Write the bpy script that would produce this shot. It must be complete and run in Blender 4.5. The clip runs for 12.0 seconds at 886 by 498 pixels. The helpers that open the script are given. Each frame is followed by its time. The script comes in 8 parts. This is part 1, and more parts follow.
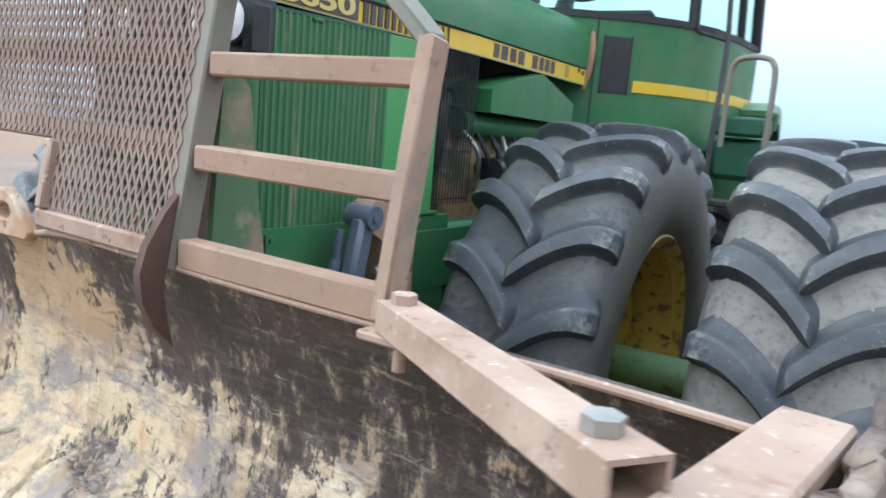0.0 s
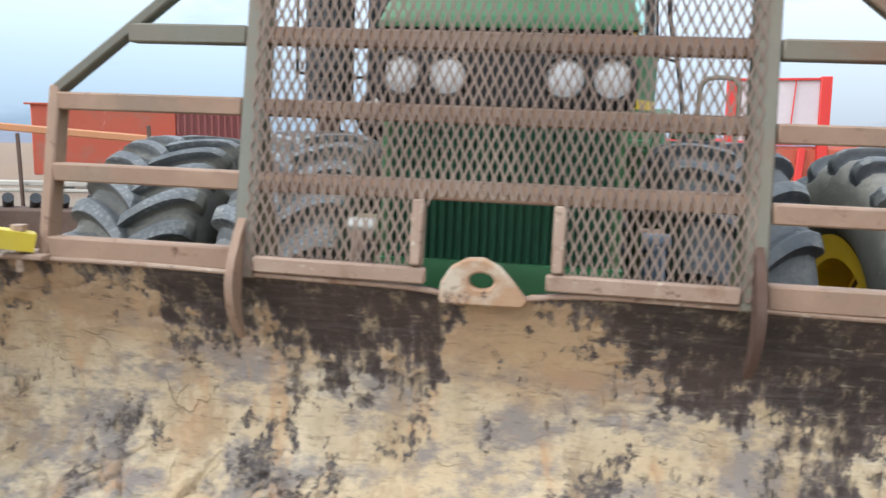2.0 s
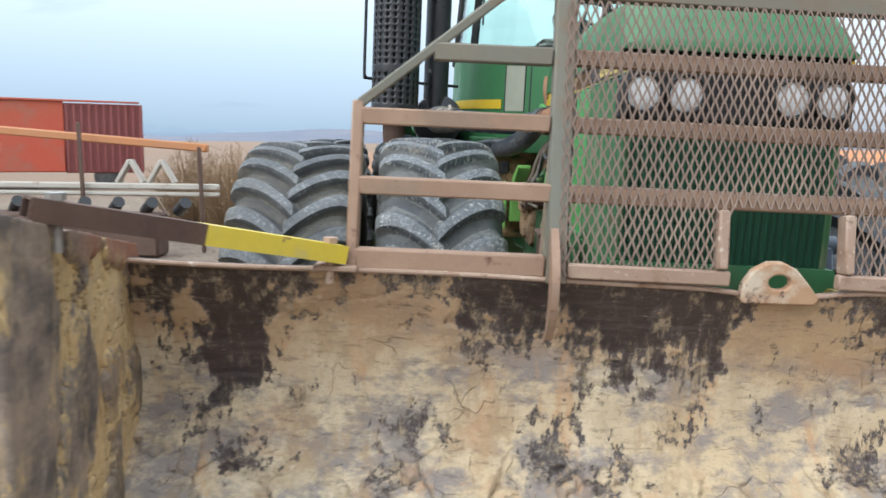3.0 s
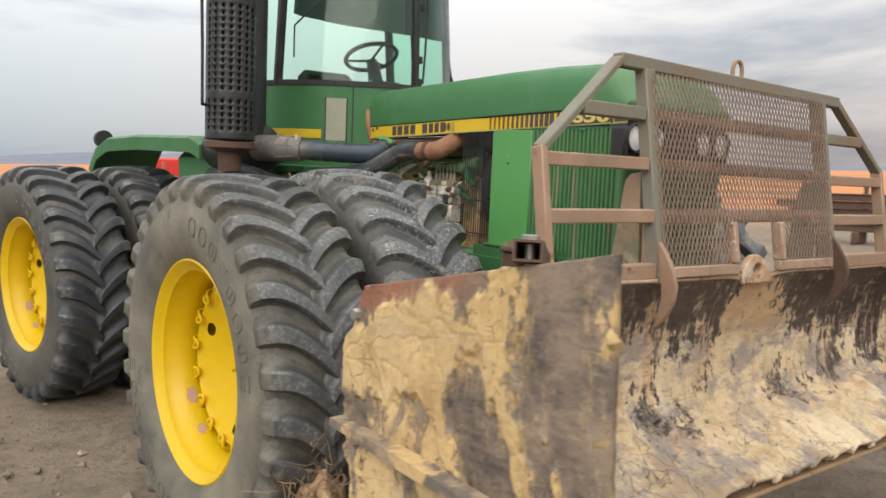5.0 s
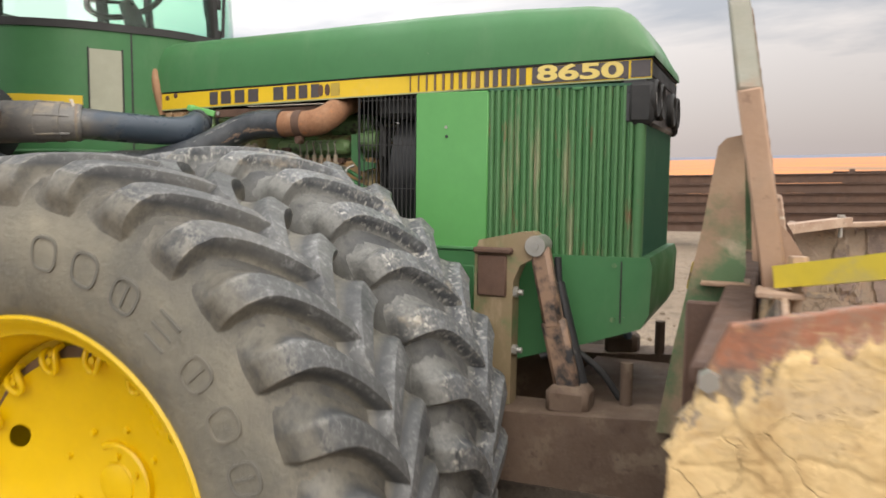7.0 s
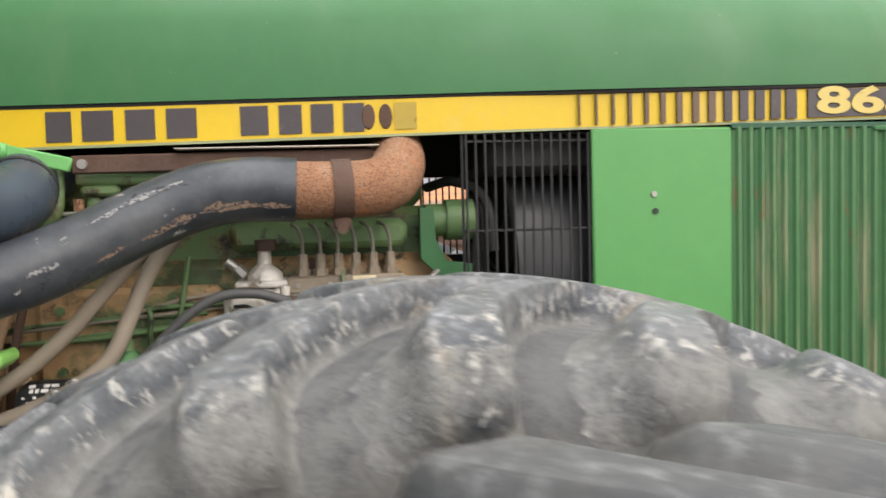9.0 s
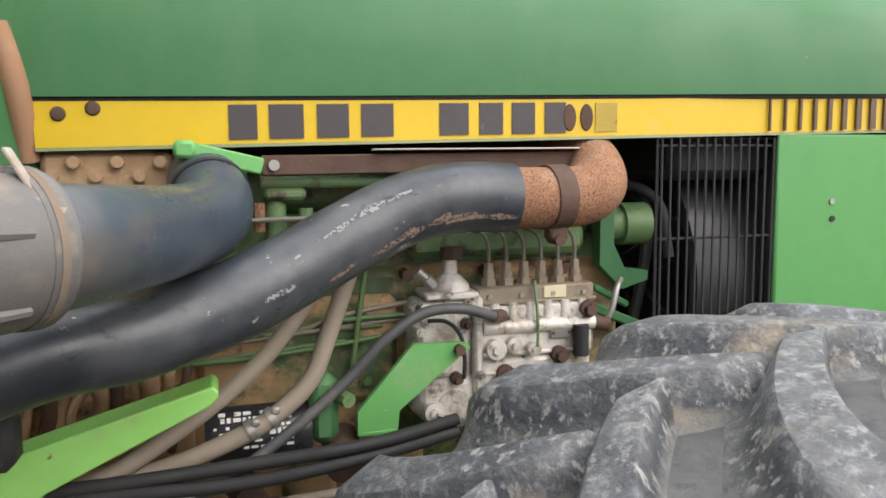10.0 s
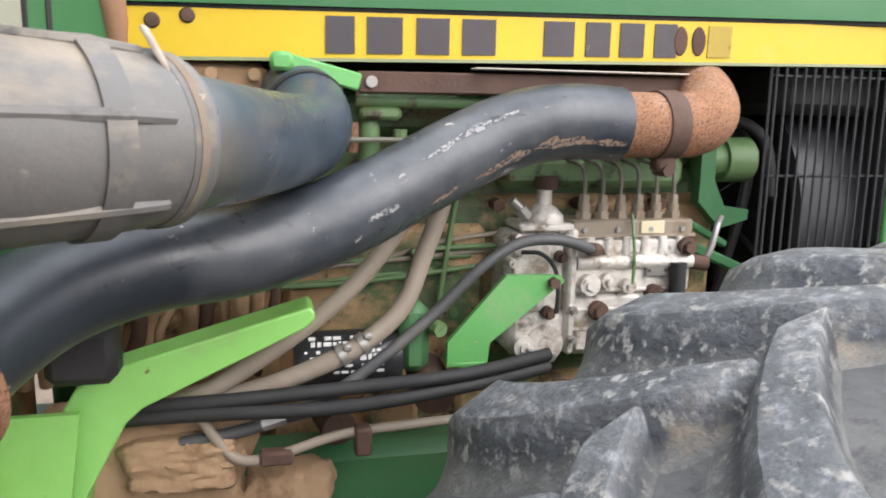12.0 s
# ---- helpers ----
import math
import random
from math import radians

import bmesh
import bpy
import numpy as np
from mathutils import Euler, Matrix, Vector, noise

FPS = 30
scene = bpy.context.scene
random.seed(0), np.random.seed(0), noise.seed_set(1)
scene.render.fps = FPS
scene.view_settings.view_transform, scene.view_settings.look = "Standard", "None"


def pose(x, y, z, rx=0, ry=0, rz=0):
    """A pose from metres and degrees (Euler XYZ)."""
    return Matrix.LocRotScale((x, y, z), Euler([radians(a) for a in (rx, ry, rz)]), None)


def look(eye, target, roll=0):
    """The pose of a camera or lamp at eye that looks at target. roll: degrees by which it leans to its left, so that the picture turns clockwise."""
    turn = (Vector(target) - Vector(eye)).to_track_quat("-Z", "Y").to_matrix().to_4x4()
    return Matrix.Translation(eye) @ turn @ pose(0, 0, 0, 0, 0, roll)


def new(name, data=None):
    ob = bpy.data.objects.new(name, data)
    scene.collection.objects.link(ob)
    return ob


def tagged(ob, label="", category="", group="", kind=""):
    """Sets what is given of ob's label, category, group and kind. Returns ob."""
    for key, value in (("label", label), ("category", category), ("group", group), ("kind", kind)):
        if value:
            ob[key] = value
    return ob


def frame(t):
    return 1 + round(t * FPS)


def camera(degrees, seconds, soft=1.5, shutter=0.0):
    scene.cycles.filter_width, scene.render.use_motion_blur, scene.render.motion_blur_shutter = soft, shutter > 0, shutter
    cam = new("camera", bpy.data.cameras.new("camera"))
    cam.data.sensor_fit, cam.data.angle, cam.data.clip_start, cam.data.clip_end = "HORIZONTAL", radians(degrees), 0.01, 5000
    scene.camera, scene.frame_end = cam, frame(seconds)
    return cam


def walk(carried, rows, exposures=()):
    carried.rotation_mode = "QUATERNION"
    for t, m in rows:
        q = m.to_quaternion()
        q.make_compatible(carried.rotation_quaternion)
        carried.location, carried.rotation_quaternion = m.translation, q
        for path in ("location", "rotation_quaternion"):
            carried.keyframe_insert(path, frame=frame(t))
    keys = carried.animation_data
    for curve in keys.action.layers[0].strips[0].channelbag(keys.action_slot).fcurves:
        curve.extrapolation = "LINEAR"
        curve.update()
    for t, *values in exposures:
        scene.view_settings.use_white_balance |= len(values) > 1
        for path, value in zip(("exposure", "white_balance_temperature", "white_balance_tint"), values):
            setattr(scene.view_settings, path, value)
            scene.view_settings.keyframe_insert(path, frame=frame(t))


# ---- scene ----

cam = camera(60.5, 12.0, soft=1.6, shutter=0.3)
PATH = [
    (0, (1.959, -1.411, 1.735), (0.866, 0.231, 1.401), 4.9),
    (0.5, (1.614, -1.755, 1.766), (0.862, 0.070, 1.446), 5.1),
    (1, (1.198, -2.064, 1.811), (0.557, -0.193, 1.519), 2.5),
    (1.5, (0.680, -2.178, 1.830), (0.240, -0.246, 1.561), 0.0),
    (2, (0.185, -2.301, 1.787), (-0.114, -0.348, 1.478), 2.1),
    (2.5, (-0.342, -2.393, 1.794), (-0.552, -0.428, 1.488), 0.0),
    (3, (-0.962, -2.537, 1.794), (-0.942, -0.560, 1.489), 2.6),
    (3.2, (-1.150, -2.600, 1.785), (-1.042, -0.622, 1.494), 2.8),
    (4.8, (-2.770, -2.344, 1.764), (-1.673, -0.686, 1.551), 2.5),
    (5, (-2.960, -2.224, 1.769), (-1.774, -0.626, 1.566), 2.5),
    (5.5, (-3.358, -1.924, 1.733), (-1.996, -0.476, 1.516), 1.7),
    (6, (-3.532, -1.476, 1.681), (-1.992, -0.221, 1.449), 1.6),
    (6.5, (-3.467, -0.935, 1.643), (-1.744, 0.058, 1.431), 2.3),
    (7, (-3.086, -0.412, 1.650), (-1.254, 0.373, 1.474), 0.6),
    (7.5, (-2.696, 0.109, 1.618), (-0.795, 0.729, 1.567), 0.5),
    (7.7, (-2.549, 0.289, 1.624), (-0.626, 0.838, 1.602), 0.5),
    (9.5, (-1.7, 1.74, 1.913), (0.231, 1.25, 1.738), -1.3),
    (10, (-1.625, 1.926, 1.936), (0.286, 1.374, 1.721), -0.5),
    (10.5, (-1.563, 1.906, 1.954), (0.295, 1.194, 1.747), -1.6),
    (11, (-1.569, 1.924, 1.958), (0.296, 1.232, 1.746), -1.2),
    (11.5, (-1.557, 1.975, 1.933), (0.338, 1.403, 1.643), -0.2),
    (12, (-1.552, 2.011, 1.892), (0.364, 1.553, 1.545), 1.1),
]
# the machine stands on a slight slope, and the path is laid out in its own axes
SLOPE = Matrix.Translation((-0.070, 0.027, -0.039)) @ Euler((radians(1.03), radians(1.75), radians(-0.6))).to_matrix().to_4x4()
walk(cam, [(t, SLOPE @ look(eye, target, roll)) for t, eye, target, roll in PATH],
     exposures=[(0.0, 0.59, 5550, 5), (1.0, 0.38, 5880, 6), (2.0, 0.28, 5940, 6), (3.2, 0.20, 6000, 6), (5.0, -0.02, 7050, 10), (6.6, 0.14, 7150, 11), (7.5, 0.50, 7200, 12), (7.7, 0.51, 7200, 12), (9.3, 0.50, 6900, 13), (10.8, 0.66, 6650, 14), (12.0, 0.87, 6500, 14)])

# ---------------------------------------------------------------- sky and light
world = bpy.data.worlds.new("overcast_sky")
scene.world = world
world.use_nodes = True
wn, wl = world.node_tree.nodes, world.node_tree.links
wn.clear()
w_out = wn.new("ShaderNodeOutputWorld")
w_bg = wn.new("ShaderNodeBackground")
w_sky = wn.new("ShaderNodeTexSky")
w_sky.sky_type = "NISHITA"
w_sky.sun_disc = False
w_sky.sun_elevation = radians(24)
w_sky.sun_rotation = radians(205)
w_sky.air_density, w_sky.dust_density = 1.0, 1.5
w_gain = wn.new("ShaderNodeMixRGB")
w_gain.blend_type = "MULTIPLY"
w_gain.inputs[0].default_value = 1.0
w_gain.inputs[2].default_value = (0.10, 0.10, 0.10, 1)
w_co = wn.new("ShaderNodeTexCoord")
w_map = wn.new("ShaderNodeMapping")
w_map.inputs["Scale"].default_value = (1.0, 1.0, 5.0)
w_noise = wn.new("ShaderNodeTexNoise")
w_noise.inputs["Scale"].default_value = 1.7
w_noise.inputs["Detail"].default_value = 7.0
w_noise.inputs["Roughness"].default_value = 0.55
w_noise.inputs["Distortion"].default_value = 0.35
w_ramp = wn.new("ShaderNodeValToRGB")
w_ramp.color_ramp.elements[0].position, w_ramp.color_ramp.elements[1].position = 0.36, 0.50
w_ramp.color_ramp.elements[0].color = (0.47, 0.53, 0.615, 1)
w_ramp.color_ramp.elements[1].color = (0.85, 0.875, 0.905, 1)
# near the horizon the sky is blue behind the machine and mauve where the sun is low
w_low, w_high, w_east = wn.new("ShaderNodeMixRGB"), wn.new("ShaderNodeMapRange"), wn.new("ShaderNodeMapRange")
w_hue = wn.new("ShaderNodeMixRGB")
w_high.inputs["From Min"].default_value, w_high.inputs["From Max"].default_value = 0.0, 0.30
w_east.inputs["From Min"].default_value, w_east.inputs["From Max"].default_value = -0.1, 0.75
w_hue.inputs[1].default_value, w_hue.inputs[2].default_value = (0.50, 0.64, 0.80, 1), (0.76, 0.685, 0.70, 1)
w_low.inputs[2].default_value = (1, 1, 1, 1)
w_sep = wn.new("ShaderNodeSeparateXYZ")
w_lowmix = wn.new("ShaderNodeMixRGB")
w_lowmix.blend_type = "MULTIPLY"
w_lowmix.inputs[0].default_value = 1.0
w_mix = wn.new("ShaderNodeMixRGB")
w_mix.inputs[0].default_value = 0.86
wl.new(w_co.outputs["Generated"], w_map.inputs["Vector"])
wl.new(w_map.outputs["Vector"], w_noise.inputs["Vector"])
wl.new(w_noise.outputs["Fac"], w_ramp.inputs["Fac"])
wl.new(w_co.outputs["Generated"], w_sep.inputs[0])
wl.new(w_sep.outputs["Z"], w_high.inputs["Value"])
wl.new(w_sep.outputs["X"], w_east.inputs["Value"])
wl.new(w_east.outputs["Result"], w_hue.inputs[0])
wl.new(w_high.outputs["Result"], w_low.inputs[0])
wl.new(w_hue.outputs[0], w_low.inputs[1])
wl.new(w_ramp.outputs["Color"], w_lowmix.inputs[1])
wl.new(w_low.outputs["Color"], w_lowmix.inputs[2])
wl.new(w_sky.outputs["Color"], w_gain.inputs[1])
wl.new(w_gain.outputs["Color"], w_mix.inputs[1])
wl.new(w_lowmix.outputs["Color"], w_mix.inputs[2])
wl.new(w_mix.outputs["Color"], w_bg.inputs["Color"])
# an overcast sky is about three times as bright overhead as at the horizon
w_rise = wn.new("ShaderNodeMapRange")
w_rise.inputs["From Min"].default_value, w_rise.inputs["From Max"].default_value = 0.02, 1.0
w_rise.inputs["To Min"].default_value, w_rise.inputs["To Max"].default_value = 0.95, 3.1
wl.new(w_sep.outputs["Z"], w_rise.inputs["Value"])
# the cloud is thicker low on the far side
w_side, w_lit, w_dot = wn.new("ShaderNodeMapRange"), wn.new("ShaderNodeMath"), wn.new("ShaderNodeVectorMath")
w_side.inputs["From Min"].default_value, w_side.inputs["From Max"].default_value = 0.55, 1.0
w_side.inputs["To Min"].default_value, w_side.inputs["To Max"].default_value = 1.02, 0.70
w_lit.operation, w_dot.operation = "MULTIPLY", "DOT_PRODUCT"
w_dot.inputs[1].default_value = (0.9, -0.45, 0.0)
wl.new(w_co.outputs["Generated"], w_dot.inputs[0])
wl.new(w_dot.outputs["Value"], w_side.inputs["Value"])
wl.new(w_side.outputs["Result"], w_lit.inputs[0])
wl.new(w_rise.outputs["Result"], w_lit.inputs[1])
wl.new(w_lit.outputs[0], w_bg.inputs["Strength"])
wl.new(w_bg.outputs["Background"], w_out.inputs["Surface"])

sun = new("sun", bpy.data.lights.new("sun", "SUN"))
sun.data.energy, sun.data.angle, sun.data.color = 1.6, radians(50), (1.0, 0.965, 0.92)
sun.matrix_world = look((-9, -7, 8), (0, 0, 0))

# ---------------------------------------------------------------- materials
def coords(nt):
    """Object coordinates, shifted for every object so that alike pieces differ."""
    n, l = nt.nodes, nt.links
    tc, oi = n.new("ShaderNodeTexCoord"), n.new("ShaderNodeObjectInfo")
    mul, add = n.new("ShaderNodeMath"), n.new("ShaderNodeVectorMath")
    mul.operation, mul.inputs[1].default_value = "MULTIPLY", 37.0
    l.new(oi.outputs["Random"], mul.inputs[0])
    l.new(tc.outputs["Object"], add.inputs[0])
    l.new(mul.outputs[0], add.inputs[1])
    return add.outputs[0], oi.outputs["Random"]


def noise_fac(nt, vec, scale, lo, hi, detail=5.0, rough=0.6, stretch=None):
    n, l = nt.nodes, nt.links
    if stretch:
        mp = n.new("ShaderNodeMapping")
        mp.inputs["Scale"].default_value = stretch
        l.new(vec, mp.inputs["Vector"])
        vec = mp.outputs["Vector"]
    t, m = n.new("ShaderNodeTexNoise"), n.new("ShaderNodeMapRange")
    t.inputs["Scale"].default_value, t.inputs["Detail"].default_value = scale, detail
    t.inputs["Roughness"].default_value = rough
    m.inputs["From Min"].default_value, m.inputs["From Max"].default_value = lo, hi
    l.new(vec, t.inputs["Vector"])
    l.new(t.outputs["Fac"], m.inputs["Value"])
    return m.outputs["Result"]


def blend(nt, fac, a, b):
    """A mix of two colours; each a tuple or a socket."""
    m = nt.nodes.new("ShaderNodeMixRGB")
    for sock, v in ((m.inputs[0], fac), (m.inputs[1], a), (m.inputs[2], b)):
        if isinstance(v, (int, float)):
            sock.default_value = v
        elif isinstance(v, tuple):
            sock.default_value = (*v, 1)
        else:
            nt.links.new(v, sock)
    return m.outputs[0]


def surface(name, base, alt, rough=0.6, metal=0.0, big=1.5, small=25.0, layers=(), bump=0.2, bump_scale=60.0, rough_var=0.15, coat=0.0, tint=0.0, worn=None, relief=0.004, crest=None, foot=None):
    """A painted, rusty or dusty surface: two colours at a large scale, fine grain, and layers of (colour, scale, lo, hi, stretch)."""
    mt = bpy.data.materials.new(name)
    mt.use_nodes = True
    nt = mt.node_tree
    n, l = nt.nodes, nt.links
    bsdf = n["Principled BSDF"]
    vec, rnd = coords(nt)
    col = blend(nt, noise_fac(nt, vec, big, 0.3, 0.7), base, alt)
    grain = noise_fac(nt, vec, small, 0.25, 0.75, 8.0, 0.7)
    dark = tuple(c * 0.72 for c in base)
    gm = n.new("ShaderNodeMath")
    gm.operation, gm.inputs[1].default_value = "MULTIPLY", 0.35
    l.new(grain, gm.inputs[0])
    col = blend(nt, gm.outputs[0], col, dark)
    for lc, ls, lo, hi, st in layers:
        col = blend(nt, noise_fac(nt, vec, ls, lo, hi, 8.0, 0.65, st), col, lc)
    if worn:
        # chips along the raised edges
        ge, er, em = n.new("ShaderNodeNewGeometry"), n.new("ShaderNodeMapRange"), n.new("ShaderNodeMath")
        er.inputs["From Min"].default_value, er.inputs["From Max"].default_value = 0.53, 0.60
        em.operation = "MULTIPLY"
        l.new(ge.outputs["Pointiness"], er.inputs["Value"])
        l.new(er.outputs["Result"], em.inputs[0])
        l.new(noise_fac(nt, vec, 30.0, 0.47, 0.57, 9.0, 0.78), em.inputs[1])
        col = blend(nt, em.outputs[0], col, worn)
    if crest:
        # the running face of a tread lug: scuffed, dusty, its lit tone coloured in
        flat, size, top, cm = n.new("ShaderNodeVectorMath"), n.new("ShaderNodeVectorMath"), n.new("ShaderNodeMapRange"), n.new("ShaderNodeMath")
        flat.operation, size.operation, cm.operation = "MULTIPLY", "LENGTH", "MULTIPLY"
        flat.inputs[1].default_value = (0, 1, 1)
        l.new(n.new("ShaderNodeTexCoord").outputs["Object"], flat.inputs[0])
        l.new(flat.outputs[0], size.inputs[0])
        top.inputs["From Min"].default_value, top.inputs["From Max"].default_value = 0.884, 0.904
        l.new(size.outputs["Value"], top.inputs["Value"])
        l.new(top.outputs["Result"], cm.inputs[0])
        l.new(noise_fac(nt, vec, 7.0, 0.36, 0.60, 10, 0.75), cm.inputs[1])
        col = blend(nt, cm.outputs[0], col, blend(nt, noise_fac(nt, vec, 55.0, 0.50, 0.66, 8, 0.75), crest, tuple(c * 2.7 for c in crest)))
    if foot:
        # dust lodged in the fillet where the lug meets the tread
        low, fm = n.new("ShaderNodeMapRange"), n.new("ShaderNodeMath")
        fm.operation = "MULTIPLY"
        low.inputs["From Min"].default_value, low.inputs["From Max"].default_value = 0.887, 0.870
        l.new(size.outputs["Value"], low.inputs["Value"])
        l.new(low.outputs["Result"], fm.inputs[0])
        l.new(noise_fac(nt, vec, 6.0, 0.30, 0.52, 8, 0.7), fm.inputs[1])
        col = blend(nt, fm.outputs[0], col, blend(nt, noise_fac(nt, vec, 40.0, 0.45, 0.65, 8, 0.75), foot, tuple(c * 0.6 for c in foot)))
    if tint:
        hs, tm = n.new("ShaderNodeHueSaturation"), n.new("ShaderNodeMapRange")
        tm.inputs["To Min"].default_value, tm.inputs["To Max"].default_value = 1 - tint, 1 + tint
        l.new(rnd, tm.inputs["Value"])
        l.new(tm.outputs["Result"], hs.inputs["Value"])
        l.new(col, hs.inputs["Color"])
        col = hs.outputs["Color"]
    l.new(col, bsdf.inputs["Base Color"])
    rm = n.new("ShaderNodeMapRange")
    rm.inputs["To Min"].default_value, rm.inputs["To Max"].default_value = max(0.02, rough - rough_var), min(1, rough + rough_var)
    l.new(noise_fac(nt, vec, small * 0.3, 0.3, 0.7), rm.inputs["Value"])
    l.new(rm.outputs["Result"], bsdf.inputs["Roughness"])
    bsdf.inputs["Metallic"].default_value = metal
    bsdf.inputs["Coat Weight"].default_value = coat
    if bump:
        b = n.new("ShaderNodeBump")
        b.inputs["Strength"].default_value, b.inputs["Distance"].default_value = bump, relief
        l.new(noise_fac(nt, vec, bump_scale, 0.2, 0.8, 8.0, 0.65), b.inputs["Height"])
        l.new(b.outputs["Normal"], bsdf.inputs["Normal"])
    return mt


DUST = (0.42, 0.34, 0.23)
GREEN = surface("green_paint", (0.043, 0.152, 0.058), (0.053, 0.167, 0.067), 0.47, big=0.9, small=14,
                layers=[((0.15, 0.225, 0.125), 1.4, 0.50, 0.95, (1, 1, 0.35)), ((0.09, 0.145, 0.07), 3.0, 0.55, 0.75, (1, 0.3, 1)), ((0.16, 0.10, 0.05), 9.0, 0.70, 0.80, None), ((0.28, 0.28, 0.20), 60.0, 0.70, 0.76, None)], bump=0.06, bump_scale=30)
GREEN.node_tree.nodes["Principled BSDF"].inputs["Specular IOR Level"].default_value = 0.28
GREEN_OLD = surface("faded_green_paint", (0.045, 0.155, 0.055), (0.075, 0.175, 0.070), 0.58, big=2.2, small=30,
                    layers=[((0.27, 0.24, 0.15), 9.0, 0.55, 0.70, (1, 1, 0.14)), ((0.17, 0.09, 0.045), 16.0, 0.62, 0.72, (1, 1, 0.3))], bump=0.15)
MAST_PAINT = surface("rusty_green_mast", (0.185, 0.150, 0.075), (0.24, 0.165, 0.105), 0.7, big=3, small=35,
                     layers=[((0.075, 0.145, 0.060), 3.2, 0.52, 0.62, None), ((0.33, 0.25, 0.17), 6.0, 0.56, 0.72, (1, 1, 0.4))], bump=0.2)
GREEN_BRIGHT = surface("bright_green_paint", (0.115, 0.375, 0.100), (0.15, 0.42, 0.135), 0.5, big=3.0, small=20,
                       layers=[((0.30, 0.36, 0.20), 6.0, 0.55, 0.80, None), ((0.14, 0.09, 0.045), 34.0, 0.66, 0.72, None), ((0.30, 0.32, 0.22), 70.0, 0.62, 0.72, None)], bump=0.15)
STEP_GREEN = surface("fresh_green_paint", (0.24, 0.56, 0.12), (0.28, 0.61, 0.16), 0.45, big=3.0, small=20,
                     layers=[((0.32, 0.34, 0.18), 5.0, 0.58, 0.80, None), ((0.14, 0.09, 0.045), 34.0, 0.67, 0.72, None)], bump=0.12)
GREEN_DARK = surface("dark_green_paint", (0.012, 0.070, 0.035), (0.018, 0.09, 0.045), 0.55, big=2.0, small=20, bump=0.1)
YELLOW = surface("yellow_rim_paint", (0.64, 0.415, 0.004), (0.69, 0.455, 0.006), 0.42, big=1.2, small=12,
                 layers=[((0.42, 0.20, 0.10), 4.2, 0.665, 0.68, None)], bump=0.05, bump_scale=25)
PRIMER = surface("bare_pinkish_primer", (0.50, 0.31, 0.235), (0.44, 0.27, 0.20), 0.7, big=20, small=80, bump=0.1)
SLOT_DIRT = surface("brown_dirt_in_slot", (0.16, 0.095, 0.052), (0.22, 0.14, 0.080), 0.9, big=20, small=80, bump=0.2)
YELLOW_BAR = surface("scuffed_yellow_bar_paint", (0.66, 0.50, 0.035), (0.58, 0.45, 0.07), 0.5, big=5, small=40, layers=[((0.20, 0.13, 0.07), 12.0, 0.64, 0.70, None), ((0.42, 0.36, 0.20), 5.0, 0.56, 0.72, None)], bump=0.1)
YELLOW_OLD = surface("dirty_yellow_paint", (0.46, 0.33, 0.035), (0.36, 0.26, 0.06), 0.6, big=2, small=20,
                     layers=[((0.13, 0.07, 0.04), 9.0, 0.52, 0.60, None), ((0.05, 0.04, 0.03), 20.0, 0.58, 0.66, None)], bump=0.2)
DECAL = surface("yellow_decal", (0.69, 0.46, 0.013), (0.63, 0.43, 0.03), 0.45, big=1.0, small=30,
                layers=[((0.58, 0.43, 0.15), 3.0, 0.55, 0.8, None), ((0.30, 0.16, 0.06), 40.0, 0.72, 0.78, None)], bump=0.05)
DECAL_TRIM = surface("pale_decal_edge", (0.72, 0.62, 0.40), (0.66, 0.58, 0.40), 0.5, bump=0.05)
DECAL_NUMBER = surface("faded_yellow_ink", (0.62, 0.47, 0.12), (0.56, 0.44, 0.16), 0.5, big=4, small=40, layers=[((0.30, 0.24, 0.12), 30.0, 0.60, 0.70, None)], bump=0.05)
PRINT_WHITE = surface("worn_white_print", (0.74, 0.73, 0.70), (0.66, 0.65, 0.62), 0.6, big=20, small=80, layers=[((0.03, 0.03, 0.03), 90.0, 0.60, 0.66, None)], bump=0.05)
STRIPE_EDGE = surface("olive_decal_edge", (0.33, 0.34, 0.20), (0.22, 0.28, 0.14), 0.5, big=3, bump=0.05)
DECAL_DARK = surface("dark_decal_ink", (0.055, 0.045, 0.045), (0.07, 0.06, 0.065), 0.5, small=60,
                     layers=[((0.35, 0.25, 0.12), 45.0, 0.66, 0.74, None)], bump=0.05)
DECAL_BROWN = surface("brown_decal_ink", (0.11, 0.07, 0.045), (0.13, 0.08, 0.05), 0.5, small=60, bump=0.05)
BLACK = surface("black_paint", (0.018, 0.019, 0.021), (0.03, 0.03, 0.032), 0.38, big=3, small=30,
                layers=[((0.30, 0.27, 0.24), 5.0, 0.66, 0.74, None)], bump=0.08)
PIPE_BLACK = surface("scuffed_black_pipe", (0.022, 0.026, 0.032), (0.040, 0.047, 0.058), 0.36, big=5, small=30,
                     layers=[((0.12, 0.125, 0.13), 3.0, 0.48, 0.78, None), ((0.45, 0.42, 0.39), 22.0, 0.655, 0.69, (1.6, 0.6, 1.4)), ((0.008, 0.008, 0.01), 26.0, 0.66, 0.69, (1, 0.4, 1))], bump=0.15, bump_scale=70)
PIPE_BLUE = surface("blue_black_pipe", (0.040, 0.055, 0.075), (0.055, 0.072, 0.095), 0.34, big=4, small=30,
                    layers=[((0.20, 0.16, 0.11), 3.0, 0.55, 0.85, None)], bump=0.06)
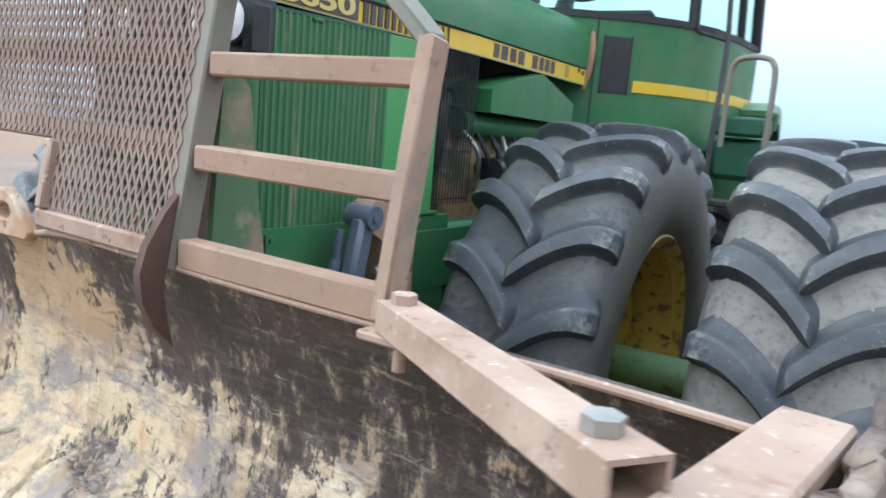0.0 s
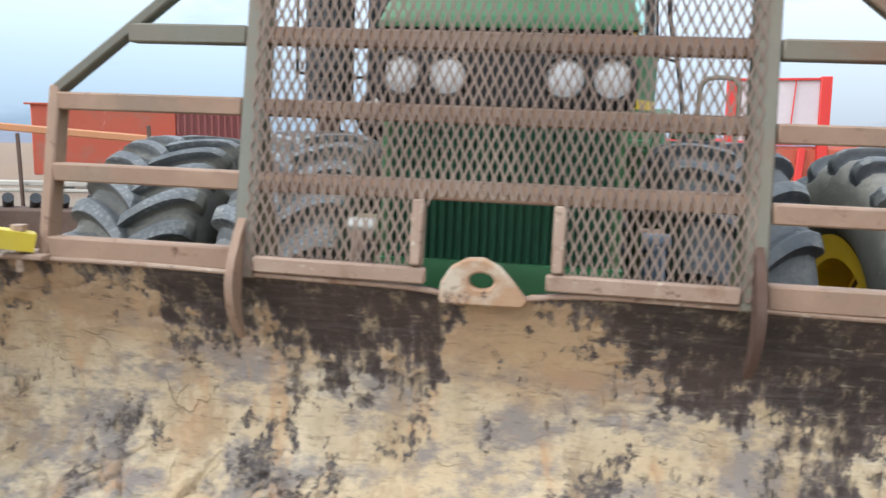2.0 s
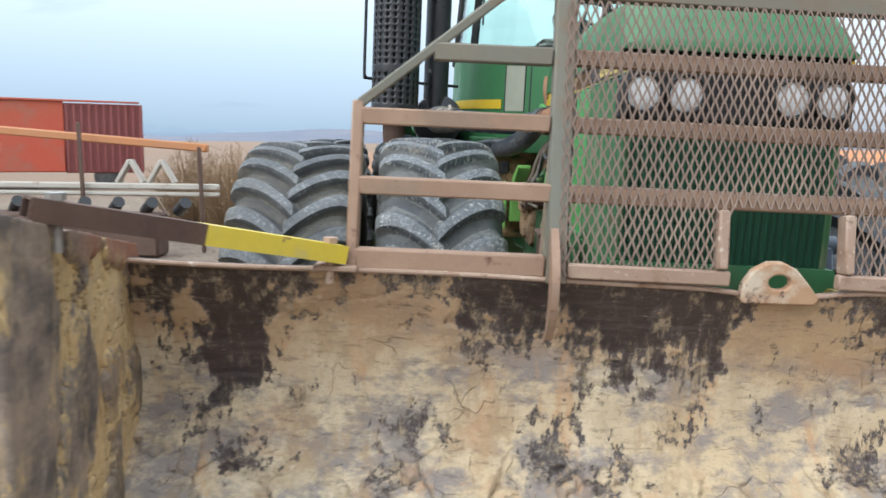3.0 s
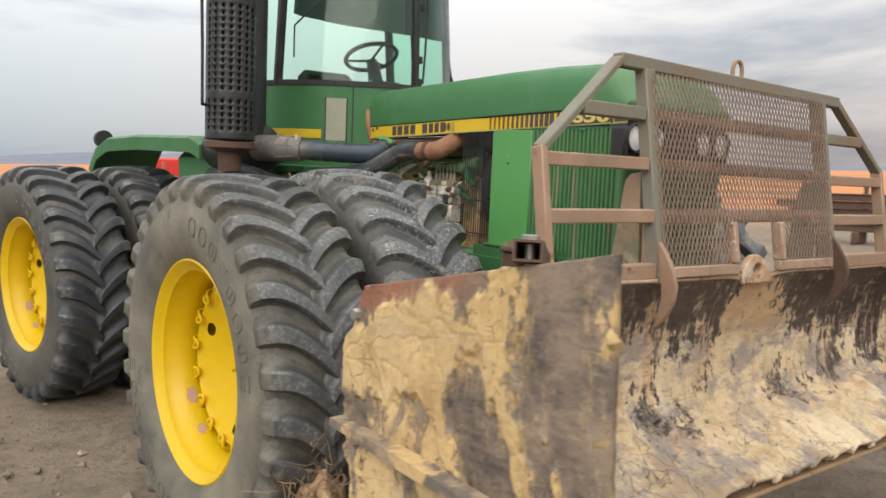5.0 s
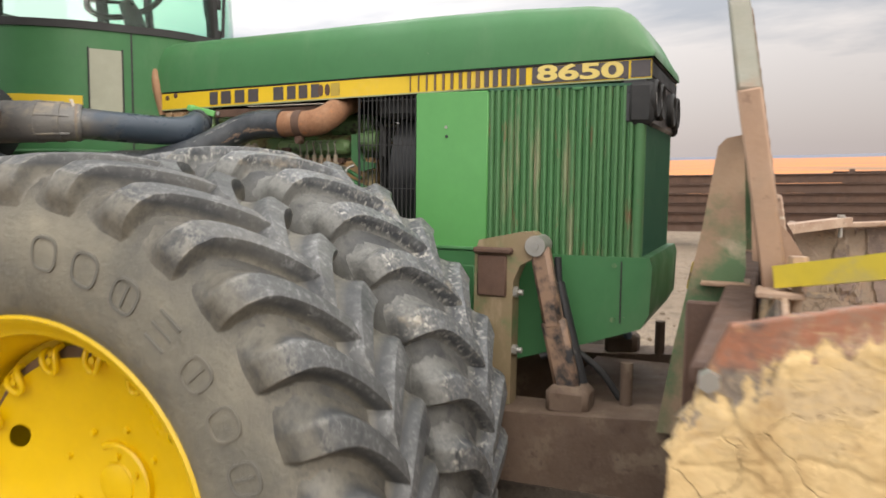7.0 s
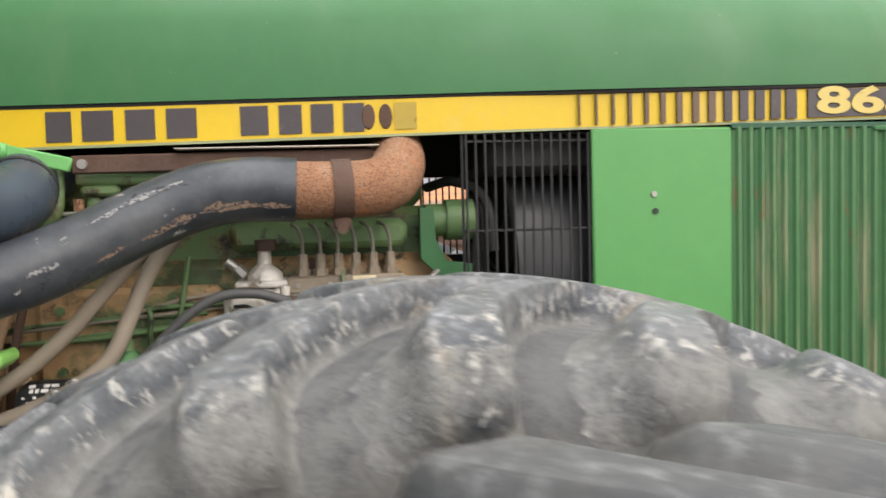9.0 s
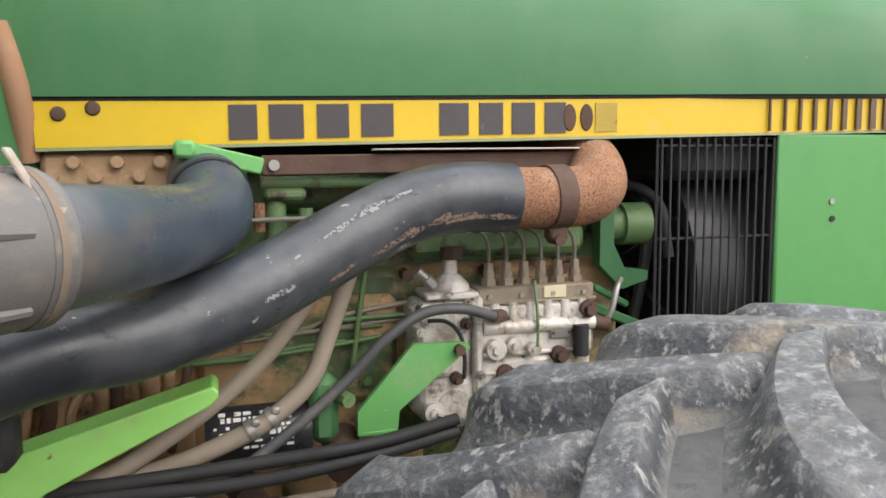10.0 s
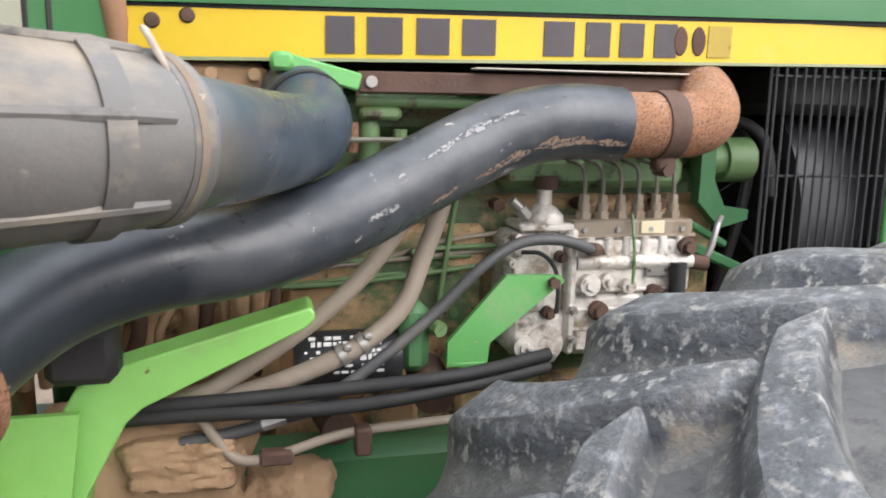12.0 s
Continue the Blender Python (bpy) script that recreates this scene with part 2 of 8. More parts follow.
BLUE_GREY = surface("blue_grey_cylinder", (0.075, 0.095, 0.125), (0.10, 0.12, 0.15), 0.42, big=8, small=40, layers=[((0.22, 0.16, 0.11), 20.0, 0.60, 0.72, None)], bump=0.1)
BLACK_MATT = surface("matt_black", (0.018, 0.018, 0.019), (0.030, 0.029, 0.028), 0.70, bump=0.1)
WHEEL_RUBBER = surface("dusty_tyre_rubber", (0.052, 0.054, 0.058), (0.085, 0.083, 0.079), 0.62, big=3.5, small=22,
                 layers=[((0.165, 0.148, 0.122), 2.2, 0.48, 0.78, None), ((0.22, 0.20, 0.17), 7.0, 0.57, 0.80, None), ((0.28, 0.265, 0.235), 130.0, 0.62, 0.74, None)], bump=0.35, bump_scale=70, tint=0.12)
RUBBER_LUG = surface("worn_tyre_lug", (0.030, 0.034, 0.040), (0.052, 0.055, 0.060), 0.52, big=6, small=26,
                     layers=[((0.115, 0.108, 0.095), 3.0, 0.52, 0.80, None), ((0.24, 0.228, 0.20), 100.0, 0.63, 0.73, None), ((0.40, 0.37, 0.32), 30.0, 0.67, 0.71, None)], bump=0.45, bump_scale=38, tint=0.14, worn=(0.38, 0.36, 0.31), relief=0.003)
LUG_MID = surface("dusty_worn_tyre_lug", (0.034, 0.037, 0.041), (0.060, 0.061, 0.062), 0.56, big=6, small=26,
                  layers=[((0.13, 0.122, 0.107), 3.0, 0.52, 0.78, None), ((0.20, 0.19, 0.17), 100.0, 0.66, 0.76, None), ((0.34, 0.315, 0.27), 30.0, 0.68, 0.72, None)], bump=0.45, bump_scale=38, tint=0.14, worn=(0.40, 0.375, 0.32), relief=0.003, crest=(0.095, 0.096, 0.096), foot=(0.135, 0.124, 0.102))
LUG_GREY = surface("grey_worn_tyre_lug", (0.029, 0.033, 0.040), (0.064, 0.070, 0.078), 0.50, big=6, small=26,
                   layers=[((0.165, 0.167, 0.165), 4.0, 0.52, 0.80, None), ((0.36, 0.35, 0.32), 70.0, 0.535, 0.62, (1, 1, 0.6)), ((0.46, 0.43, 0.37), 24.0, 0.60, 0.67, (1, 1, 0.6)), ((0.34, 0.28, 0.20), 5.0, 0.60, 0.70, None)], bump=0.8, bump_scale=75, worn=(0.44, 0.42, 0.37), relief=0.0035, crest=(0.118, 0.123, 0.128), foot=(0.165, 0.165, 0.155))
SIDEWALL = surface("dusty_tyre_sidewall", (0.095, 0.092, 0.082), (0.125, 0.116, 0.098), 0.75, big=1.6, small=20,
                   layers=[((0.165, 0.148, 0.115), 2.2, 0.48, 0.8, None)], bump=0.15, bump_scale=40)
BAR_MUD = surface("mud_smeared_bar", (0.135, 0.110, 0.098), (0.20, 0.16, 0.13), 0.75, big=4, small=40,
                  layers=[((0.55, 0.38, 0.18), 5.0, 0.52, 0.58, None), ((0.34, 0.25, 0.16), 11.0, 0.5, 0.62, None)], bump=0.4, bump_scale=60)
HOSE = surface("grey_rubber_hose", (0.064, 0.065, 0.068), (0.095, 0.093, 0.090), 0.60, big=8, small=40, layers=[((0.28, 0.265, 0.24), 26.0, 0.62, 0.72, None), ((0.24, 0.21, 0.17), 4.0, 0.52, 0.75, None)], bump=0.2)
HOSE_TAN = surface("dusty_tan_hose", (0.25, 0.205, 0.16), (0.33, 0.275, 0.21), 0.7, big=8, small=40, bump=0.2)
RUST = surface("rusty_pipe", (0.27, 0.125, 0.062), (0.34, 0.185, 0.105), 0.85, big=14, small=90,
               layers=[((0.42, 0.29, 0.20), 9.0, 0.55, 0.80, None), ((0.11, 0.045, 0.026), 300.0, 0.50, 0.60, None), ((0.42, 0.15, 0.05), 40.0, 0.60, 0.72, None)], bump=0.5, bump_scale=140)
RUST_DARK = surface("dark_rust", (0.075, 0.042, 0.030), (0.12, 0.066, 0.044), 0.8, big=7, small=60, bump=0.3, bump_scale=90)
STEEL_RUST = surface("weathered_rusty_steel", (0.278, 0.172, 0.116), (0.338, 0.220, 0.148), 0.72, big=2.2, small=40,
                     layers=[((0.175, 0.150, 0.112), 1.7, 0.54, 0.74, None), ((0.40, 0.265, 0.18), 5.0, 0.53, 0.75, None), ((0.12, 0.06, 0.038), 22.0, 0.60, 0.74, None)], bump=0.2, bump_scale=80)
EYE_STEEL = surface("stained_rusty_steel", (0.43, 0.27, 0.16), (0.36, 0.19, 0.10), 0.75, big=9, small=50,
                    layers=[((0.50, 0.41, 0.31), 8.0, 0.50, 0.64, None), ((0.10, 0.06, 0.045), 13.0, 0.56, 0.64, None), ((0.07, 0.045, 0.035), 40.0, 0.60, 0.68, None)], bump=0.4, bump_scale=60)
MESH_RUST = surface("rusty_mesh_steel", (0.215, 0.150, 0.115), (0.275, 0.200, 0.155), 0.75, big=1.6, small=40,
                    layers=[((0.34, 0.25, 0.19), 2.5, 0.55, 0.75, None), ((0.11, 0.06, 0.042), 18.0, 0.58, 0.72, None)], bump=0.2, bump_scale=80)
STEEL_GREY = surface("grey_green_worn_steel", (0.17, 0.175, 0.14), (0.20, 0.165, 0.12), 0.66, big=2.0, small=35,
                     layers=[((0.20, 0.11, 0.065), 3.0, 0.5, 0.7, None)], bump=0.2, bump_scale=80)
STEEL_PINK = surface("chalky_primed_steel", (0.36, 0.245, 0.175), (0.30, 0.20, 0.145), 0.7, big=2.4, small=40,
                     layers=[((0.47, 0.36, 0.27), 3.0, 0.50, 0.75, None), ((0.22, 0.125, 0.075), 7.0, 0.56, 0.68, None), ((0.11, 0.062, 0.043), 26.0, 0.60, 0.70, None), ((0.50, 0.42, 0.33), 45.0, 0.60, 0.68, None)], bump=0.25, bump_scale=70)
COVER_TAN = surface("dusty_tan_metal", (0.25, 0.20, 0.145), (0.32, 0.265, 0.20), 0.55, 0.2, big=12, small=60, layers=[((0.17, 0.115, 0.065), 14.0, 0.55, 0.68, None)], bump=0.2)
ALU = surface("oily_cast_aluminium", (0.62, 0.58, 0.52), (0.70, 0.66, 0.60), 0.40, 0.25, big=9, small=60,
              layers=[((0.30, 0.23, 0.16), 14.0, 0.50, 0.68, None), ((0.14, 0.105, 0.075), 30.0, 0.56, 0.68, None)], bump=0.5, bump_scale=90)
BRIGHT = surface("dulled_steel", (0.36, 0.345, 0.32), (0.44, 0.42, 0.385), 0.48, 0.7, big=12, small=50, bump=0.1)
OILY = surface("oily_engine_block", (0.42, 0.255, 0.120), (0.56, 0.36, 0.190), 0.5, big=3.5, small=40,
               layers=[((0.075, 0.125, 0.050), 4.0, 0.50, 0.60, (1, 1, 1.4)), ((0.085, 0.048, 0.026), 9.0, 0.52, 0.66, None), ((0.045, 0.035, 0.024), 20.0, 0.60, 0.68, None), ((0.52, 0.31, 0.17), 14.0, 0.62, 0.72, (1, 0.4, 1))], bump=0.35, bump_scale=40)
OILY_GREEN = surface("oily_green_casting", (0.105, 0.205, 0.075), (0.145, 0.215, 0.095), 0.45, big=5, small=40,
                     layers=[((0.20, 0.12, 0.055), 8.0, 0.54, 0.68, None), ((0.030, 0.030, 0.020), 16.0, 0.55, 0.66, None)], bump=0.25)
TAN_DIRT = surface("caked_tan_dirt", (0.33, 0.205, 0.112), (0.42, 0.28, 0.165), 0.95, big=6, small=40, layers=[((0.20, 0.115, 0.06), 16.0, 0.55, 0.68, None)], bump=0.7, bump_scale=30)
BOOT = surface("dusty_black_boot", (0.115, 0.112, 0.108), (0.155, 0.147, 0.136), 0.55, big=5, small=40, layers=[((0.27, 0.225, 0.165), 6.0, 0.50, 0.70, (1, 1, 2)), ((0.33, 0.30, 0.26), 40.0, 0.64, 0.74, None), ((0.045, 0.044, 0.043), 12.0, 0.60, 0.72, None)], bump=0.2)
RED = surface("red_paint", (0.62, 0.035, 0.03), (0.70, 0.05, 0.035), 0.5, bump=0.05)
RED_ORANGE = surface("faded_red_orange_paint", (0.50, 0.085, 0.045), (0.44, 0.11, 0.06), 0.6, big=0.6,
                     layers=[((0.33, 0.13, 0.09), 1.2, 0.52, 0.70, None), ((0.55, 0.40, 0.36), 2.2, 0.62, 0.72, (1, 1, 0.3))], bump=0.1)
BEAM_ORANGE = surface("rusty_orange_beam", (0.52, 0.22, 0.085), (0.42, 0.20, 0.10), 0.7, big=1.5, bump=0.15)
GREEN_PANEL = surface("brighter_green_panel", (0.080, 0.285, 0.080), (0.095, 0.305, 0.095), 0.48, big=0.9, small=14,
                      layers=[((0.19, 0.30, 0.14), 2.0, 0.55, 0.95, (1, 1, 0.35))], bump=0.06, bump_scale=30)
DARK_RED = surface("dark_red_ribbed_steel", (0.22, 0.06, 0.055), (0.26, 0.08, 0.07), 0.6, bump=0.1)
PALE_SHEET = surface("pale_pink_sheet", (0.62, 0.52, 0.54), (0.66, 0.58, 0.58), 0.6, bump=0.05)
WHITE_STEEL = surface("chalky_white_steel", (0.50, 0.46, 0.40), (0.42, 0.37, 0.31), 0.7, big=3, small=30,
                      layers=[((0.22, 0.13, 0.08), 4.0, 0.58, 0.72, None)], bump=0.2)
BROWN_IRON = surface("brown_scrap_iron", (0.080, 0.044, 0.031), (0.12, 0.072, 0.052), 0.8, big=1.2, small=20, bump=0.3)
LINK_PAINT = surface("worn_black_and_rust_link", (0.20, 0.12, 0.08), (0.26, 0.165, 0.11), 0.6, big=3, small=35, layers=[((0.018, 0.018, 0.02), 4.0, 0.47, 0.55, None)], bump=0.2)
ARM_BROWN = surface("mud_brown_steel", (0.105, 0.068, 0.048), (0.155, 0.105, 0.074), 0.8, big=4, small=40, layers=[((0.25, 0.19, 0.135), 7.0, 0.54, 0.72, None), ((0.07, 0.04, 0.03), 14.0, 0.58, 0.70, None)], bump=0.3)
GUSSET_PAINT = surface("green_and_rust_plate", (0.30, 0.195, 0.125), (0.37, 0.26, 0.175), 0.7, big=3, small=35,
                       layers=[((0.085, 0.150, 0.070), 1.9, 0.47, 0.58, None), ((0.44, 0.34, 0.25), 5.0, 0.58, 0.74, None)], bump=0.2)
SCUFF_PALE = surface("bare_scraped_metal", (0.31, 0.30, 0.285), (0.22, 0.215, 0.21), 0.5, big=60, small=120, layers=[((0.045, 0.051, 0.062), 170.0, 0.47, 0.52, None)], bump=0.2)
SCUFF_RUST = surface("rusty_scrape", (0.33, 0.23, 0.16), (0.24, 0.15, 0.10), 0.8, big=40, small=120, layers=[((0.045, 0.05, 0.06), 170.0, 0.49, 0.54, None), ((0.42, 0.35, 0.29), 40.0, 0.60, 0.70, None)], bump=0.3)
SEAL_RUST = surface("orange_rusty_edge", (0.36, 0.20, 0.11), (0.28, 0.15, 0.085), 0.85, big=6, small=40, layers=[((0.45, 0.32, 0.20), 5.0, 0.52, 0.72, None)], bump=0.3)
STRAW = surface("dry_straw", (0.27, 0.18, 0.10), (0.20, 0.125, 0.07), 0.9, bump=0.1, tint=0.3)
BRUSH = surface("dry_brush", (0.30, 0.20, 0.12), (0.36, 0.24, 0.13), 0.9, bump=0.1, tint=0.2)
VISOR = surface("grey_green_visor", (0.030, 0.037, 0.036), (0.038, 0.045, 0.043), 0.6, big=2, bump=0.05)
SEAT_CLOTH = surface("dark_seat_cloth", (0.05, 0.045, 0.04), (0.07, 0.06, 0.05), 0.9, bump=0.2)


def tyre_body(name, floor, floor2, dust, wall, wall2, dark):
    """Tread floor and sidewall of one tyre; the dust thins out over the shoulder in a ragged band."""
    mt = bpy.data.materials.new(name)
    mt.use_nodes = True
    nt = mt.node_tree
    n, l = nt.nodes, nt.links
    bsdf = n["Principled BSDF"]
    vec, rnd = coords(nt)
    flat, size = n.new("ShaderNodeVectorMath"), n.new("ShaderNodeVectorMath")
    flat.operation, size.operation = "MULTIPLY", "LENGTH"
    flat.inputs[1].default_value = (0, 1, 1)
    l.new(n.new("ShaderNodeTexCoord").outputs["Object"], flat.inputs[0])
    l.new(flat.outputs[0], size.inputs[0])
    wob, add, edge = n.new("ShaderNodeMath"), n.new("ShaderNodeMath"), n.new("ShaderNodeMapRange")
    wob.operation, wob.inputs[1].default_value, add.operation = "MULTIPLY", 0.11, "ADD"
    l.new(noise_fac(nt, vec, 5.0, 0.2, 0.8, 8, 0.65), wob.inputs[0])
    l.new(size.outputs["Value"], add.inputs[0])
    l.new(wob.outputs[0], add.inputs[1])
    edge.inputs["From Min"].default_value, edge.inputs["From Max"].default_value = 0.80, 0.885
    l.new(add.outputs[0], edge.inputs["Value"])
    tread = blend(nt, noise_fac(nt, vec, 5.0, 0.35, 0.65, 7, 0.65), floor, floor2)
    tread = blend(nt, noise_fac(nt, vec, 2.6, 0.46, 0.72, 8, 0.65), tread, dust)
    tread = blend(nt, noise_fac(nt, vec, 12.0, 0.55, 0.72, 9, 0.72), tread, dark)
    tread = blend(nt, noise_fac(nt, vec, 80.0, 0.62, 0.74, 8, 0.75), tread, tuple(min(1, c * 1.1) for c in dust))
    tread = blend(nt, noise_fac(nt, vec, 28.0, 0.50, 0.64, 10, 0.78), tread, blend(nt, 0.45, dark, floor))
    side = blend(nt, noise_fac(nt, vec, 2.0, 0.36, 0.64, 7, 0.65), wall, wall2)
    side = blend(nt, noise_fac(nt, vec, 6.0, 0.58, 0.75, 8, 0.7), side, dark)
    side = blend(nt, noise_fac(nt, vec, 45.0, 0.60, 0.74, 7, 0.7), side, dust)
    l.new(blend(nt, edge.outputs["Result"], side, tread), bsdf.inputs["Base Color"])
    bsdf.inputs["Roughness"].default_value = 0.68
    bp = n.new("ShaderNodeBump")
    bp.inputs["Strength"].default_value, bp.inputs["Distance"].default_value = 0.8, 0.004
    l.new(noise_fac(nt, vec, 40.0, 0.2, 0.8, 9, 0.7), bp.inputs["Height"])
    l.new(bp.outputs["Normal"], bsdf.inputs["Normal"])
    return mt


WALL, WALL_DUST = (0.050, 0.050, 0.045), (0.105, 0.098, 0.078)
RUBBER = tyre_body("dusty_tyre_rubber", (0.055, 0.057, 0.060), (0.090, 0.088, 0.083), (0.17, 0.155, 0.13), WALL, WALL_DUST, (0.040, 0.041, 0.043))
RUBBER_TAN = tyre_body("clay_dusted_tyre_rubber", (0.135, 0.126, 0.110), (0.195, 0.177, 0.148), (0.235, 0.212, 0.175), WALL, WALL_DUST, (0.062, 0.064, 0.067))
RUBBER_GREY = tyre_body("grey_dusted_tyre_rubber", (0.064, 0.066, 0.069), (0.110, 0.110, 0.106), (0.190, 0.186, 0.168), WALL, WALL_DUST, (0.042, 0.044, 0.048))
RUBBER_MID = tyre_body("tan_dusted_tyre_rubber", (0.066, 0.063, 0.057), (0.112, 0.104, 0.088), (0.205, 0.183, 0.145), (0.088, 0.084, 0.072), (0.222, 0.202, 0.155), (0.046, 0.047, 0.048))


def glass(name, color, rough=0.02, alpha=0.35):
    mt = bpy.data.materials.new(name)
    mt.use_nodes = True
    nt = mt.node_tree
    n, l = nt.nodes, nt.links
    n.remove(n["Principled BSDF"])
    tr, gl, mx, fr = n.new("ShaderNodeBsdfTransparent"), n.new("ShaderNodeBsdfGlossy"), n.new("ShaderNodeMixShader"), n.new("ShaderNodeLayerWeight")
    steep, some = n.new("ShaderNodeMath"), n.new("ShaderNodeMath")
    steep.operation, steep.inputs[1].default_value = "POWER", 4.0
    some.operation, some.inputs[1].default_value, some.inputs[2].default_value = "MULTIPLY_ADD", 0.55, 0.025
    tr.inputs["Color"].default_value = (*color, 1)
    gl.inputs["Roughness"].default_value = rough
    l.new(fr.outputs["Facing"], steep.inputs[0])
    l.new(steep.outputs[0], some.inputs[0])
    l.new(some.outputs[0], mx.inputs[0])
    l.new(tr.outputs[0], mx.inputs[1])
    l.new(gl.outputs[0], mx.inputs[2])
    l.new(mx.outputs[0], n["Material Output"].inputs["Surface"])
    return mt


CAB_GLASS = glass("green_tinted_cab_glass", (0.80, 0.95, 0.88))
LAMP_GLASS = glass("headlamp_glass", (0.92, 0.94, 0.95), 0.08)
REFLECTOR = surface("fluted_headlamp_lens", (0.90, 0.91, 0.92), (0.94, 0.94, 0.95), 0.15, 0.0, big=20, small=60, layers=[((0.62, 0.63, 0.65), 30.0, 0.58, 0.75, (3, 1, 0.4))], bump=0.4, bump_scale=70, coat=0.6)
# opaque pane: glass tint and reflection are both put into the colour
QUARTER = surface("grey_glass_reflection", (0.27, 0.275, 0.205), (0.36, 0.355, 0.28), 0.2, big=1.2, small=20, bump=0.03)


def muddy(name, steel, steel2, mud, mud2, streak, film, rust, cracks, ochre=0.0, rusty_top=None):
    """Dark worn steel that the attribute mud covers: a dusty film first, then flaking clay, cracked where it is thick."""
    mt = bpy.data.materials.new(name)
    mt.use_nodes = True
    nt = mt.node_tree
    n, l = nt.nodes, nt.links
    bsdf = n["Principled BSDF"]
    vec = n.new("ShaderNodeTexCoord").outputs["Object"]
    at = n.new("ShaderNodeAttribute")
    at.attribute_name = "mud"

    def calc(op, a, b, clamp=False):
        m = n.new("ShaderNodeMath")
        m.operation, m.use_clamp = op, clamp
        for sock, v in ((m.inputs[0], a), (m.inputs[1], b)):
            if isinstance(v, (int, float)):
                sock.default_value = v
            else:
                l.new(v, sock)
        return m.outputs[0]

    def ramp(v, lo, hi, to0=0.0, to1=1.0):
        m = n.new("ShaderNodeMapRange")
        m.inputs["From Min"].default_value, m.inputs["From Max"].default_value = lo, hi
        m.inputs["To Min"].default_value, m.inputs["To Max"].default_value = to0, to1
        l.new(v, m.inputs["Value"])
        return m.outputs["Result"]

    # steel: two browns, scratches along the blade, grey scale, orange rust
    iron = blend(nt, noise_fac(nt, vec, 3.4, 0.42, 0.58, 10, 0.70, (1, 1, 1.6)), steel, steel2)
    iron = blend(nt, calc("MULTIPLY", noise_fac(nt, vec, 9, 0.52, 0.70, 10, 0.75, (0.4, 0.4, 5.5)), 0.55), iron, tuple(c * 0.62 for c in film))
    iron = blend(nt, calc("MULTIPLY", noise_fac(nt, vec, 75, 0.58, 0.72, 8, 0.7, (0.35, 0.35, 1.3)), 0.40), iron, film)
    if rusty_top:
        # a ragged band of red rust along the upper edge, which falls towards the rear
        xyz = n.new("ShaderNodeSeparateXYZ")
        l.new(vec, xyz.inputs[0])
        down = calc("SUBTRACT", calc("MULTIPLY_ADD", xyz.outputs["Y"], -0.195), xyz.outputs["Z"])
        down.node.inputs[0].links[0].from_node.inputs[2].default_value = 1.377
        down = calc("ADD", down, calc("MULTIPLY", calc("SUBTRACT", noise_fac(nt, vec, 9.0, 0.3, 0.7, 9, 0.7), 0.5), 0.075))
        band = calc("MULTIPLY", ramp(down, 0.055, 0.085, 1.0, 0.0), ramp(xyz.outputs["Y"], -0.86, -0.66))
        iron = blend(nt, calc("MULTIPLY", band, noise_fac(nt, vec, 22.0, 0.30, 0.55, 9, 0.75)), iron, rusty_top)
    # clay: colour drifts at three scales
    clay = blend(nt, noise_fac(nt, vec, 1.6, 0.38, 0.62, 6, 0.6), mud, mud2)
    clay = blend(nt, calc("MULTIPLY", noise_fac(nt, vec, 7, 0.45, 0.68, 9, 0.7, streak), 0.65), clay, tuple(c * 0.68 for c in mud))
    clay = blend(nt, calc("MULTIPLY", noise_fac(nt, vec, 55, 0.52, 0.70, 8, 0.7), 0.45), clay, tuple(c * 0.55 for c in mud))
    clay = blend(nt, calc("MULTIPLY", noise_fac(nt, vec, 2.7, 0.475 if ochre else 0.53, 0.56 if ochre else 0.64, 10, 0.75, (1, 1, 1.8)), 0.80 if ochre else 0.5), clay, (film[0], film[1] * 1.10, film[2] * 1.24) if ochre else film)
    clay = blend(nt, calc("MULTIPLY", noise_fac(nt, vec, 3.6, 0.55, 0.66, 9, 0.72, (1, 1, 1.3)), 0.60), clay, rust)
    clay = blend(nt, calc("MULTIPLY", noise_fac(nt, vec, 4.3, 0.52, 0.62, 10, 0.74, (1.3, 1, 0.55)), 0.75), clay, tuple(c * k for c, k in zip(mud, (0.66, 0.60, 0.56))))
    clay = blend(nt, calc("MULTIPLY", noise_fac(nt, vec, 17, 0.605, 0.655, 9, 0.72, (0.6, 1, 2.6)), 0.55), clay, tuple(c * 0.4 for c in mud))
    if ochre:
        # a thinner ochre smear towards the upper edge, and ochre runs below
        up = n.new("ShaderNodeSeparateXYZ")
        l.new(vec, up.inputs[0])
        rise = calc("ADD", up.outputs["Z"], calc("MULTIPLY", noise_fac(nt, vec, 3.0, 0.25, 0.75, 9, 0.7), 0.30))
        clay = blend(nt, calc("MULTIPLY", ramp(rise, 1.24, 1.38), ochre), clay, (0.40, 0.255, 0.135))
        clay = blend(nt, calc("MULTIPLY", noise_fac(nt, vec, 5, 0.56, 0.66, 9, 0.7, (1.6, 1, 0.5)), ochre), clay, (0.50, 0.30, 0.155))
        clay = blend(nt, calc("MULTIPLY", noise_fac(nt, vec, 30, 0.55, 0.62, 10, 0.78, (0.35, 0.35, 1.9)), 0.38), clay, steel2)
    # drying cracks in the thick parts
    wob, wsc, wadd = n.new("ShaderNodeTexNoise"), n.new("ShaderNodeVectorMath"), n.new("ShaderNodeVectorMath")
    wob.inputs["Scale"].default_value, wob.inputs["Detail"].default_value = 7.0, 7.0
    wsc.operation, wsc.inputs["Scale"].default_value = "SCALE", 0.22
    l.new(vec, wob.inputs["Vector"])
    l.new(wob.outputs["Color"], wsc.inputs[0])
    l.new(vec, wadd.inputs[0])
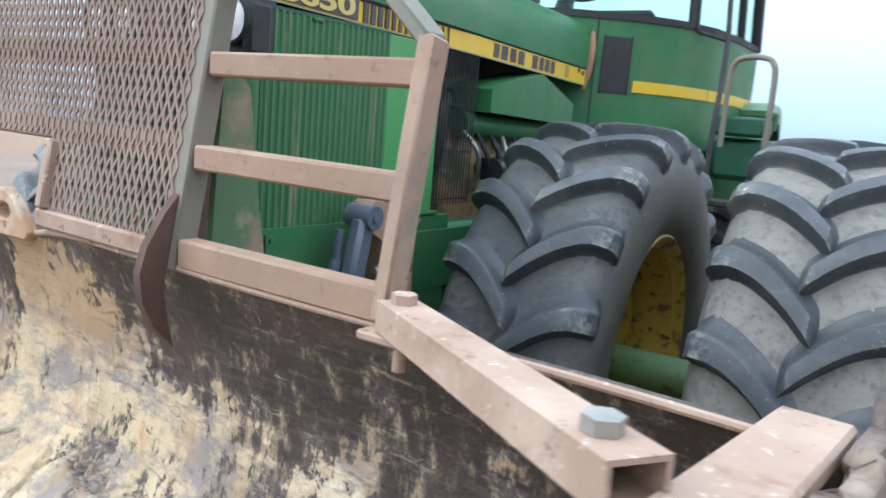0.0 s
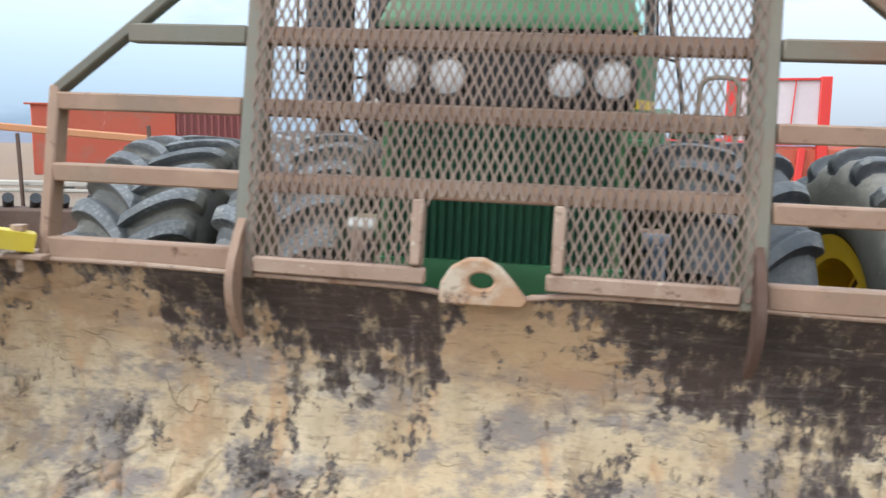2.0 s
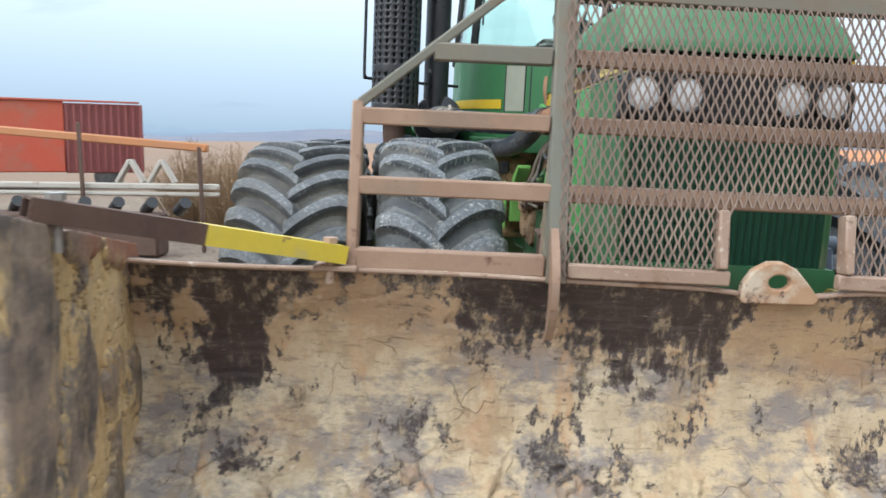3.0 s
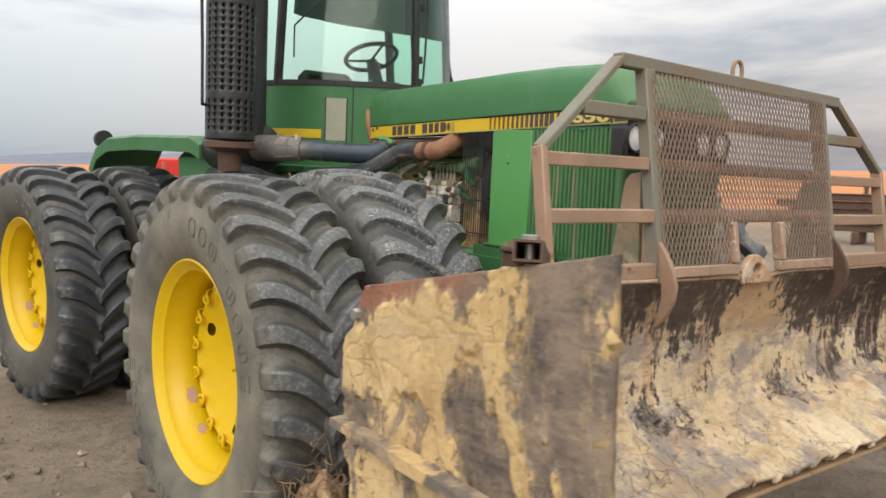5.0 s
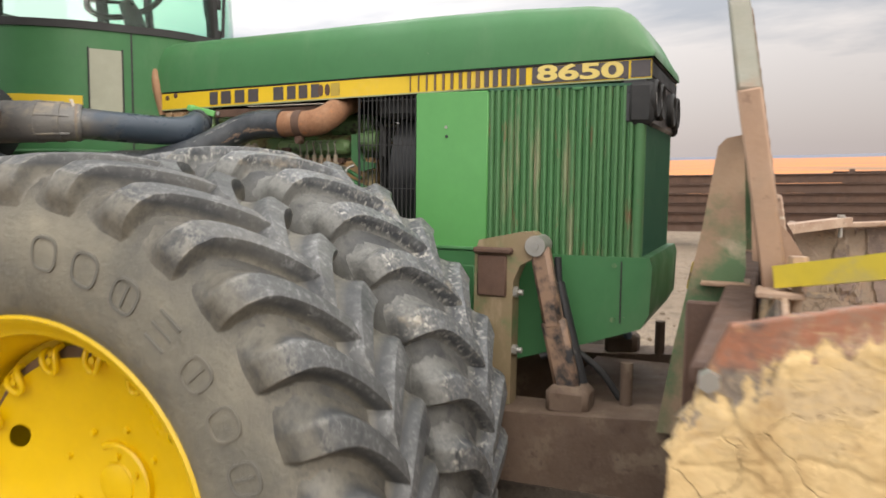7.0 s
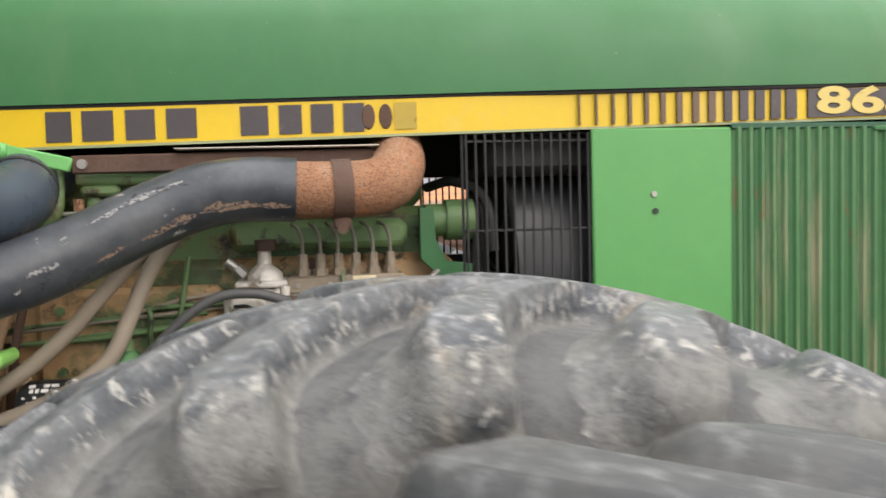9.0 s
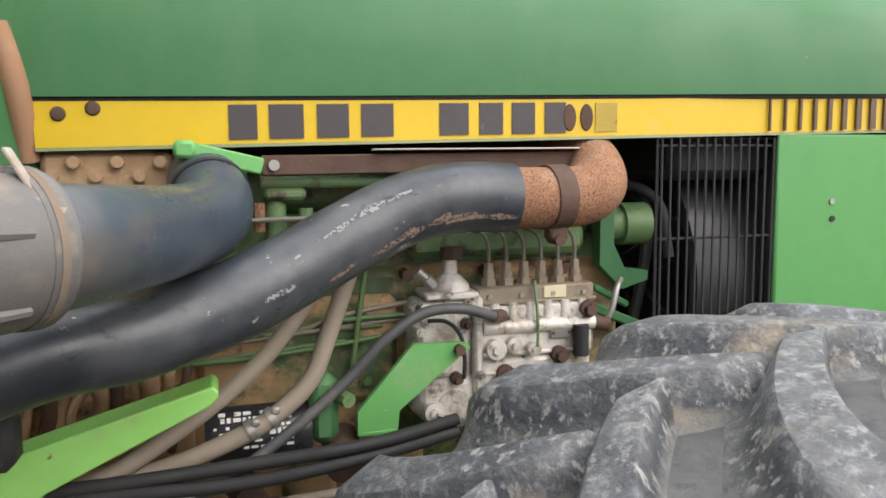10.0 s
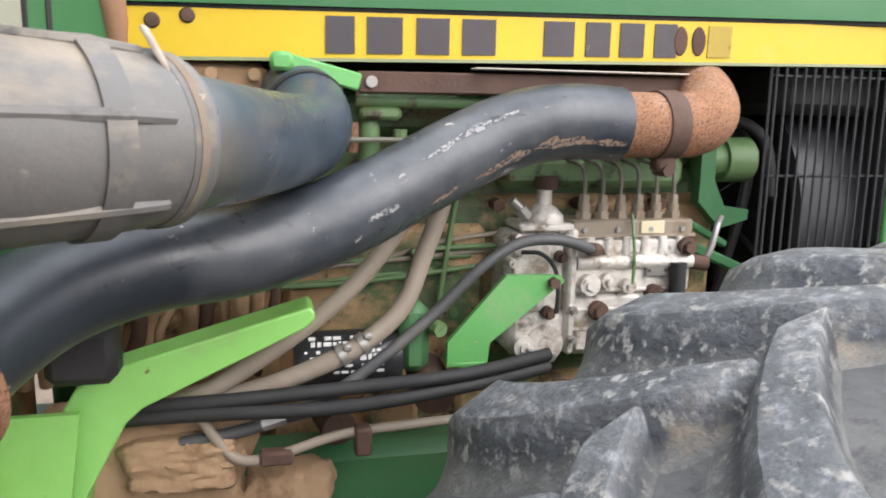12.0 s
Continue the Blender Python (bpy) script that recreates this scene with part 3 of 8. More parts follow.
    l.new(wsc.outputs[0], wadd.inputs[1])
    crack = n.new("ShaderNodeTexVoronoi")
    crack.feature = "DISTANCE_TO_EDGE"
    crack.inputs["Scale"].default_value = cracks
    l.new(wadd.outputs[0], crack.inputs["Vector"])
    line = ramp(crack.outputs["Distance"], 0.004, 0.022, 1.0, 0.0)
    here = calc("MULTIPLY", noise_fac(nt, vec, 2.1, 0.42, 0.54, 4), ramp(at.outputs["Fac"], 0.80, 0.95))
    gap = calc("MULTIPLY", line, here, True)
    clay = blend(nt, calc("MULTIPLY", gap, 0.28), clay, tuple(c * 0.33 for c in mud))
    # ragged edges: flakes at two scales
    flake = calc("ADD", noise_fac(nt, vec, 8, 0.25, 0.75, 12, 0.80, streak), calc("MULTIPLY", noise_fac(nt, vec, 34, 0.25, 0.75, 8, 0.75, (1.2, 1.2, 0.6)), 0.55))
    cover = calc("ADD", at.outputs["Fac"], calc("MULTIPLY", calc("SUBTRACT", flake, 0.775), 1.25))
    dusty = ramp(cover, 0.22, 0.50)
    solid = ramp(cover, 0.485, 0.515)
    iron = blend(nt, calc("MULTIPLY", dusty, 0.50), iron, film)
    # runs and thin smears left where the clay was scraped or washed off
    runs = calc("MULTIPLY", noise_fac(nt, vec, 11, 0.52, 0.59, 11, 0.78, (2.2, 2.2, 0.45)), ramp(cover, 0.02, 0.40))
    iron = blend(nt, calc("MULTIPLY", runs, 0.75), iron, tuple(c * 0.78 for c in mud))
    rubs = calc("MULTIPLY", noise_fac(nt, vec, 26, 0.57, 0.63, 10, 0.78, (0.35, 0.35, 1.8)), ramp(cover, -0.1, 0.35))
    iron = blend(nt, calc("MULTIPLY", rubs, 0.6), iron, tuple(c * 0.7 for c in mud2))
    l.new(blend(nt, solid, iron, clay), bsdf.inputs["Base Color"])
    l.new(ramp(solid, 0.0, 1.0, 0.50, 0.95), bsdf.inputs["Roughness"])
    high = calc("ADD", calc("SUBTRACT", solid, calc("MULTIPLY", gap, 0.9)), calc("MULTIPLY", noise_fac(nt, vec, 38, 0.2, 0.8, 10, 0.72), 0.55))
    bp = n.new("ShaderNodeBump")
    bp.inputs["Strength"].default_value, bp.inputs["Distance"].default_value = 0.85, 0.009
    l.new(high, bp.inputs["Height"])
    l.new(bp.outputs["Normal"], bsdf.inputs["Normal"])
    return mt


BLADE_MUD = muddy("muddy_blade_steel", (0.026, 0.017, 0.015), (0.050, 0.031, 0.026), (0.55, 0.42, 0.26), (0.63, 0.52, 0.365), (1, 1, 0.5), (0.205, 0.166, 0.148), (0.42, 0.235, 0.125), 7.0, 0.75)
PLATE_PALE = muddy("pale_end_plate_steel", (0.13, 0.095, 0.080), (0.24, 0.17, 0.14), (0.30, 0.23, 0.175), (0.34, 0.265, 0.205), (1, 1, 0.6), (0.36, 0.27, 0.22), (0.40, 0.25, 0.17), 8.0)
PLATE_MUD = muddy("muddy_end_plate_steel", (0.075, 0.063, 0.058), (0.27, 0.20, 0.150), (0.60, 0.415, 0.195), (0.66, 0.485, 0.26), (1, 1, 0.6), (0.42, 0.33, 0.235), (0.47, 0.285, 0.120), 8.0, rusty_top=(0.30, 0.115, 0.062))


def ground_material():
    mt = bpy.data.materials.new("packed_dirt")
    mt.use_nodes = True
    nt = mt.node_tree
    n, l = nt.nodes, nt.links
    bsdf = n["Principled BSDF"]
    tc = n.new("ShaderNodeTexCoord")
    vec = tc.outputs["Object"]
    col = blend(nt, noise_fac(nt, vec, 0.35, 0.35, 0.65), (0.20, 0.150, 0.105), (0.265, 0.205, 0.150))
    col = blend(nt, noise_fac(nt, vec, 5.0, 0.45, 0.70, 9, 0.7), col, (0.135, 0.10, 0.072))
    col = blend(nt, noise_fac(nt, vec, 28.0, 0.56, 0.64, 9, 0.75), col, (0.105, 0.078, 0.056))
    col = blend(nt, noise_fac(nt, vec, 45.0, 0.60, 0.70, 6, 0.7), col, (0.33, 0.28, 0.22))
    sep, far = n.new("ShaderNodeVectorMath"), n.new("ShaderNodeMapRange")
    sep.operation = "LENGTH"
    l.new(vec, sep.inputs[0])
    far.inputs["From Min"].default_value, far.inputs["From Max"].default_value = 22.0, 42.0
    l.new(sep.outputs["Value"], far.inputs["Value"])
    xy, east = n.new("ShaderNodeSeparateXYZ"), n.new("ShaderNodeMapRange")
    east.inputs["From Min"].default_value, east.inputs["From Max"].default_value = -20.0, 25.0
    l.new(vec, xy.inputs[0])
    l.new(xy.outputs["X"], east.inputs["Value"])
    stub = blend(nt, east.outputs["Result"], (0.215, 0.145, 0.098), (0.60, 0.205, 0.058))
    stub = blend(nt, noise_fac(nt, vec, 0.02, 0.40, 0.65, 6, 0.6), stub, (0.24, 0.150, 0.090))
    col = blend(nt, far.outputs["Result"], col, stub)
    l.new(col, bsdf.inputs["Base Color"])
    bsdf.inputs["Roughness"].default_value = 0.95
    bp = n.new("ShaderNodeBump")
    bp.inputs["Strength"].default_value, bp.inputs["Distance"].default_value = 0.9, 0.03
    l.new(noise_fac(nt, vec, 14.0, 0.2, 0.8, 9, 0.7), bp.inputs["Height"])
    l.new(bp.outputs["Normal"], bsdf.inputs["Normal"])
    return mt


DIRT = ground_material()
CRUMB = surface("dry_clod_earth", (0.20, 0.150, 0.105), (0.27, 0.21, 0.155), 0.95, big=0.8, small=12, layers=[((0.38, 0.33, 0.27), 6.0, 0.60, 0.66, None), ((0.12, 0.088, 0.062), 4.0, 0.55, 0.66, None)], bump=0.4)
# the haze of distance is put into the hills' blue-grey base colour
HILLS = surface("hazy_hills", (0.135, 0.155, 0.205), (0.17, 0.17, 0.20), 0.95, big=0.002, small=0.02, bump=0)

# ---------------------------------------------------------------- mesh tools
def place(bm, geom, m):
    bmesh.ops.transform(bm, matrix=m, verts=geom)


def box(bm, c, s, bev=0.0, m=None):
    """A box of size s round c, with bevelled edges, turned by m about its centre."""
    r = bmesh.ops.create_cube(bm, size=1.0)["verts"]
    bmesh.ops.scale(bm, vec=s, verts=r)
    if bev:
        out = bmesh.ops.bevel(bm, geom=list({e for v in r for e in v.link_edges}), offset=bev, segments=1, affect="EDGES", profile=0.5)
        r = list({v for f in out["faces"] for v in f.verts} | {v for v in r if v.is_valid})
    place(bm, r, Matrix.Translation(c) @ (m or Matrix()))
    return r


def basis(way, up=(0, 0, 1)):
    """A turn whose z runs along way and whose x lies across it and up."""
    z = Vector(way).normalized()
    u = Vector(up)
    if abs(z.dot(u.normalized())) > 0.98:
        u = Vector((0, 1, 0))
    x = u.cross(z).normalized()
    y = z.cross(x)
    return Matrix((x, y, z)).transposed().to_4x4()


def bar(bm, p, q, w, h, bev=0.004, up=(0, 0, 1)):
    """A straight bar from p to q, w across and h along up."""
    p, q = Vector(p), Vector(q)
    return box(bm, (p + q) / 2, (w, h, (q - p).length), bev, basis(q - p, up))


def rod(bm, p, q, r, n=14, r2=None):
    p, q = Vector(p), Vector(q)
    v = bmesh.ops.create_cone(bm, cap_ends=True, segments=n, radius1=r, radius2=r if r2 is None else r2, depth=(q - p).length)["verts"]
    place(bm, v, Matrix.Translation((p + q) / 2) @ basis(q - p))
    return v


def smooth_path(pts, steps=6):
    """A rounded run through the points (Catmull-Rom)."""
    p = [Vector(v) for v in pts]
    p = [2 * p[0] - p[1], *p, 2 * p[-1] - p[-2]]
    out = []
    for a, b, c, d in zip(p, p[1:], p[2:], p[3:]):
        for k in range(steps):
            t = k / steps
            out.append(0.5 * (2 * b + (c - a) * t + (2 * a - 5 * b + 4 * c - d) * t * t + (3 * b - a - 3 * c + d) * t ** 3))
    return out + [p[-2]]


def tube(bm, pts, r, n=12, steps=6, cap=True):
    """A round tube along a smoothed path; r is a number or one for each of the given points."""
    path = smooth_path(pts, steps) if steps else [Vector(v) for v in pts]
    rad = [r] * len(path) if isinstance(r, (int, float)) else list(np.interp(np.linspace(0, len(r) - 1, len(path)), range(len(r)), r))
    rings, x = [], None
    for k, c in enumerate(path):
        way = (path[min(k + 1, len(path) - 1)] - path[max(k - 1, 0)]).normalized()
        if x is None:
            x = basis(way).to_3x3() @ Vector((1, 0, 0))
        x = (x - way * x.dot(way)).normalized()
        y = way.cross(x)
        rings.append([bm.verts.new(c + (x * math.cos(a) + y * math.sin(a)) * rad[k]) for a in (2 * math.pi * i / n for i in range(n))])
    for a, b in zip(rings, rings[1:]):
        for i in range(n):
            bm.faces.new((a[i], a[(i + 1) % n], b[(i + 1) % n], b[i]))
    if cap:
        bm.faces.new(rings[0][::-1])
        bm.faces.new(rings[-1])


def lathe(bm, profile, n=48, m=None):
    """Turns a run of (radius, height) round z."""
    rings = []
    for r, h in profile:
        rings.append([bm.verts.new((r * math.cos(a), r * math.sin(a), h)) for a in (2 * math.pi * i / n for i in range(n))])
    for a, b in zip(rings, rings[1:]):
        for i in range(n):
            bm.faces.new((a[i], a[(i + 1) % n], b[(i + 1) % n], b[i]))
    if m:
        place(bm, [v for r in rings for v in r], m)
    return [v for r in rings for v in r]


def plate(bm, outline, thick, m=None, holes=(), bev=0.0):
    """A flat plate in the xy plane with real holes, extruded along z about its middle."""
    edges = []
    for loop in (outline, *holes):
        vs = [bm.verts.new((x, y, -thick / 2)) for x, y in loop]
        edges += [bm.edges.new((vs[i], vs[(i + 1) % len(vs)])) for i in range(len(vs))]
    fill = bmesh.ops.triangle_fill(bm, use_beauty=True, use_dissolve=False, edges=edges)
    faces = [f for f in fill["geom"] if isinstance(f, bmesh.types.BMFace)]
    base = list({v for f in faces for v in f.verts})
    up = bmesh.ops.extrude_face_region(bm, geom=faces)["geom"]
    top = [v for v in up if isinstance(v, bmesh.types.BMVert)]
    bmesh.ops.translate(bm, vec=(0, 0, thick), verts=top)
    if m:
        place(bm, base + top, m)
    return base + top


def ring2(cx, cy, rx, ry, n=20):
    return [(cx + rx * math.cos(2 * math.pi * i / n), cy + ry * math.sin(2 * math.pi * i / n)) for i in range(n)]


# Maps a plate drawn in (y, z) to the plane x = value.
def yz_plane(x):
    return Matrix(((0, 0, 1, x), (1, 0, 0, 0), (0, 1, 0, 0), (0, 0, 0, 1)))


# Maps a plate drawn in (x, z) to the plane y = value.
def xz_plane(y):
    return Matrix(((1, 0, 0, 0), (0, 0, -1, y), (0, 1, 0, 0), (0, 0, 0, 1)))


def finish(bm, name, sharp=38, smooth=True):
    bmesh.ops.recalc_face_normals(bm, faces=bm.faces)
    me = bpy.data.meshes.new(name)
    bm.to_mesh(me)
    bm.free()
    if smooth:
        me.shade_smooth()
        me.set_sharp_from_angle(angle=radians(sharp))
    return me


def part(name, bm, material, parent=None, label="", m=None, sharp=38):
    """One mesh object from a bmesh (or from mesh data that is already there), under its thing."""
    me = bm if isinstance(bm, bpy.types.Mesh) else finish(bm, name, sharp)
    if material and not me.materials:
        me.materials.append(material)
    ob = new(name, me)
    ob.parent = parent
    if m is not None:
        ob.matrix_local = m
    return tagged(ob, label)


def grid_mesh(name, nu, nv, fn, attr=None):
    """A sheet of nu x nv points from fn(u, v) -> (place, mud)."""
    co, mud = [], []
    for j in range(nv):
        for i in range(nu):
            p, k = fn(i / (nu - 1), j / (nv - 1))
            co.append(p)
            mud.append(k)
    faces = [(j * nu + i, j * nu + i + 1, (j + 1) * nu + i + 1, (j + 1) * nu + i) for j in range(nv - 1) for i in range(nu - 1)]
    me = bpy.data.meshes.new(name)
    me.from_pydata(co, [], faces)
    me.shade_smooth()
    if attr:
        a = me.attributes.new(attr, "FLOAT", "POINT")
        a.data.foreach_set("value", mud)
    return me


def fbm(x, y, z, octaves=4):
    return noise.fractal(Vector((x, y, z)), 0.9, 2.1, octaves)


# ---------------------------------------------------------------- ground and distance
def lie(x, y):
    """Height of the yard near the machine."""
    near = max(0.0, 1 - math.hypot(x, y - 1) / 11)
    h = near * (0.035 * fbm(x * 0.9, y * 0.9, 3.1) + 0.022 * fbm(x * 4, y * 4, 7.7, 3))
    return h - near * 0.02 * max(0, math.sin(x * 2.4 + 0.5 * math.sin(y))) ** 3 - 0.015


def ground():
    """One sheet to the horizon: fine and rutted near the machine, coarse far off."""
    ticks = sorted({round(s * v, 3) for s in (-1, 1) for v in list(np.arange(0, 9.01, 0.12)) + [9.6, 10.5, 12, 14, 17, 21, 27, 36, 50, 75, 120, 200, 400, 900, 2000, 4000]})
    n = len(ticks)
    co = []
    for y in ticks:
        for x in ticks:
            d = math.hypot(x, y - 1)
            h = lie(x, y)
            if d > 60:
                h += 1.6 * fbm(x * 0.004, y * 0.004, 1.0, 3) * min(1, (d - 60) / 300)
            if d > 1500:
                h += 5.0
            co.append((x, y, h))
    faces = [(j * n + i, j * n + i + 1, (j + 1) * n + i + 1, (j + 1) * n + i) for j in range(n - 1) for i in range(n - 1)]
    me = bpy.data.meshes.new("ground")
    me.from_pydata(co, [], faces)
    me.shade_smooth()
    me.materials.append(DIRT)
    return tagged(new("ground", me), "brown packed dirt yard running out into tan stubble fields", "ground", kind="structure")


ground()


def crumbs():
    """Small clods and pebbles strewn over the yard, denser in patches."""
    rng, co, faces = random.Random(17), [], []
    while len(co) < 6 * 5200:
        x, y = rng.uniform(-8.5, 3.5), rng.uniform(-3.5, 9.0)
        if rng.random() > 0.35 + 0.9 * fbm(x * 1.1, y * 1.1, 2.0, 3) + (0.3 if x < -2.2 else 0.0):
            continue
        r = 0.006 + 0.030 * rng.random() ** 4
        z, turn = lie(x, y) + 0.15 * r, rng.uniform(0, math.pi)
        k = len(co)
        for a in range(4):
            q, f = turn + a * math.pi / 2, r * rng.uniform(0.7, 1.4)
            co.append((x + f * math.cos(q), y + f * math.sin(q), z + r * rng.uniform(-0.3, 0.25)))
        co += [(x + r * rng.uniform(-0.3, 0.3), y + r * rng.uniform(-0.3, 0.3), z + r * rng.uniform(0.5, 0.95)), (x, y, z - r)]
        for a in range(4):
            faces += [(k + a, k + (a + 1) % 4, k + 4), (k + (a + 1) % 4, k + a, k + 5)]
    me = bpy.data.meshes.new("clods")
    me.from_pydata(co, [], faces)
    me.materials.append(CRUMB)
    tagged(new("clods", me), "small brown clods and pebbles strewn over the packed dirt", "clods", kind="stuff")


crumbs()


def hills():
    """Low ridges far off, higher behind the machine than beside it."""
    n, co = 240, []
    for i in range(n):
        a = 2 * math.pi * i / n
        north = max(0.0, math.sin(a)) ** 1.5
        h = (14 + 46 * north) * max(0.15, 0.8 + 0.9 * fbm(math.cos(a) * 3.0, math.sin(a) * 3.0, 2.0, 4))
        for r, z in ((3000, 0.0), (3300, 5 + 0.55 * h), (3500, 5 + h), (3900, 0.0)):
            co.append((r * math.cos(a), r * math.sin(a), z))
    faces = [(4 * i + k, 4 * i + k + 1, 4 * ((i + 1) % n) + k + 1, 4 * ((i + 1) % n) + k) for i in range(n) for k in range(3)]
    me = bpy.data.meshes.new("hills")
    me.from_pydata(co, [], faces)
    me.shade_smooth()
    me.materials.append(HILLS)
    return tagged(new("hills", me), "hazy blue-grey hills along the far horizon", "hills", kind="structure")


hills()

# ---------------------------------------------------------------- the tractor
tractor = tagged(new("tractor"), "green articulated farm tractor with yellow stripe and dual wheels", "tractor")
tractor.matrix_world = SLOPE
# the rear half swings about the joint and stands level
REAR = SLOPE.inverted() @ Matrix.Translation((0, 2.95, 0)) @ Matrix.Rotation(radians(9.5), 4, "Z") @ Matrix.Translation((0, -2.95, 0))
HUB_Z, FRONT_Y, REAR_Y = 0.865, 1.24, 4.68
TYRE_X = {"outer": 1.615, "inner": 0.965}


def side_x(y):
    """Half width of the bonnet and its side panels at y."""
    return float(np.interp(y, [0.9, 2.25], [0.368, 0.318]))


def stripe_z(y):
    """Lower and upper edge of the yellow stripe at y."""
    return float(np.interp(y, [0.0, 2.2], [2.016, 1.970])), float(np.interp(y, [0.0, 2.2], [2.080, 2.041]))


# -- bonnet
def bonnet():
    bm = bmesh.new()
    prof = [(1.0, 0.0), (1.0, 0.03), (0.99, 0.32), (0.955, 0.62), (0.88, 0.84), (0.74, 0.945), (0.5, 0.985), (0.25, 0.997), (0, 1.0)]
    rows = [(-0.030, 0.12, 1.03), (-0.022, 0.16, 1.03), (0.02, 0.48, 1.02), (0.07, 0.72, 1.01), (0.12, 0.84, 1.005), (0.22, 0.90, 1), (0.5, 0.96, 1), (0.9, 0.99, 1), (1.4, 1.0, 1), (1.9, 1.0, 1), (2.23, 1.0, 1)]
    loops = []
    for y, f, k in rows:
        w, z0 = (side_x(y) + 0.006) * k, stripe_z(max(y, 0))[1] + 0.006
        top = float(np.interp(y, [0.0, 0.5, 1.4, 2.2], [2.332, 2.325, 2.305, 2.296])) - z0
        half = [(w * a, z0 + top * f * b) for a, b in prof]
        loops.append([bm.verts.new((-x, y, z)) for x, z in half] + [bm.verts.new((x, y, z)) for x, z in half[-2::-1]])
    for a, b in zip(loops, loops[1:]):
        for i in range(len(a) - 1):
            bm.faces.new((a[i], a[i + 1], b[i + 1], b[i]))
    bm.faces.new(loops[0])
    return part("bonnet", bm, GREEN, tractor, sharp=50)


bonnet_ob = bonnet()
bm = bmesh.new()
for s in (-1, 1):
    tube(bm, [(s * (side_x(y) - 0.004), y, stripe_z(y)[1] + 0.003) for y in (0.0, 0.9, 2.2)], 0.005, 8, 2)
rod(bm, (-0.365, -0.018, 2.085), (0.365, -0.018, 2.085), 0.006, 8)
part("seam", bm, BLACK_MATT, bonnet_ob, "dark seam under the bonnet edge")
for s in (-1, 1):
    bm = bmesh.new()
    tube(bm, [(s * 0.300, 2.215, 1.95), (s * 0.322, 2.222, 2.06), (s * 0.318, 2.25, 2.17), (s * 0.30, 2.285, 2.25)], [0.018, 0.022, 0.020, 0.007], 10)
    part("edge_seal", bm, SEAL_RUST, bonnet_ob, "rust-stained seal between bonnet and cab")

# -- stripes on both sides
def stripe(s):
    def band(y0, y1, lo, hi, off, mat, name, parent, label=""):
        b = bmesh.new()
        vs = []
        for y in (y0, (y0 + y1) / 2, y1):
            a, c = stripe_z(y)
            for k in (lo, hi):
                for o in (off, off - 0.006):
                    vs.append(b.verts.new((s * (side_x(y) + o), y, a + (c - a) * k)))
        for i in (0, 4):
            b.faces.new((vs[i], vs[i + 2], vs[i + 6], vs[i + 4]))
            b.faces.new((vs[i + 1], vs[i + 5], vs[i + 7], vs[i + 3]))
            b.faces.new((vs[i], vs[i + 4], vs[i + 5], vs[i + 1]))
            b.faces.new((vs[i + 2], vs[i + 3], vs[i + 7], vs[i + 6]))
        for i in (0, 8):
            b.faces.new((vs[i], vs[i + 1], vs[i + 3], vs[i + 2]))
        return part(name, b, mat, parent, label)

    base = band(-0.02, 2.20, 0.0, 1.0, 0.0, DECAL, "stripe", tractor, "yellow decal stripe along the bonnet")
    band(-0.02, 2.20, -0.075, -0.005, 0.001, STRIPE_EDGE, "stripe_edge", base)
    band(0.058, 0.405, 0.05, 0.95, 0.0022, DECAL_DARK, "number_panel", base)
    band(-0.018, 0.050, 0.05, 0.95, 0.0022, DECAL_DARK, "end_panel", base)
    y, k = 0.430, 0
    while y < 0.90:
        w = 0.024 - 0.0017 * k
        band(y, y + max(w, 0.003), 0.04, 0.96, 0.0022, DECAL_BROWN if k > 4 else DECAL_DARK, "decal_bar", base)
        y, k = y + 0.036, k + 1
    # the maker's name, as plain blocks of its size
    for a, w in ((1.912, 0.045), (1.848, 0.056), (1.770, 0.053), (1.696, 0.055), (1.560, 0.052), (1.488, 0.043), (1.428, 0.043), (1.366, 0.040)):
        if s > 0:
            a = 3.15 - a + w
        band(a - w, a, 0.10, 0.90, 0.0022, DECAL_DARK, "name_block", base)
    band(1.225 if s < 0 else 1.95, 1.268 if s < 0 else 1.99, 0.12, 0.88, 0.0021, YELLOW_OLD, "name_block", base, "worn, faded block")
    for a, c in ((1.318, 0.5), (1.285, 0.45)) if s < 0 else ():
        b = bmesh.new()
        z = sum(stripe_z(a)) / 2
        lathe(b, [(0.0, 0.0035), (0.012, 0.003), (0.013, 0.0)], 16, Matrix.Translation((s * side_x(a), a, z)) @ Matrix.Scale(1.9, 4, (0, 0, 1)) @ Matrix.Rotation(s * math.pi / 2, 4, "Y"))
        part("rust_patch", b, RUST_DARK, base)
    for a, dz in ((2.165, 0.016), (2.115, 0.024)):
        b = bmesh.new()
        lathe(b, [(0.0, 0.005), (0.009, 0.004), (0.012, 0.0)], 14, Matrix.Translation((s * side_x(a), a, sum(stripe_z(a)) / 2 + dz)) @ Matrix.Rotation(s * math.pi / 2, 4, "Y"))
        part("bolt", b, RUST_DARK, base)
    # the model number
    cu = bpy.data.curves.new("number", "FONT")
    cu.body, cu.size, cu.extrude, cu.align_x, cu.align_y, cu.offset = "8650", 0.074, 0.0012, "CENTER", "CENTER", 0.0022
    tmp = new("number_text", cu)
    me = bpy.data.meshes.new_from_object(tmp.evaluated_get(bpy.context.evaluated_depsgraph_get()))
    bpy.data.objects.remove(tmp)
    xs = [v.co.x for v in me.vertices]
    k = 0.312 / (max(xs) - min(xs))
    ob = part("number", me, DECAL_NUMBER, base, "pale yellow model number")
    turn = Matrix(((0, 0, s, 0), (s, 0, 0, 0), (0, 1, 0, 0), (0, 0, 0, 1)))
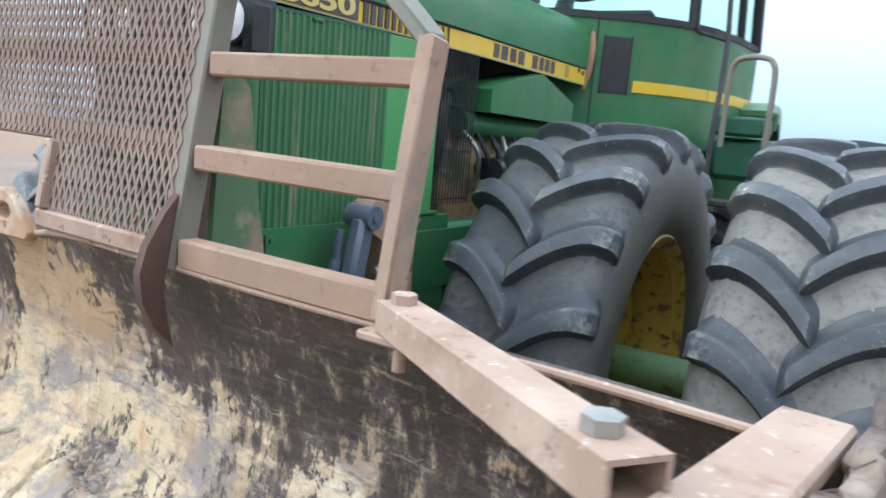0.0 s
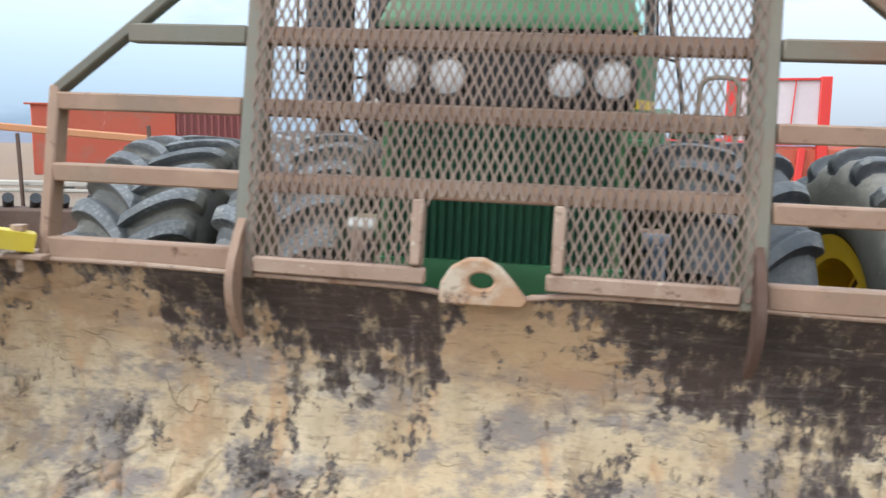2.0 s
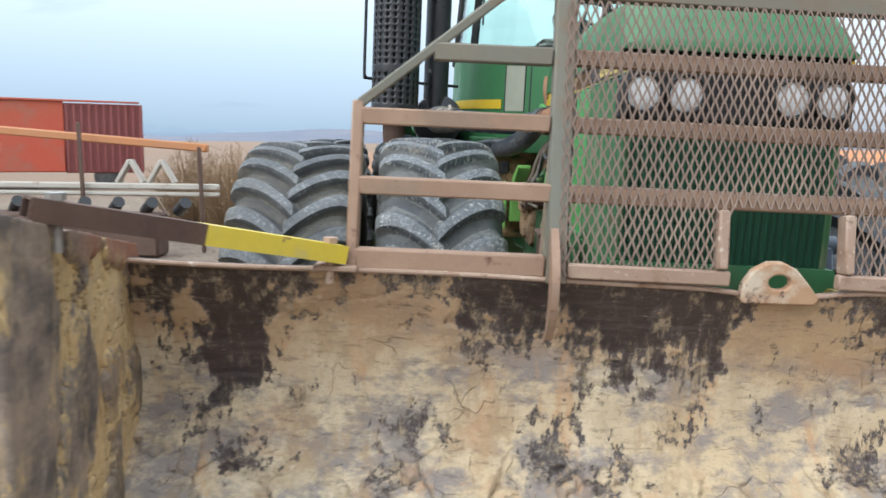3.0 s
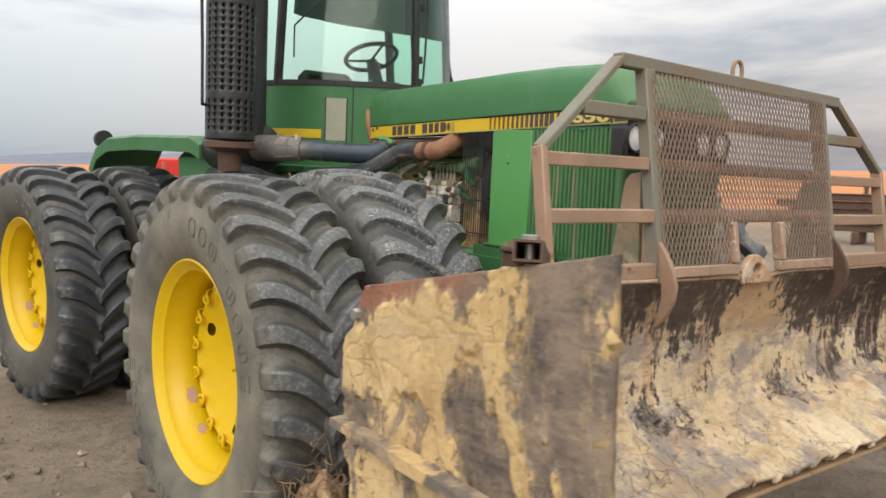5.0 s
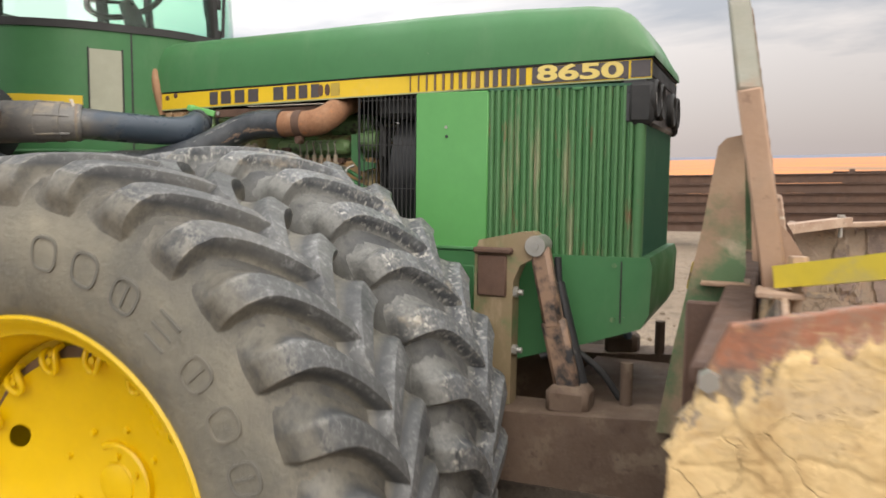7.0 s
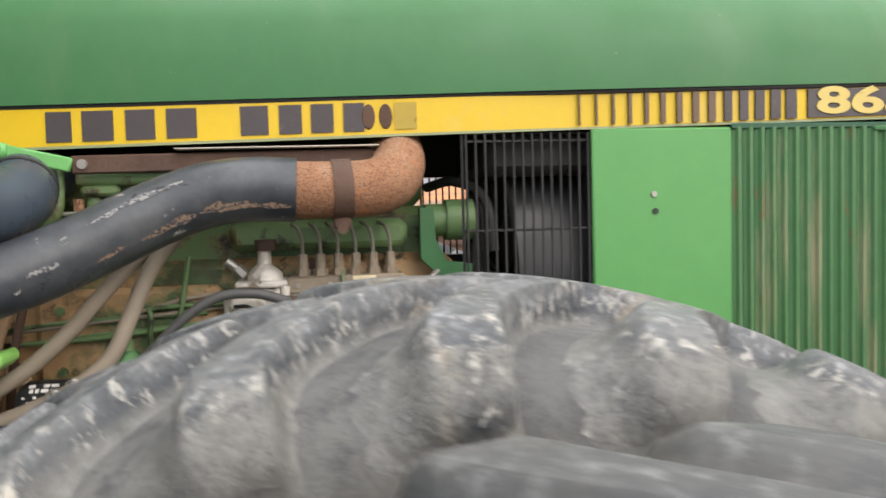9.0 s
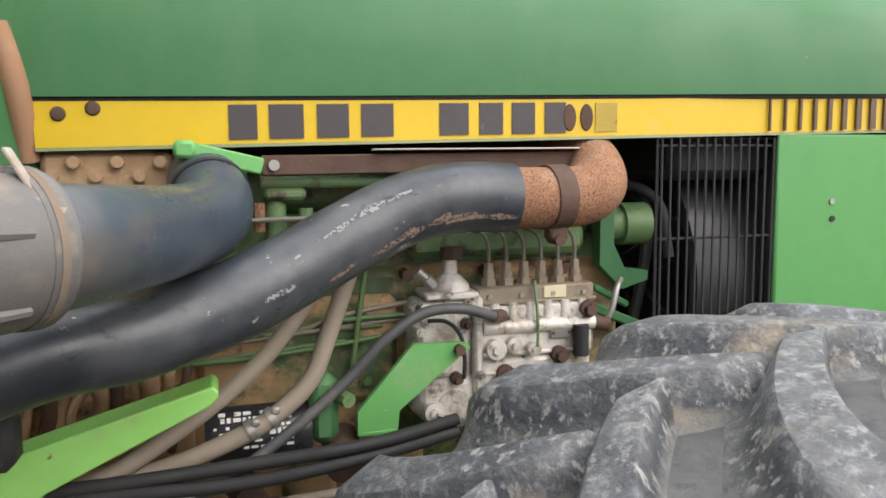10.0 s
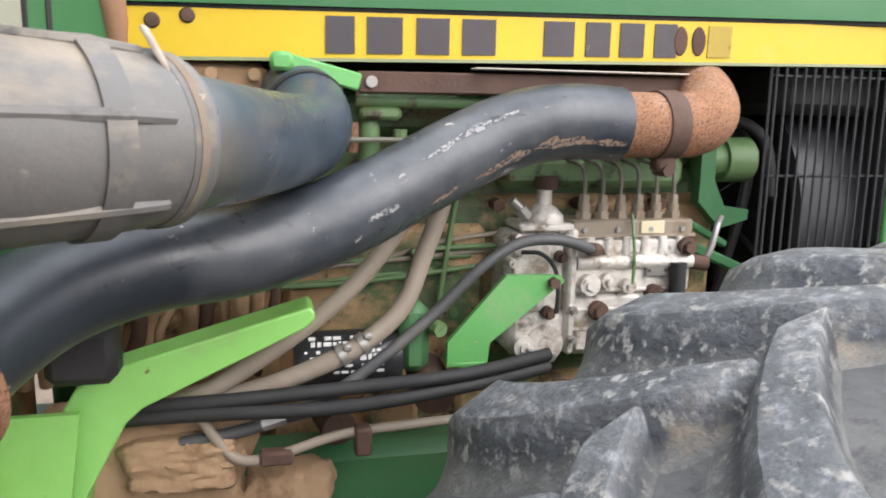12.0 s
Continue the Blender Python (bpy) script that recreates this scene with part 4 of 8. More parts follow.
    a, c = stripe_z(0.23)
    ob.matrix_local = Matrix.Translation((s * (side_x(0.23) + 0.0036), 0.231, (a + c) / 2)) @ turn @ Matrix.Diagonal((k, 1.02, 1, 1))


stripe(-1)
stripe(1)

# -- side panels, ribbed grilles and nose
rib_side = bmesh.new()
rv = [(0.0, 0.0), (0.004, 0.0085), (0.012, 0.0095), (0.0165, 0.003), (0.0235, 0.0)]
for z in (0.0, 0.605):
    for a, b in rv:
        rib_side.verts.new((-b, a, z))
    rib_side.verts.new((0.006, 0.0235, z)), rib_side.verts.new((0.006, 0.0, z))
rib_side.verts.ensure_lookup_table()
for i in range(7):
    rib_side.faces.new([rib_side.verts[j] for j in (i, (i + 1) % 7, 7 + (i + 1) % 7, 7 + i)])
rib_side.faces.new([rib_side.verts[j] for j in range(6, -1, -1)])
rib_side.faces.new([rib_side.verts[j] for j in range(7, 14)])
RIB = finish(rib_side, "slat", 30)
RIB.materials.append(GREEN_OLD)
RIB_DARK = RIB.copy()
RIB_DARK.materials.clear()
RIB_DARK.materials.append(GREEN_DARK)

for s in (-1, 1):
    b = bmesh.new()
    box(b, (s * 0.360, 0.724, 1.694), (0.014, 0.300, 0.600), 0.004)
    panel = part("side_panel", b, GREEN_PANEL, tractor, "plain green side panel")
    for y, z, mt in ((0.745, 1.860, BRIGHT), (0.742, 1.825, BLACK_MATT)):
        b = bmesh.new()
        rod(b, (s * 0.365, y, z), (s * 0.3705, y, z), 0.006, 12)
        part("rivet", b, mt, panel)
    b = bmesh.new()
    box(b, (s * 0.345, 0.300, 1.690), (0.012, 0.545, 0.62), 0.003)
    box(b, (s * 0.361, 0.3, 1.995), (0.014, 0.55, 0.012), 0.002)
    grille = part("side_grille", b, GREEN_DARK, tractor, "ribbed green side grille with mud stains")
    for i in range(21):
        part("slat", RIB, None, grille, m=Matrix.Translation((s * 0.3615, 0.034 + i * 0.0258, 1.388)) @ (Matrix.Rotation(math.pi, 4, "Z") @ Matrix.Translation((0, -0.0235, 0)) if s > 0 else Matrix()))
    b = bmesh.new()
    box(b, (s * 0.366, 0.235, 1.987), (0.014, 0.04, 0.012), 0.003)
    part("latch", b, GREEN, grille)
# front grille
b = bmesh.new()
box(b, (0, 0.012, 1.63), (0.70, 0.012, 0.50), 0.003)
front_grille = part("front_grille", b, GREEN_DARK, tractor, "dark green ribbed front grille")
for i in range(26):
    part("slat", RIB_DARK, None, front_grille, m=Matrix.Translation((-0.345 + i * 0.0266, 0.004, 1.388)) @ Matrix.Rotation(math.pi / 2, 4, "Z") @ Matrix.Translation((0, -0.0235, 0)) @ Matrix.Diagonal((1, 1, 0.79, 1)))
# corner posts
for s in (-1, 1):
    b = bmesh.new()
    rod(b, (s * 0.350, 0.014, 1.39), (s * 0.350, 0.014, 1.86), 0.020, 16)
    part("corner_post", b, GREEN_OLD, tractor)
# lamp band
b = bmesh.new()
box(b, (0, 0.035, 1.960), (0.735, 0.10, 0.205), 0.012)
for i in range(34):
    box(b, (-0.355 + i * 0.0215, -0.018, 2.048), (0.008, 0.008, 0.045))
lamp_band = part("lamp_band", b, BLACK, tractor, "black headlamp band across the nose")
for x in (-0.310, -0.170, 0.176, 0.312):
    ang = 0
    b = bmesh.new()
    m = Matrix.Translation((x, -0.014, 1.949)) @ Matrix.Rotation(math.pi / 2, 4, "X")
    lathe(b, [(0.050, -0.02), (0.066, -0.01), (0.068, 0.018), (0.062, 0.026), (0.056, 0.022), (0.054, 0.004)], 28, m)
    lamp = part("headlight", b, BLACK_MATT, tractor, "round headlamp with black bezel")
    b = bmesh.new()
    lathe(b, [(0.0, 0.018), (0.02, 0.0175), (0.040, 0.015), (0.056, 0.010)], 28, m)
    part("lens", b, REFLECTOR, lamp, "white fluted lens")
for s in (-1, 1):
    b = bmesh.new()
    box(b, (s * 0.364, 0.012, 1.930), (0.026, 0.090, 0.150), 0.014)
    box(b, (s * 0.378, 0.012, 1.930), (0.008, 0.066, 0.124), 0.004)
    part("lamp_surround", b, BLACK_MATT, lamp_band)
# lower nose frame
b = bmesh.new()
outline = [(0.98, 1.385), (-0.035, 1.392), (-0.046, 1.36), (-0.040, 1.19), (-0.012, 1.138), (0.19, 1.066), (0.45, 0.985), (0.98, 0.95)]
plate(b, outline, 0.755, yz_plane(0))
nose = part("nose_frame", b, GREEN, tractor, "green lower nose frame", sharp=25)
for s in (-1, 1):
    b = bmesh.new()
    box(b, (s * 0.379, 0.06, 1.265), (0.004, 0.005, 0.22))
    part("seam", b, BLACK_MATT, nose)
    for z in (1.36, 1.165):
        b = bmesh.new()
        rod(b, (s * 0.372, 0.085, z), (s * 0.384, 0.085, z), 0.009, 10)
        part("bolt", b, GREEN_OLD, nose)
    b = bmesh.new()
    box(b, (s * 0.372, 0.72, 1.396), (0.022, 0.36, 0.014), 0.004)
    part("ledge", b, GREEN, nose)
# fan guard: wires in front of the fan shroud
for s in (-1, 1):
    b = bmesh.new()
    tube(b, [(s * 0.353, 0.872, 1.42), (s * 0.353, 0.872, 1.986), (s * 0.353, 1.137, 1.986), (s * 0.353, 1.137, 1.42)], 0.0034, 6, 0)
    guard = part("fan_guard", b, BLACK_MATT, tractor, "black wire fan guard")
    for i in range(14):
        y = 0.880 + i * 0.0192
        b = bmesh.new()
        rod(b, (s * 0.358, y, 1.42), (s * 0.358, y, 1.988), 0.0026, 6)
        part("guard_wire", b, BLACK_MATT, guard)
    for z in (1.44, 1.62, 1.795, 1.972):
        b = bmesh.new()
        rod(b, (s * 0.353, 0.872, z), (s * 0.353, 1.135, z), 0.0028, 6)
        part("cross_wire", b, BLACK_MATT, guard)
b = bmesh.new()
lathe(b, [(0.295, -0.09), (0.315, -0.085), (0.318, 0.085), (0.300, 0.09)], 40, Matrix.Translation((0, 0.93, 1.68)) @ Matrix.Rotation(math.pi / 2, 4, "X"))
shroud = part("fan_shroud", b, BLACK, tractor, "black round fan shroud")
b = bmesh.new()
rod(b, (0, 0.96, 1.68), (0, 1.16, 1.68), 0.05, 20)
fan = part("fan", b, BLACK_MATT, tractor, "black radiator fan")
for k in range(7):
    a = 2 * math.pi * k / 7
    b = bmesh.new()
    box(b, (0.16 * math.cos(a), 1.0, 1.68 + 0.16 * math.sin(a)), (0.24, 0.012, 0.075), 0.003, Matrix.Rotation(-a, 4, "Y") @ Matrix.Rotation(0.5, 4, "X"))
    part("fan_blade", b, BLACK_MATT, fan)
# black block, added only to close off sky showing past the shroud
b = bmesh.new()
box(b, (0, 0.93, 1.955), (0.62, 0.30, 0.10), 0.02)
part("header_tank", b, BLACK_MATT, tractor, "black block added behind the fan guard to close a sky gap")
b = bmesh.new()
box(b, (0, 0.80, 1.68), (0.66, 0.12, 0.60), 0.01)
part("radiator", b, BLACK_MATT, tractor, "dark radiator core")

# -- wheels
RT, WT = 0.869, 0.262


def crown(x):
    """Radius of the tyre body at x off its middle."""
    k = min(1.0, abs(x) / WT)
    return RT - 0.018 * k * k - 0.055 * max(0.0, (k - 0.72) / 0.28) ** 2


def tyre_mesh():
    b = bmesh.new()
    tread = [(crown(x), x) for x in np.linspace(-0.245, 0.245, 15)]
    wall = [(0.77, 0.268), (0.70, 0.276), (0.62, 0.272), (0.555, 0.250), (0.522, 0.225), (0.505, 0.205)]
    prof = [(r, -x) for r, x in wall[::-1]] + tread + wall
    lathe(b, prof, 72, Matrix.Rotation(math.pi / 2, 4, "Y"))
    return finish(b, "tyre", 60)


# a lug's flanks as (distance in from its edge, share of its height): a long worn slope behind, a steep face in front
WORN = ((-0.092, -0.08), (-0.068, 0.04), (-0.046, 0.17), (-0.027, 0.38), (-0.012, 0.69), (-0.003, 0.91), (0.003, 0.985), (0.010, 1.0))
STEEP = ((-0.030, -0.12), (-0.018, 0.00), (-0.012, 0.09), (-0.008, 0.24), (-0.004, 0.62), (-0.001, 0.93), (0.001, 0.99), (0.006, 1.0))


def lug_mesh(side):
    """One tread lug with a filleted foot and worn edges: from the middle of the tread back to the shoulder, and down on to the sidewall."""
    b = bmesh.new()
    line = [(x, crown(x)) for x in (-0.034, -0.029, -0.022, -0.012, 0.002, 0.020, 0.045, 0.075, 0.108, 0.140, 0.172, 0.200, 0.223)]
    line += [(0.238, 0.826), (0.247, 0.817), (0.253, 0.808), (0.257, 0.800), (0.261, 0.790), (0.264, 0.778)]
    tail = {13: 0.048, 14: 0.040, 15: 0.027, 16: 0.013, 17: 0.005, 18: 0.001}
    loops = []
    for k, (x, r) in enumerate(line):
        xa, ra = line[max(k - 1, 0)]
        xb, rb = line[min(k + 1, len(line) - 1)]
        t = Vector((xb - xa, rb - ra)).normalized()
        nx, nr = -t.y, t.x
        u = min(1.0, (x + 0.034) / 0.276)
        phi = 0.225 * (1 - u) ** 1.8 + 0.02
        tip = math.sin(min(1.0, u / 0.09) * math.pi / 2)
        w = (0.027 + 0.006 * u) * (1.0 if k < 15 else 1 - 0.03 * (k - 14))
        h = tail.get(k, 0.008 + 0.045 * tip)
        pts = [(phi + (-w + d) / RT, f) for d, f in WORN] + [(phi + (w - d) / RT, f) for d, f in STEEP[::-1]]
        loops.append([b.verts.new((side * (x + nx * (h * f - 0.004)), -(r + nr * (h * f - 0.004)) * math.sin(a), (r + nr * (h * f - 0.004)) * math.cos(a))) for a, f in pts])
    for p, q in zip(loops, loops[1:]):
        for k in range(15):
            b.faces.new((p[k], p[k + 1], q[k + 1], q[k]))
    b.faces.new(loops[0])
    b.faces.new(loops[-1][::-1])
    return finish(b, "tread_lug", 27)


def with_paint(me, *mats):
    me = me.copy()
    for mt in mats:
        me.materials.append(mt)
    return me


TYRE = tyre_mesh()
LUGS = {s: lug_mesh(s) for s in (-1, 1)}
# how each tyre is soiled: (body, lugs)
SOIL = {}
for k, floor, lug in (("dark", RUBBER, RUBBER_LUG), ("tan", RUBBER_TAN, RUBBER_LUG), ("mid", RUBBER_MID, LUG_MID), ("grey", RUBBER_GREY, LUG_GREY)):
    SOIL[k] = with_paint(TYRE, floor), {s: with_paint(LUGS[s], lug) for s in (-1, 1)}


def rim_mesh():
    b = bmesh.new()
    prof = [(0.455, 0.10), (0.470, 0.15), (0.482, 0.185), (0.505, 0.200), (0.519, 0.212), (0.523, 0.224), (0.514, 0.231), (0.500, 0.222), (0.486, 0.200), (0.468, 0.190), (0.462, 0.150), (0.440, 0.120), (0.432, 0.04), (0.436, 0.012), (0.404, 0.0), (0.398, -0.02), (0.404, -0.20), (0.47, -0.21), (0.515, -0.225)]
    lathe(b, prof[5:], 72, Matrix.Rotation(math.pi / 2, 4, "Y"))
    return finish(b, "rim", 35)


def disc_mesh():
    """The dished wheel disc, with three hand holes cut through it."""
    b = bmesh.new()
    n, radii = 144, (0.378, 0.372, 0.345, 0.336, 0.331, 0.324, 0.317, 0.310, 0.303, 0.296, 0.289, 0.284, 0.275, 0.24, 0.18, 0.125, 0.0)
    mid = 0.310
    rings = []
    for r in radii:
        x = 0.045 - 0.105 * min(1.0, (0.378 - r) / 0.25) ** 0.8
        rings.append([b.verts.new((x, r * math.cos(a), r * math.sin(a))) for a in (2 * math.pi * i / n for i in range(n))])
    for k, (p, q) in enumerate(zip(rings, rings[1:])):
        for i in range(n):
            d = min(abs(i + 0.5 - c) for c in (15.5, 63.5, 110.5)) * 2 * math.pi / n * mid
            if math.hypot(d / 0.038, ((radii[k] + radii[min(k + 1, len(radii) - 1)]) / 2 - mid) / 0.029) < 1:
                continue
            b.faces.new((p[i], p[(i + 1) % n], q[(i + 1) % n], q[i]))
    for v in [v for v in b.verts if any(e.is_boundary for e in v.link_edges)]:
        r, a = math.hypot(v.co.y, v.co.z), math.atan2(v.co.z, v.co.y)
        for c in (15.5, 63.5, 110.5):
            d = (a - c * 2 * math.pi / n + math.pi) % (2 * math.pi) - math.pi
            q = math.hypot(d * mid / 0.036, (r - mid) / 0.027)
            if 0.3 < q < 1.6:
                a2, r2 = a - d + d / q, mid + (r - mid) / q
                v.co.y, v.co.z = r2 * math.cos(a2), r2 * math.sin(a2)
    bmesh.ops.remove_doubles(b, verts=rings[-1], dist=0.001)
    return finish(b, "wheel_disc", 35)


def hub_mesh():
    """A low hub plate; the raised bearing cover on it is a ring sector that has lost its other half."""
    b = bmesh.new()
    m = Matrix.Rotation(math.pi / 2, 4, "Y")
    lathe(b, [(0.058, 0.0), (0.058, 0.010), (0.052, 0.013), (0.0, 0.014)], 32, m)
    prof = [(0.122, -0.002), (0.122, 0.018), (0.116, 0.023), (0.106, 0.023), (0.101, 0.014), (0.066, 0.014), (0.063, 0.018), (0.059, 0.016), (0.059, -0.002)]
    rows = []
    for k in range(25):
        a = radians(-112 + 224 * k / 24)
        rows.append([b.verts.new((x, r * math.cos(a), r * math.sin(a))) for r, x in prof])
    for p, q in zip(rows, rows[1:]):
        for k in range(len(prof)):
            b.faces.new((p[k], q[k], q[(k + 1) % len(prof)], p[(k + 1) % len(prof)]))
    b.faces.new(rows[0])
    b.faces.new(rows[-1][::-1])
    for k in range(4):
        a = radians(-84 + 56 * k)
        rod(b, (0.012, 0.083 * math.cos(a), 0.083 * math.sin(a)), (0.024, 0.083 * math.cos(a), 0.083 * math.sin(a)), 0.011, 6)
    return finish(b, "hub_cap", 35)


def stub_mesh():
    b = bmesh.new()
    rod(b, (-0.004, 0, 0), (0.008, 0, 0), 0.011, 8, 0.008)
    return finish(b, "wheel_stud", 35)


def clamp_mesh():
    """A bent steel loop that grips the barrel over the slot, with the bolt's end inside it."""
    b = bmesh.new()
    tube(b, [(0.026, -0.024, 0.412), (0.052, -0.024, 0.402), (0.060, -0.023, 0.376), (0.056, -0.014, 0.354), (0.055, 0.0, 0.347), (0.056, 0.014, 0.354), (0.060, 0.023, 0.376), (0.052, 0.024, 0.402), (0.026, 0.024, 0.412)], 0.0085, 8, 3)
    box(b, (0.040, 0, 0.388), (0.018, 0.034, 0.044), 0.006)
    rod(b, (0.045, 0, 0.380), (0.062, 0, 0.380), 0.010, 6)
    return finish(b, "wheel_clamp", 40)


def peel_mesh(seed, half, wide):
    """A ragged patch where the paint has come off the barrel, a hair proud of it."""
    rnd = random.Random(seed)
    b = bmesh.new()
    mid = b.verts.new((0.075, 0.0, 0.4355))
    ring = []
    for k in range(18):
        q = 2 * math.pi * k / 18
        f = 0.75 + 0.35 * rnd.random()
        a, x = half * f * math.cos(q), 0.075 + wide * f * math.sin(q)
        r = 0.4308 + (x - 0.04) * 0.1
        ring.append(b.verts.new((x, -r * math.sin(a), r * math.cos(a))))
    mid.co.z = 0.4308 + 0.035 * 0.1
    for k in range(18):
        b.faces.new((mid, ring[k], ring[(k + 1) % 18]))
    return finish(b, "bare_patch", 60)


def sidewall_mark(kind):
    """A raised outline on the sidewall: a hollow oval, an oval with a bar, or three bars, bent along the wall."""
    b = bmesh.new()

    def band(path, closed):
        rows, n = [], len(path)
        for k, (a, r) in enumerate(path):
            pa, pb = path[(k - 1) % n if closed else max(k - 1, 0)], path[(k + 1) % n if closed else min(k + 1, n - 1)]
            t = Vector(((pb[0] - pa[0]) * 0.69, pb[1] - pa[1])).normalized()
            rows.append([b.verts.new((x, -(r + t.x * d) * math.sin(a - t.y * d / 0.69), (r + t.x * d) * math.cos(a - t.y * d / 0.69))) for d, x in ((-0.006, 0.264), (-0.003, 0.2782), (0.003, 0.2782), (0.006, 0.264))])
        for p, q in zip(rows, rows[1:] + rows[:1] if closed else rows[1:]):
            for k in range(4):
                b.faces.new((p[k], p[(k + 1) % 4], q[(k + 1) % 4], q[k]))

    ring = [(0.050 * math.copysign(abs(math.cos(q)) ** 0.7, math.cos(q)), 0.690 + 0.038 * math.copysign(abs(math.sin(q)) ** 0.7, math.sin(q))) for q in (2 * math.pi * i / 20 for i in range(20))]
    if kind < 2:
        band(ring, True)
    if kind == 1:
        band([(0.0, 0.664), (0.0, 0.716)], False)
    if kind == 2:
        for r in (0.655, 0.690, 0.725):
            band([(-0.045, r), (0.0, r), (0.045, r)], False)
    me = finish(b, "sidewall_mark", 40)
    me.materials.append(SIDEWALL)
    return me


MARKS = [sidewall_mark(k) for k in range(3)]
RIM, DISC, HUBCAP, CLAMP, STUD = rim_mesh(), disc_mesh(), hub_mesh(), clamp_mesh(), stub_mesh()
PEELS = [peel_mesh(3, 0.11, 0.030), peel_mesh(8, 0.085, 0.026)]
for me in PEELS:
    me.materials.append(PRIMER)
RIM_OLD, DISC_OLD = RIM.copy(), DISC.copy()
for me in (RIM, DISC, HUBCAP, CLAMP, STUD):
    me.materials.append(YELLOW)
for me in (RIM_OLD, DISC_OLD):
    me.materials.append(YELLOW_OLD)
SLOT = bmesh.new()
lathe(SLOT, [(0.408, -0.012), (0.374, -0.012)], 60, Matrix.Rotation(math.pi / 2, 4, "Y"))
SLOT = finish(SLOT, "wheel_gap")
SLOT.materials.append(SLOT_DIRT)


def wheel(m, outer, side, turn, lugs, soil):
    """A tyre with its lugs, and the rim it sits on; side -1 faces -x."""
    face = Matrix.Rotation(math.pi, 4, "Z") if side < 0 else Matrix()
    spin = Matrix.Rotation(turn, 4, "X")
    ty = part("tyre", SOIL[soil][0], None, tractor, {"dark": "dusty black bar-tread tyre", "tan": "bar-tread tyre with tan dirt between the lugs", "mid": "worn bar-tread tyre dusted with tan dirt", "grey": "grey-dusted bar-tread tyre"}[soil] + (", outer of the pair" if outer else ", inner of the pair"), m @ spin)
    for k in range(lugs):
        for sd in (-1, 1):
            a = 2 * math.pi * (k + (0.5 if sd > 0 else 0)) / lugs
            part("tread_lug", SOIL[soil][1][sd], None, ty, m=Matrix.Rotation(a, 4, "X"))
    if outer:
        for k in range(8):
            for half in (0.0, math.pi):
                a = (0.18 + 0.175 * k) * -side + half - turn
                part("sidewall_mark", MARKS[(0, 0, 1, 2, 1, 0, 1, 2)[k]], None, ty, m=(Matrix() if side > 0 else Matrix.Rotation(math.pi, 4, "Z")) @ Matrix.Rotation(a * side, 4, "X"))
    rim = part("rim", RIM if outer else RIM_OLD, None, tractor, "glossy yellow wheel rim" if outer else "dirty yellow wheel rim", m @ face @ Matrix.Rotation(0.3, 4, "X"))
    inset = Matrix.Rotation(-0.33, 4, "X")
    part("wheel_disc", DISC if outer else DISC_OLD, None, rim, m=inset)
    if outer:
        part("hub_cap", HUBCAP, None, rim, m=Matrix.Translation((-0.060, 0, 0)) @ inset)
        for a, r in ((35, 0.165), (75, 0.170), (118, 0.158), (160, 0.172), (205, 0.150), (248, 0.165), (292, 0.160), (330, 0.172)):
            part("wheel_stud", STUD, None, rim, m=inset @ Matrix.Translation((-0.043, r * math.cos(radians(a)), r * math.sin(radians(a)))))
        for me, a in zip(PEELS, (124, 150)):
            part("bare_patch", me, None, rim, "pinkish patch of bare primer", m=inset @ Matrix.Rotation(radians(a), 4, "X"))
        part("wheel_gap", SLOT, None, rim, m=Matrix.Translation((0.030, 0, 0)))
        for k in range(16):
            part("wheel_clamp", CLAMP, None, rim, m=Matrix.Rotation(2 * math.pi * k / 16, 4, "X"))


# The machine stands unevenly: the front axle is turned a little, and one pair leans.
LEAN = Matrix.Translation((-1.604, 1.226, 0.800)) @ Matrix.Rotation(radians(3.1), 4, "Z") @ Matrix.Translation((1.615, 0, 0))
LEFT = Matrix.Translation((1.655, 1.385, 0.865)) @ Matrix.Rotation(radians(3.0), 4, "Z") @ Matrix.Translation((-1.615, 0, 0))
FRONT = Matrix.Translation((0, 1.29, HUB_Z)) @ Matrix.Rotation(radians(3.0), 4, "Z")
BACK = REAR @ Matrix.Translation((0, REAR_Y, HUB_Z))
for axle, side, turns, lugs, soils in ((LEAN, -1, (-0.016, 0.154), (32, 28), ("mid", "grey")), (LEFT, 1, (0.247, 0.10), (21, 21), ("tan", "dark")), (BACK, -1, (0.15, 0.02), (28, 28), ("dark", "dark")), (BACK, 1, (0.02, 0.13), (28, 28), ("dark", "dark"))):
    for k, (which, x) in enumerate(TYRE_X.items()):
        m = axle @ Matrix.Translation((side * x, 0, 0))
        if axle is LEFT and which == "inner":
            m = axle @ Matrix.Translation((side * (x - 0.145), 0, 0))
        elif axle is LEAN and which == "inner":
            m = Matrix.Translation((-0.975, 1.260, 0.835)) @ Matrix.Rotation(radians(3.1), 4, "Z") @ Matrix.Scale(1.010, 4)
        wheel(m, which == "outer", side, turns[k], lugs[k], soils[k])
for axle in (FRONT, BACK):
    b = bmesh.new()
    rod(b, (-1.5, 0, 0), (1.5, 0, 0), 0.075, 20)
    rod(b, (-0.72, 0, 0), (-0.42, 0, 0), 0.24, 28, 0.19)
    rod(b, (0.42, 0, 0), (0.72, 0, 0), 0.19, 28, 0.24)
    box(b, (0, 0, 0), (0.9, 0.34, 0.36), 0.05)
    part("axle", b, OILY_GREEN, tractor, "oily green axle housing", axle)

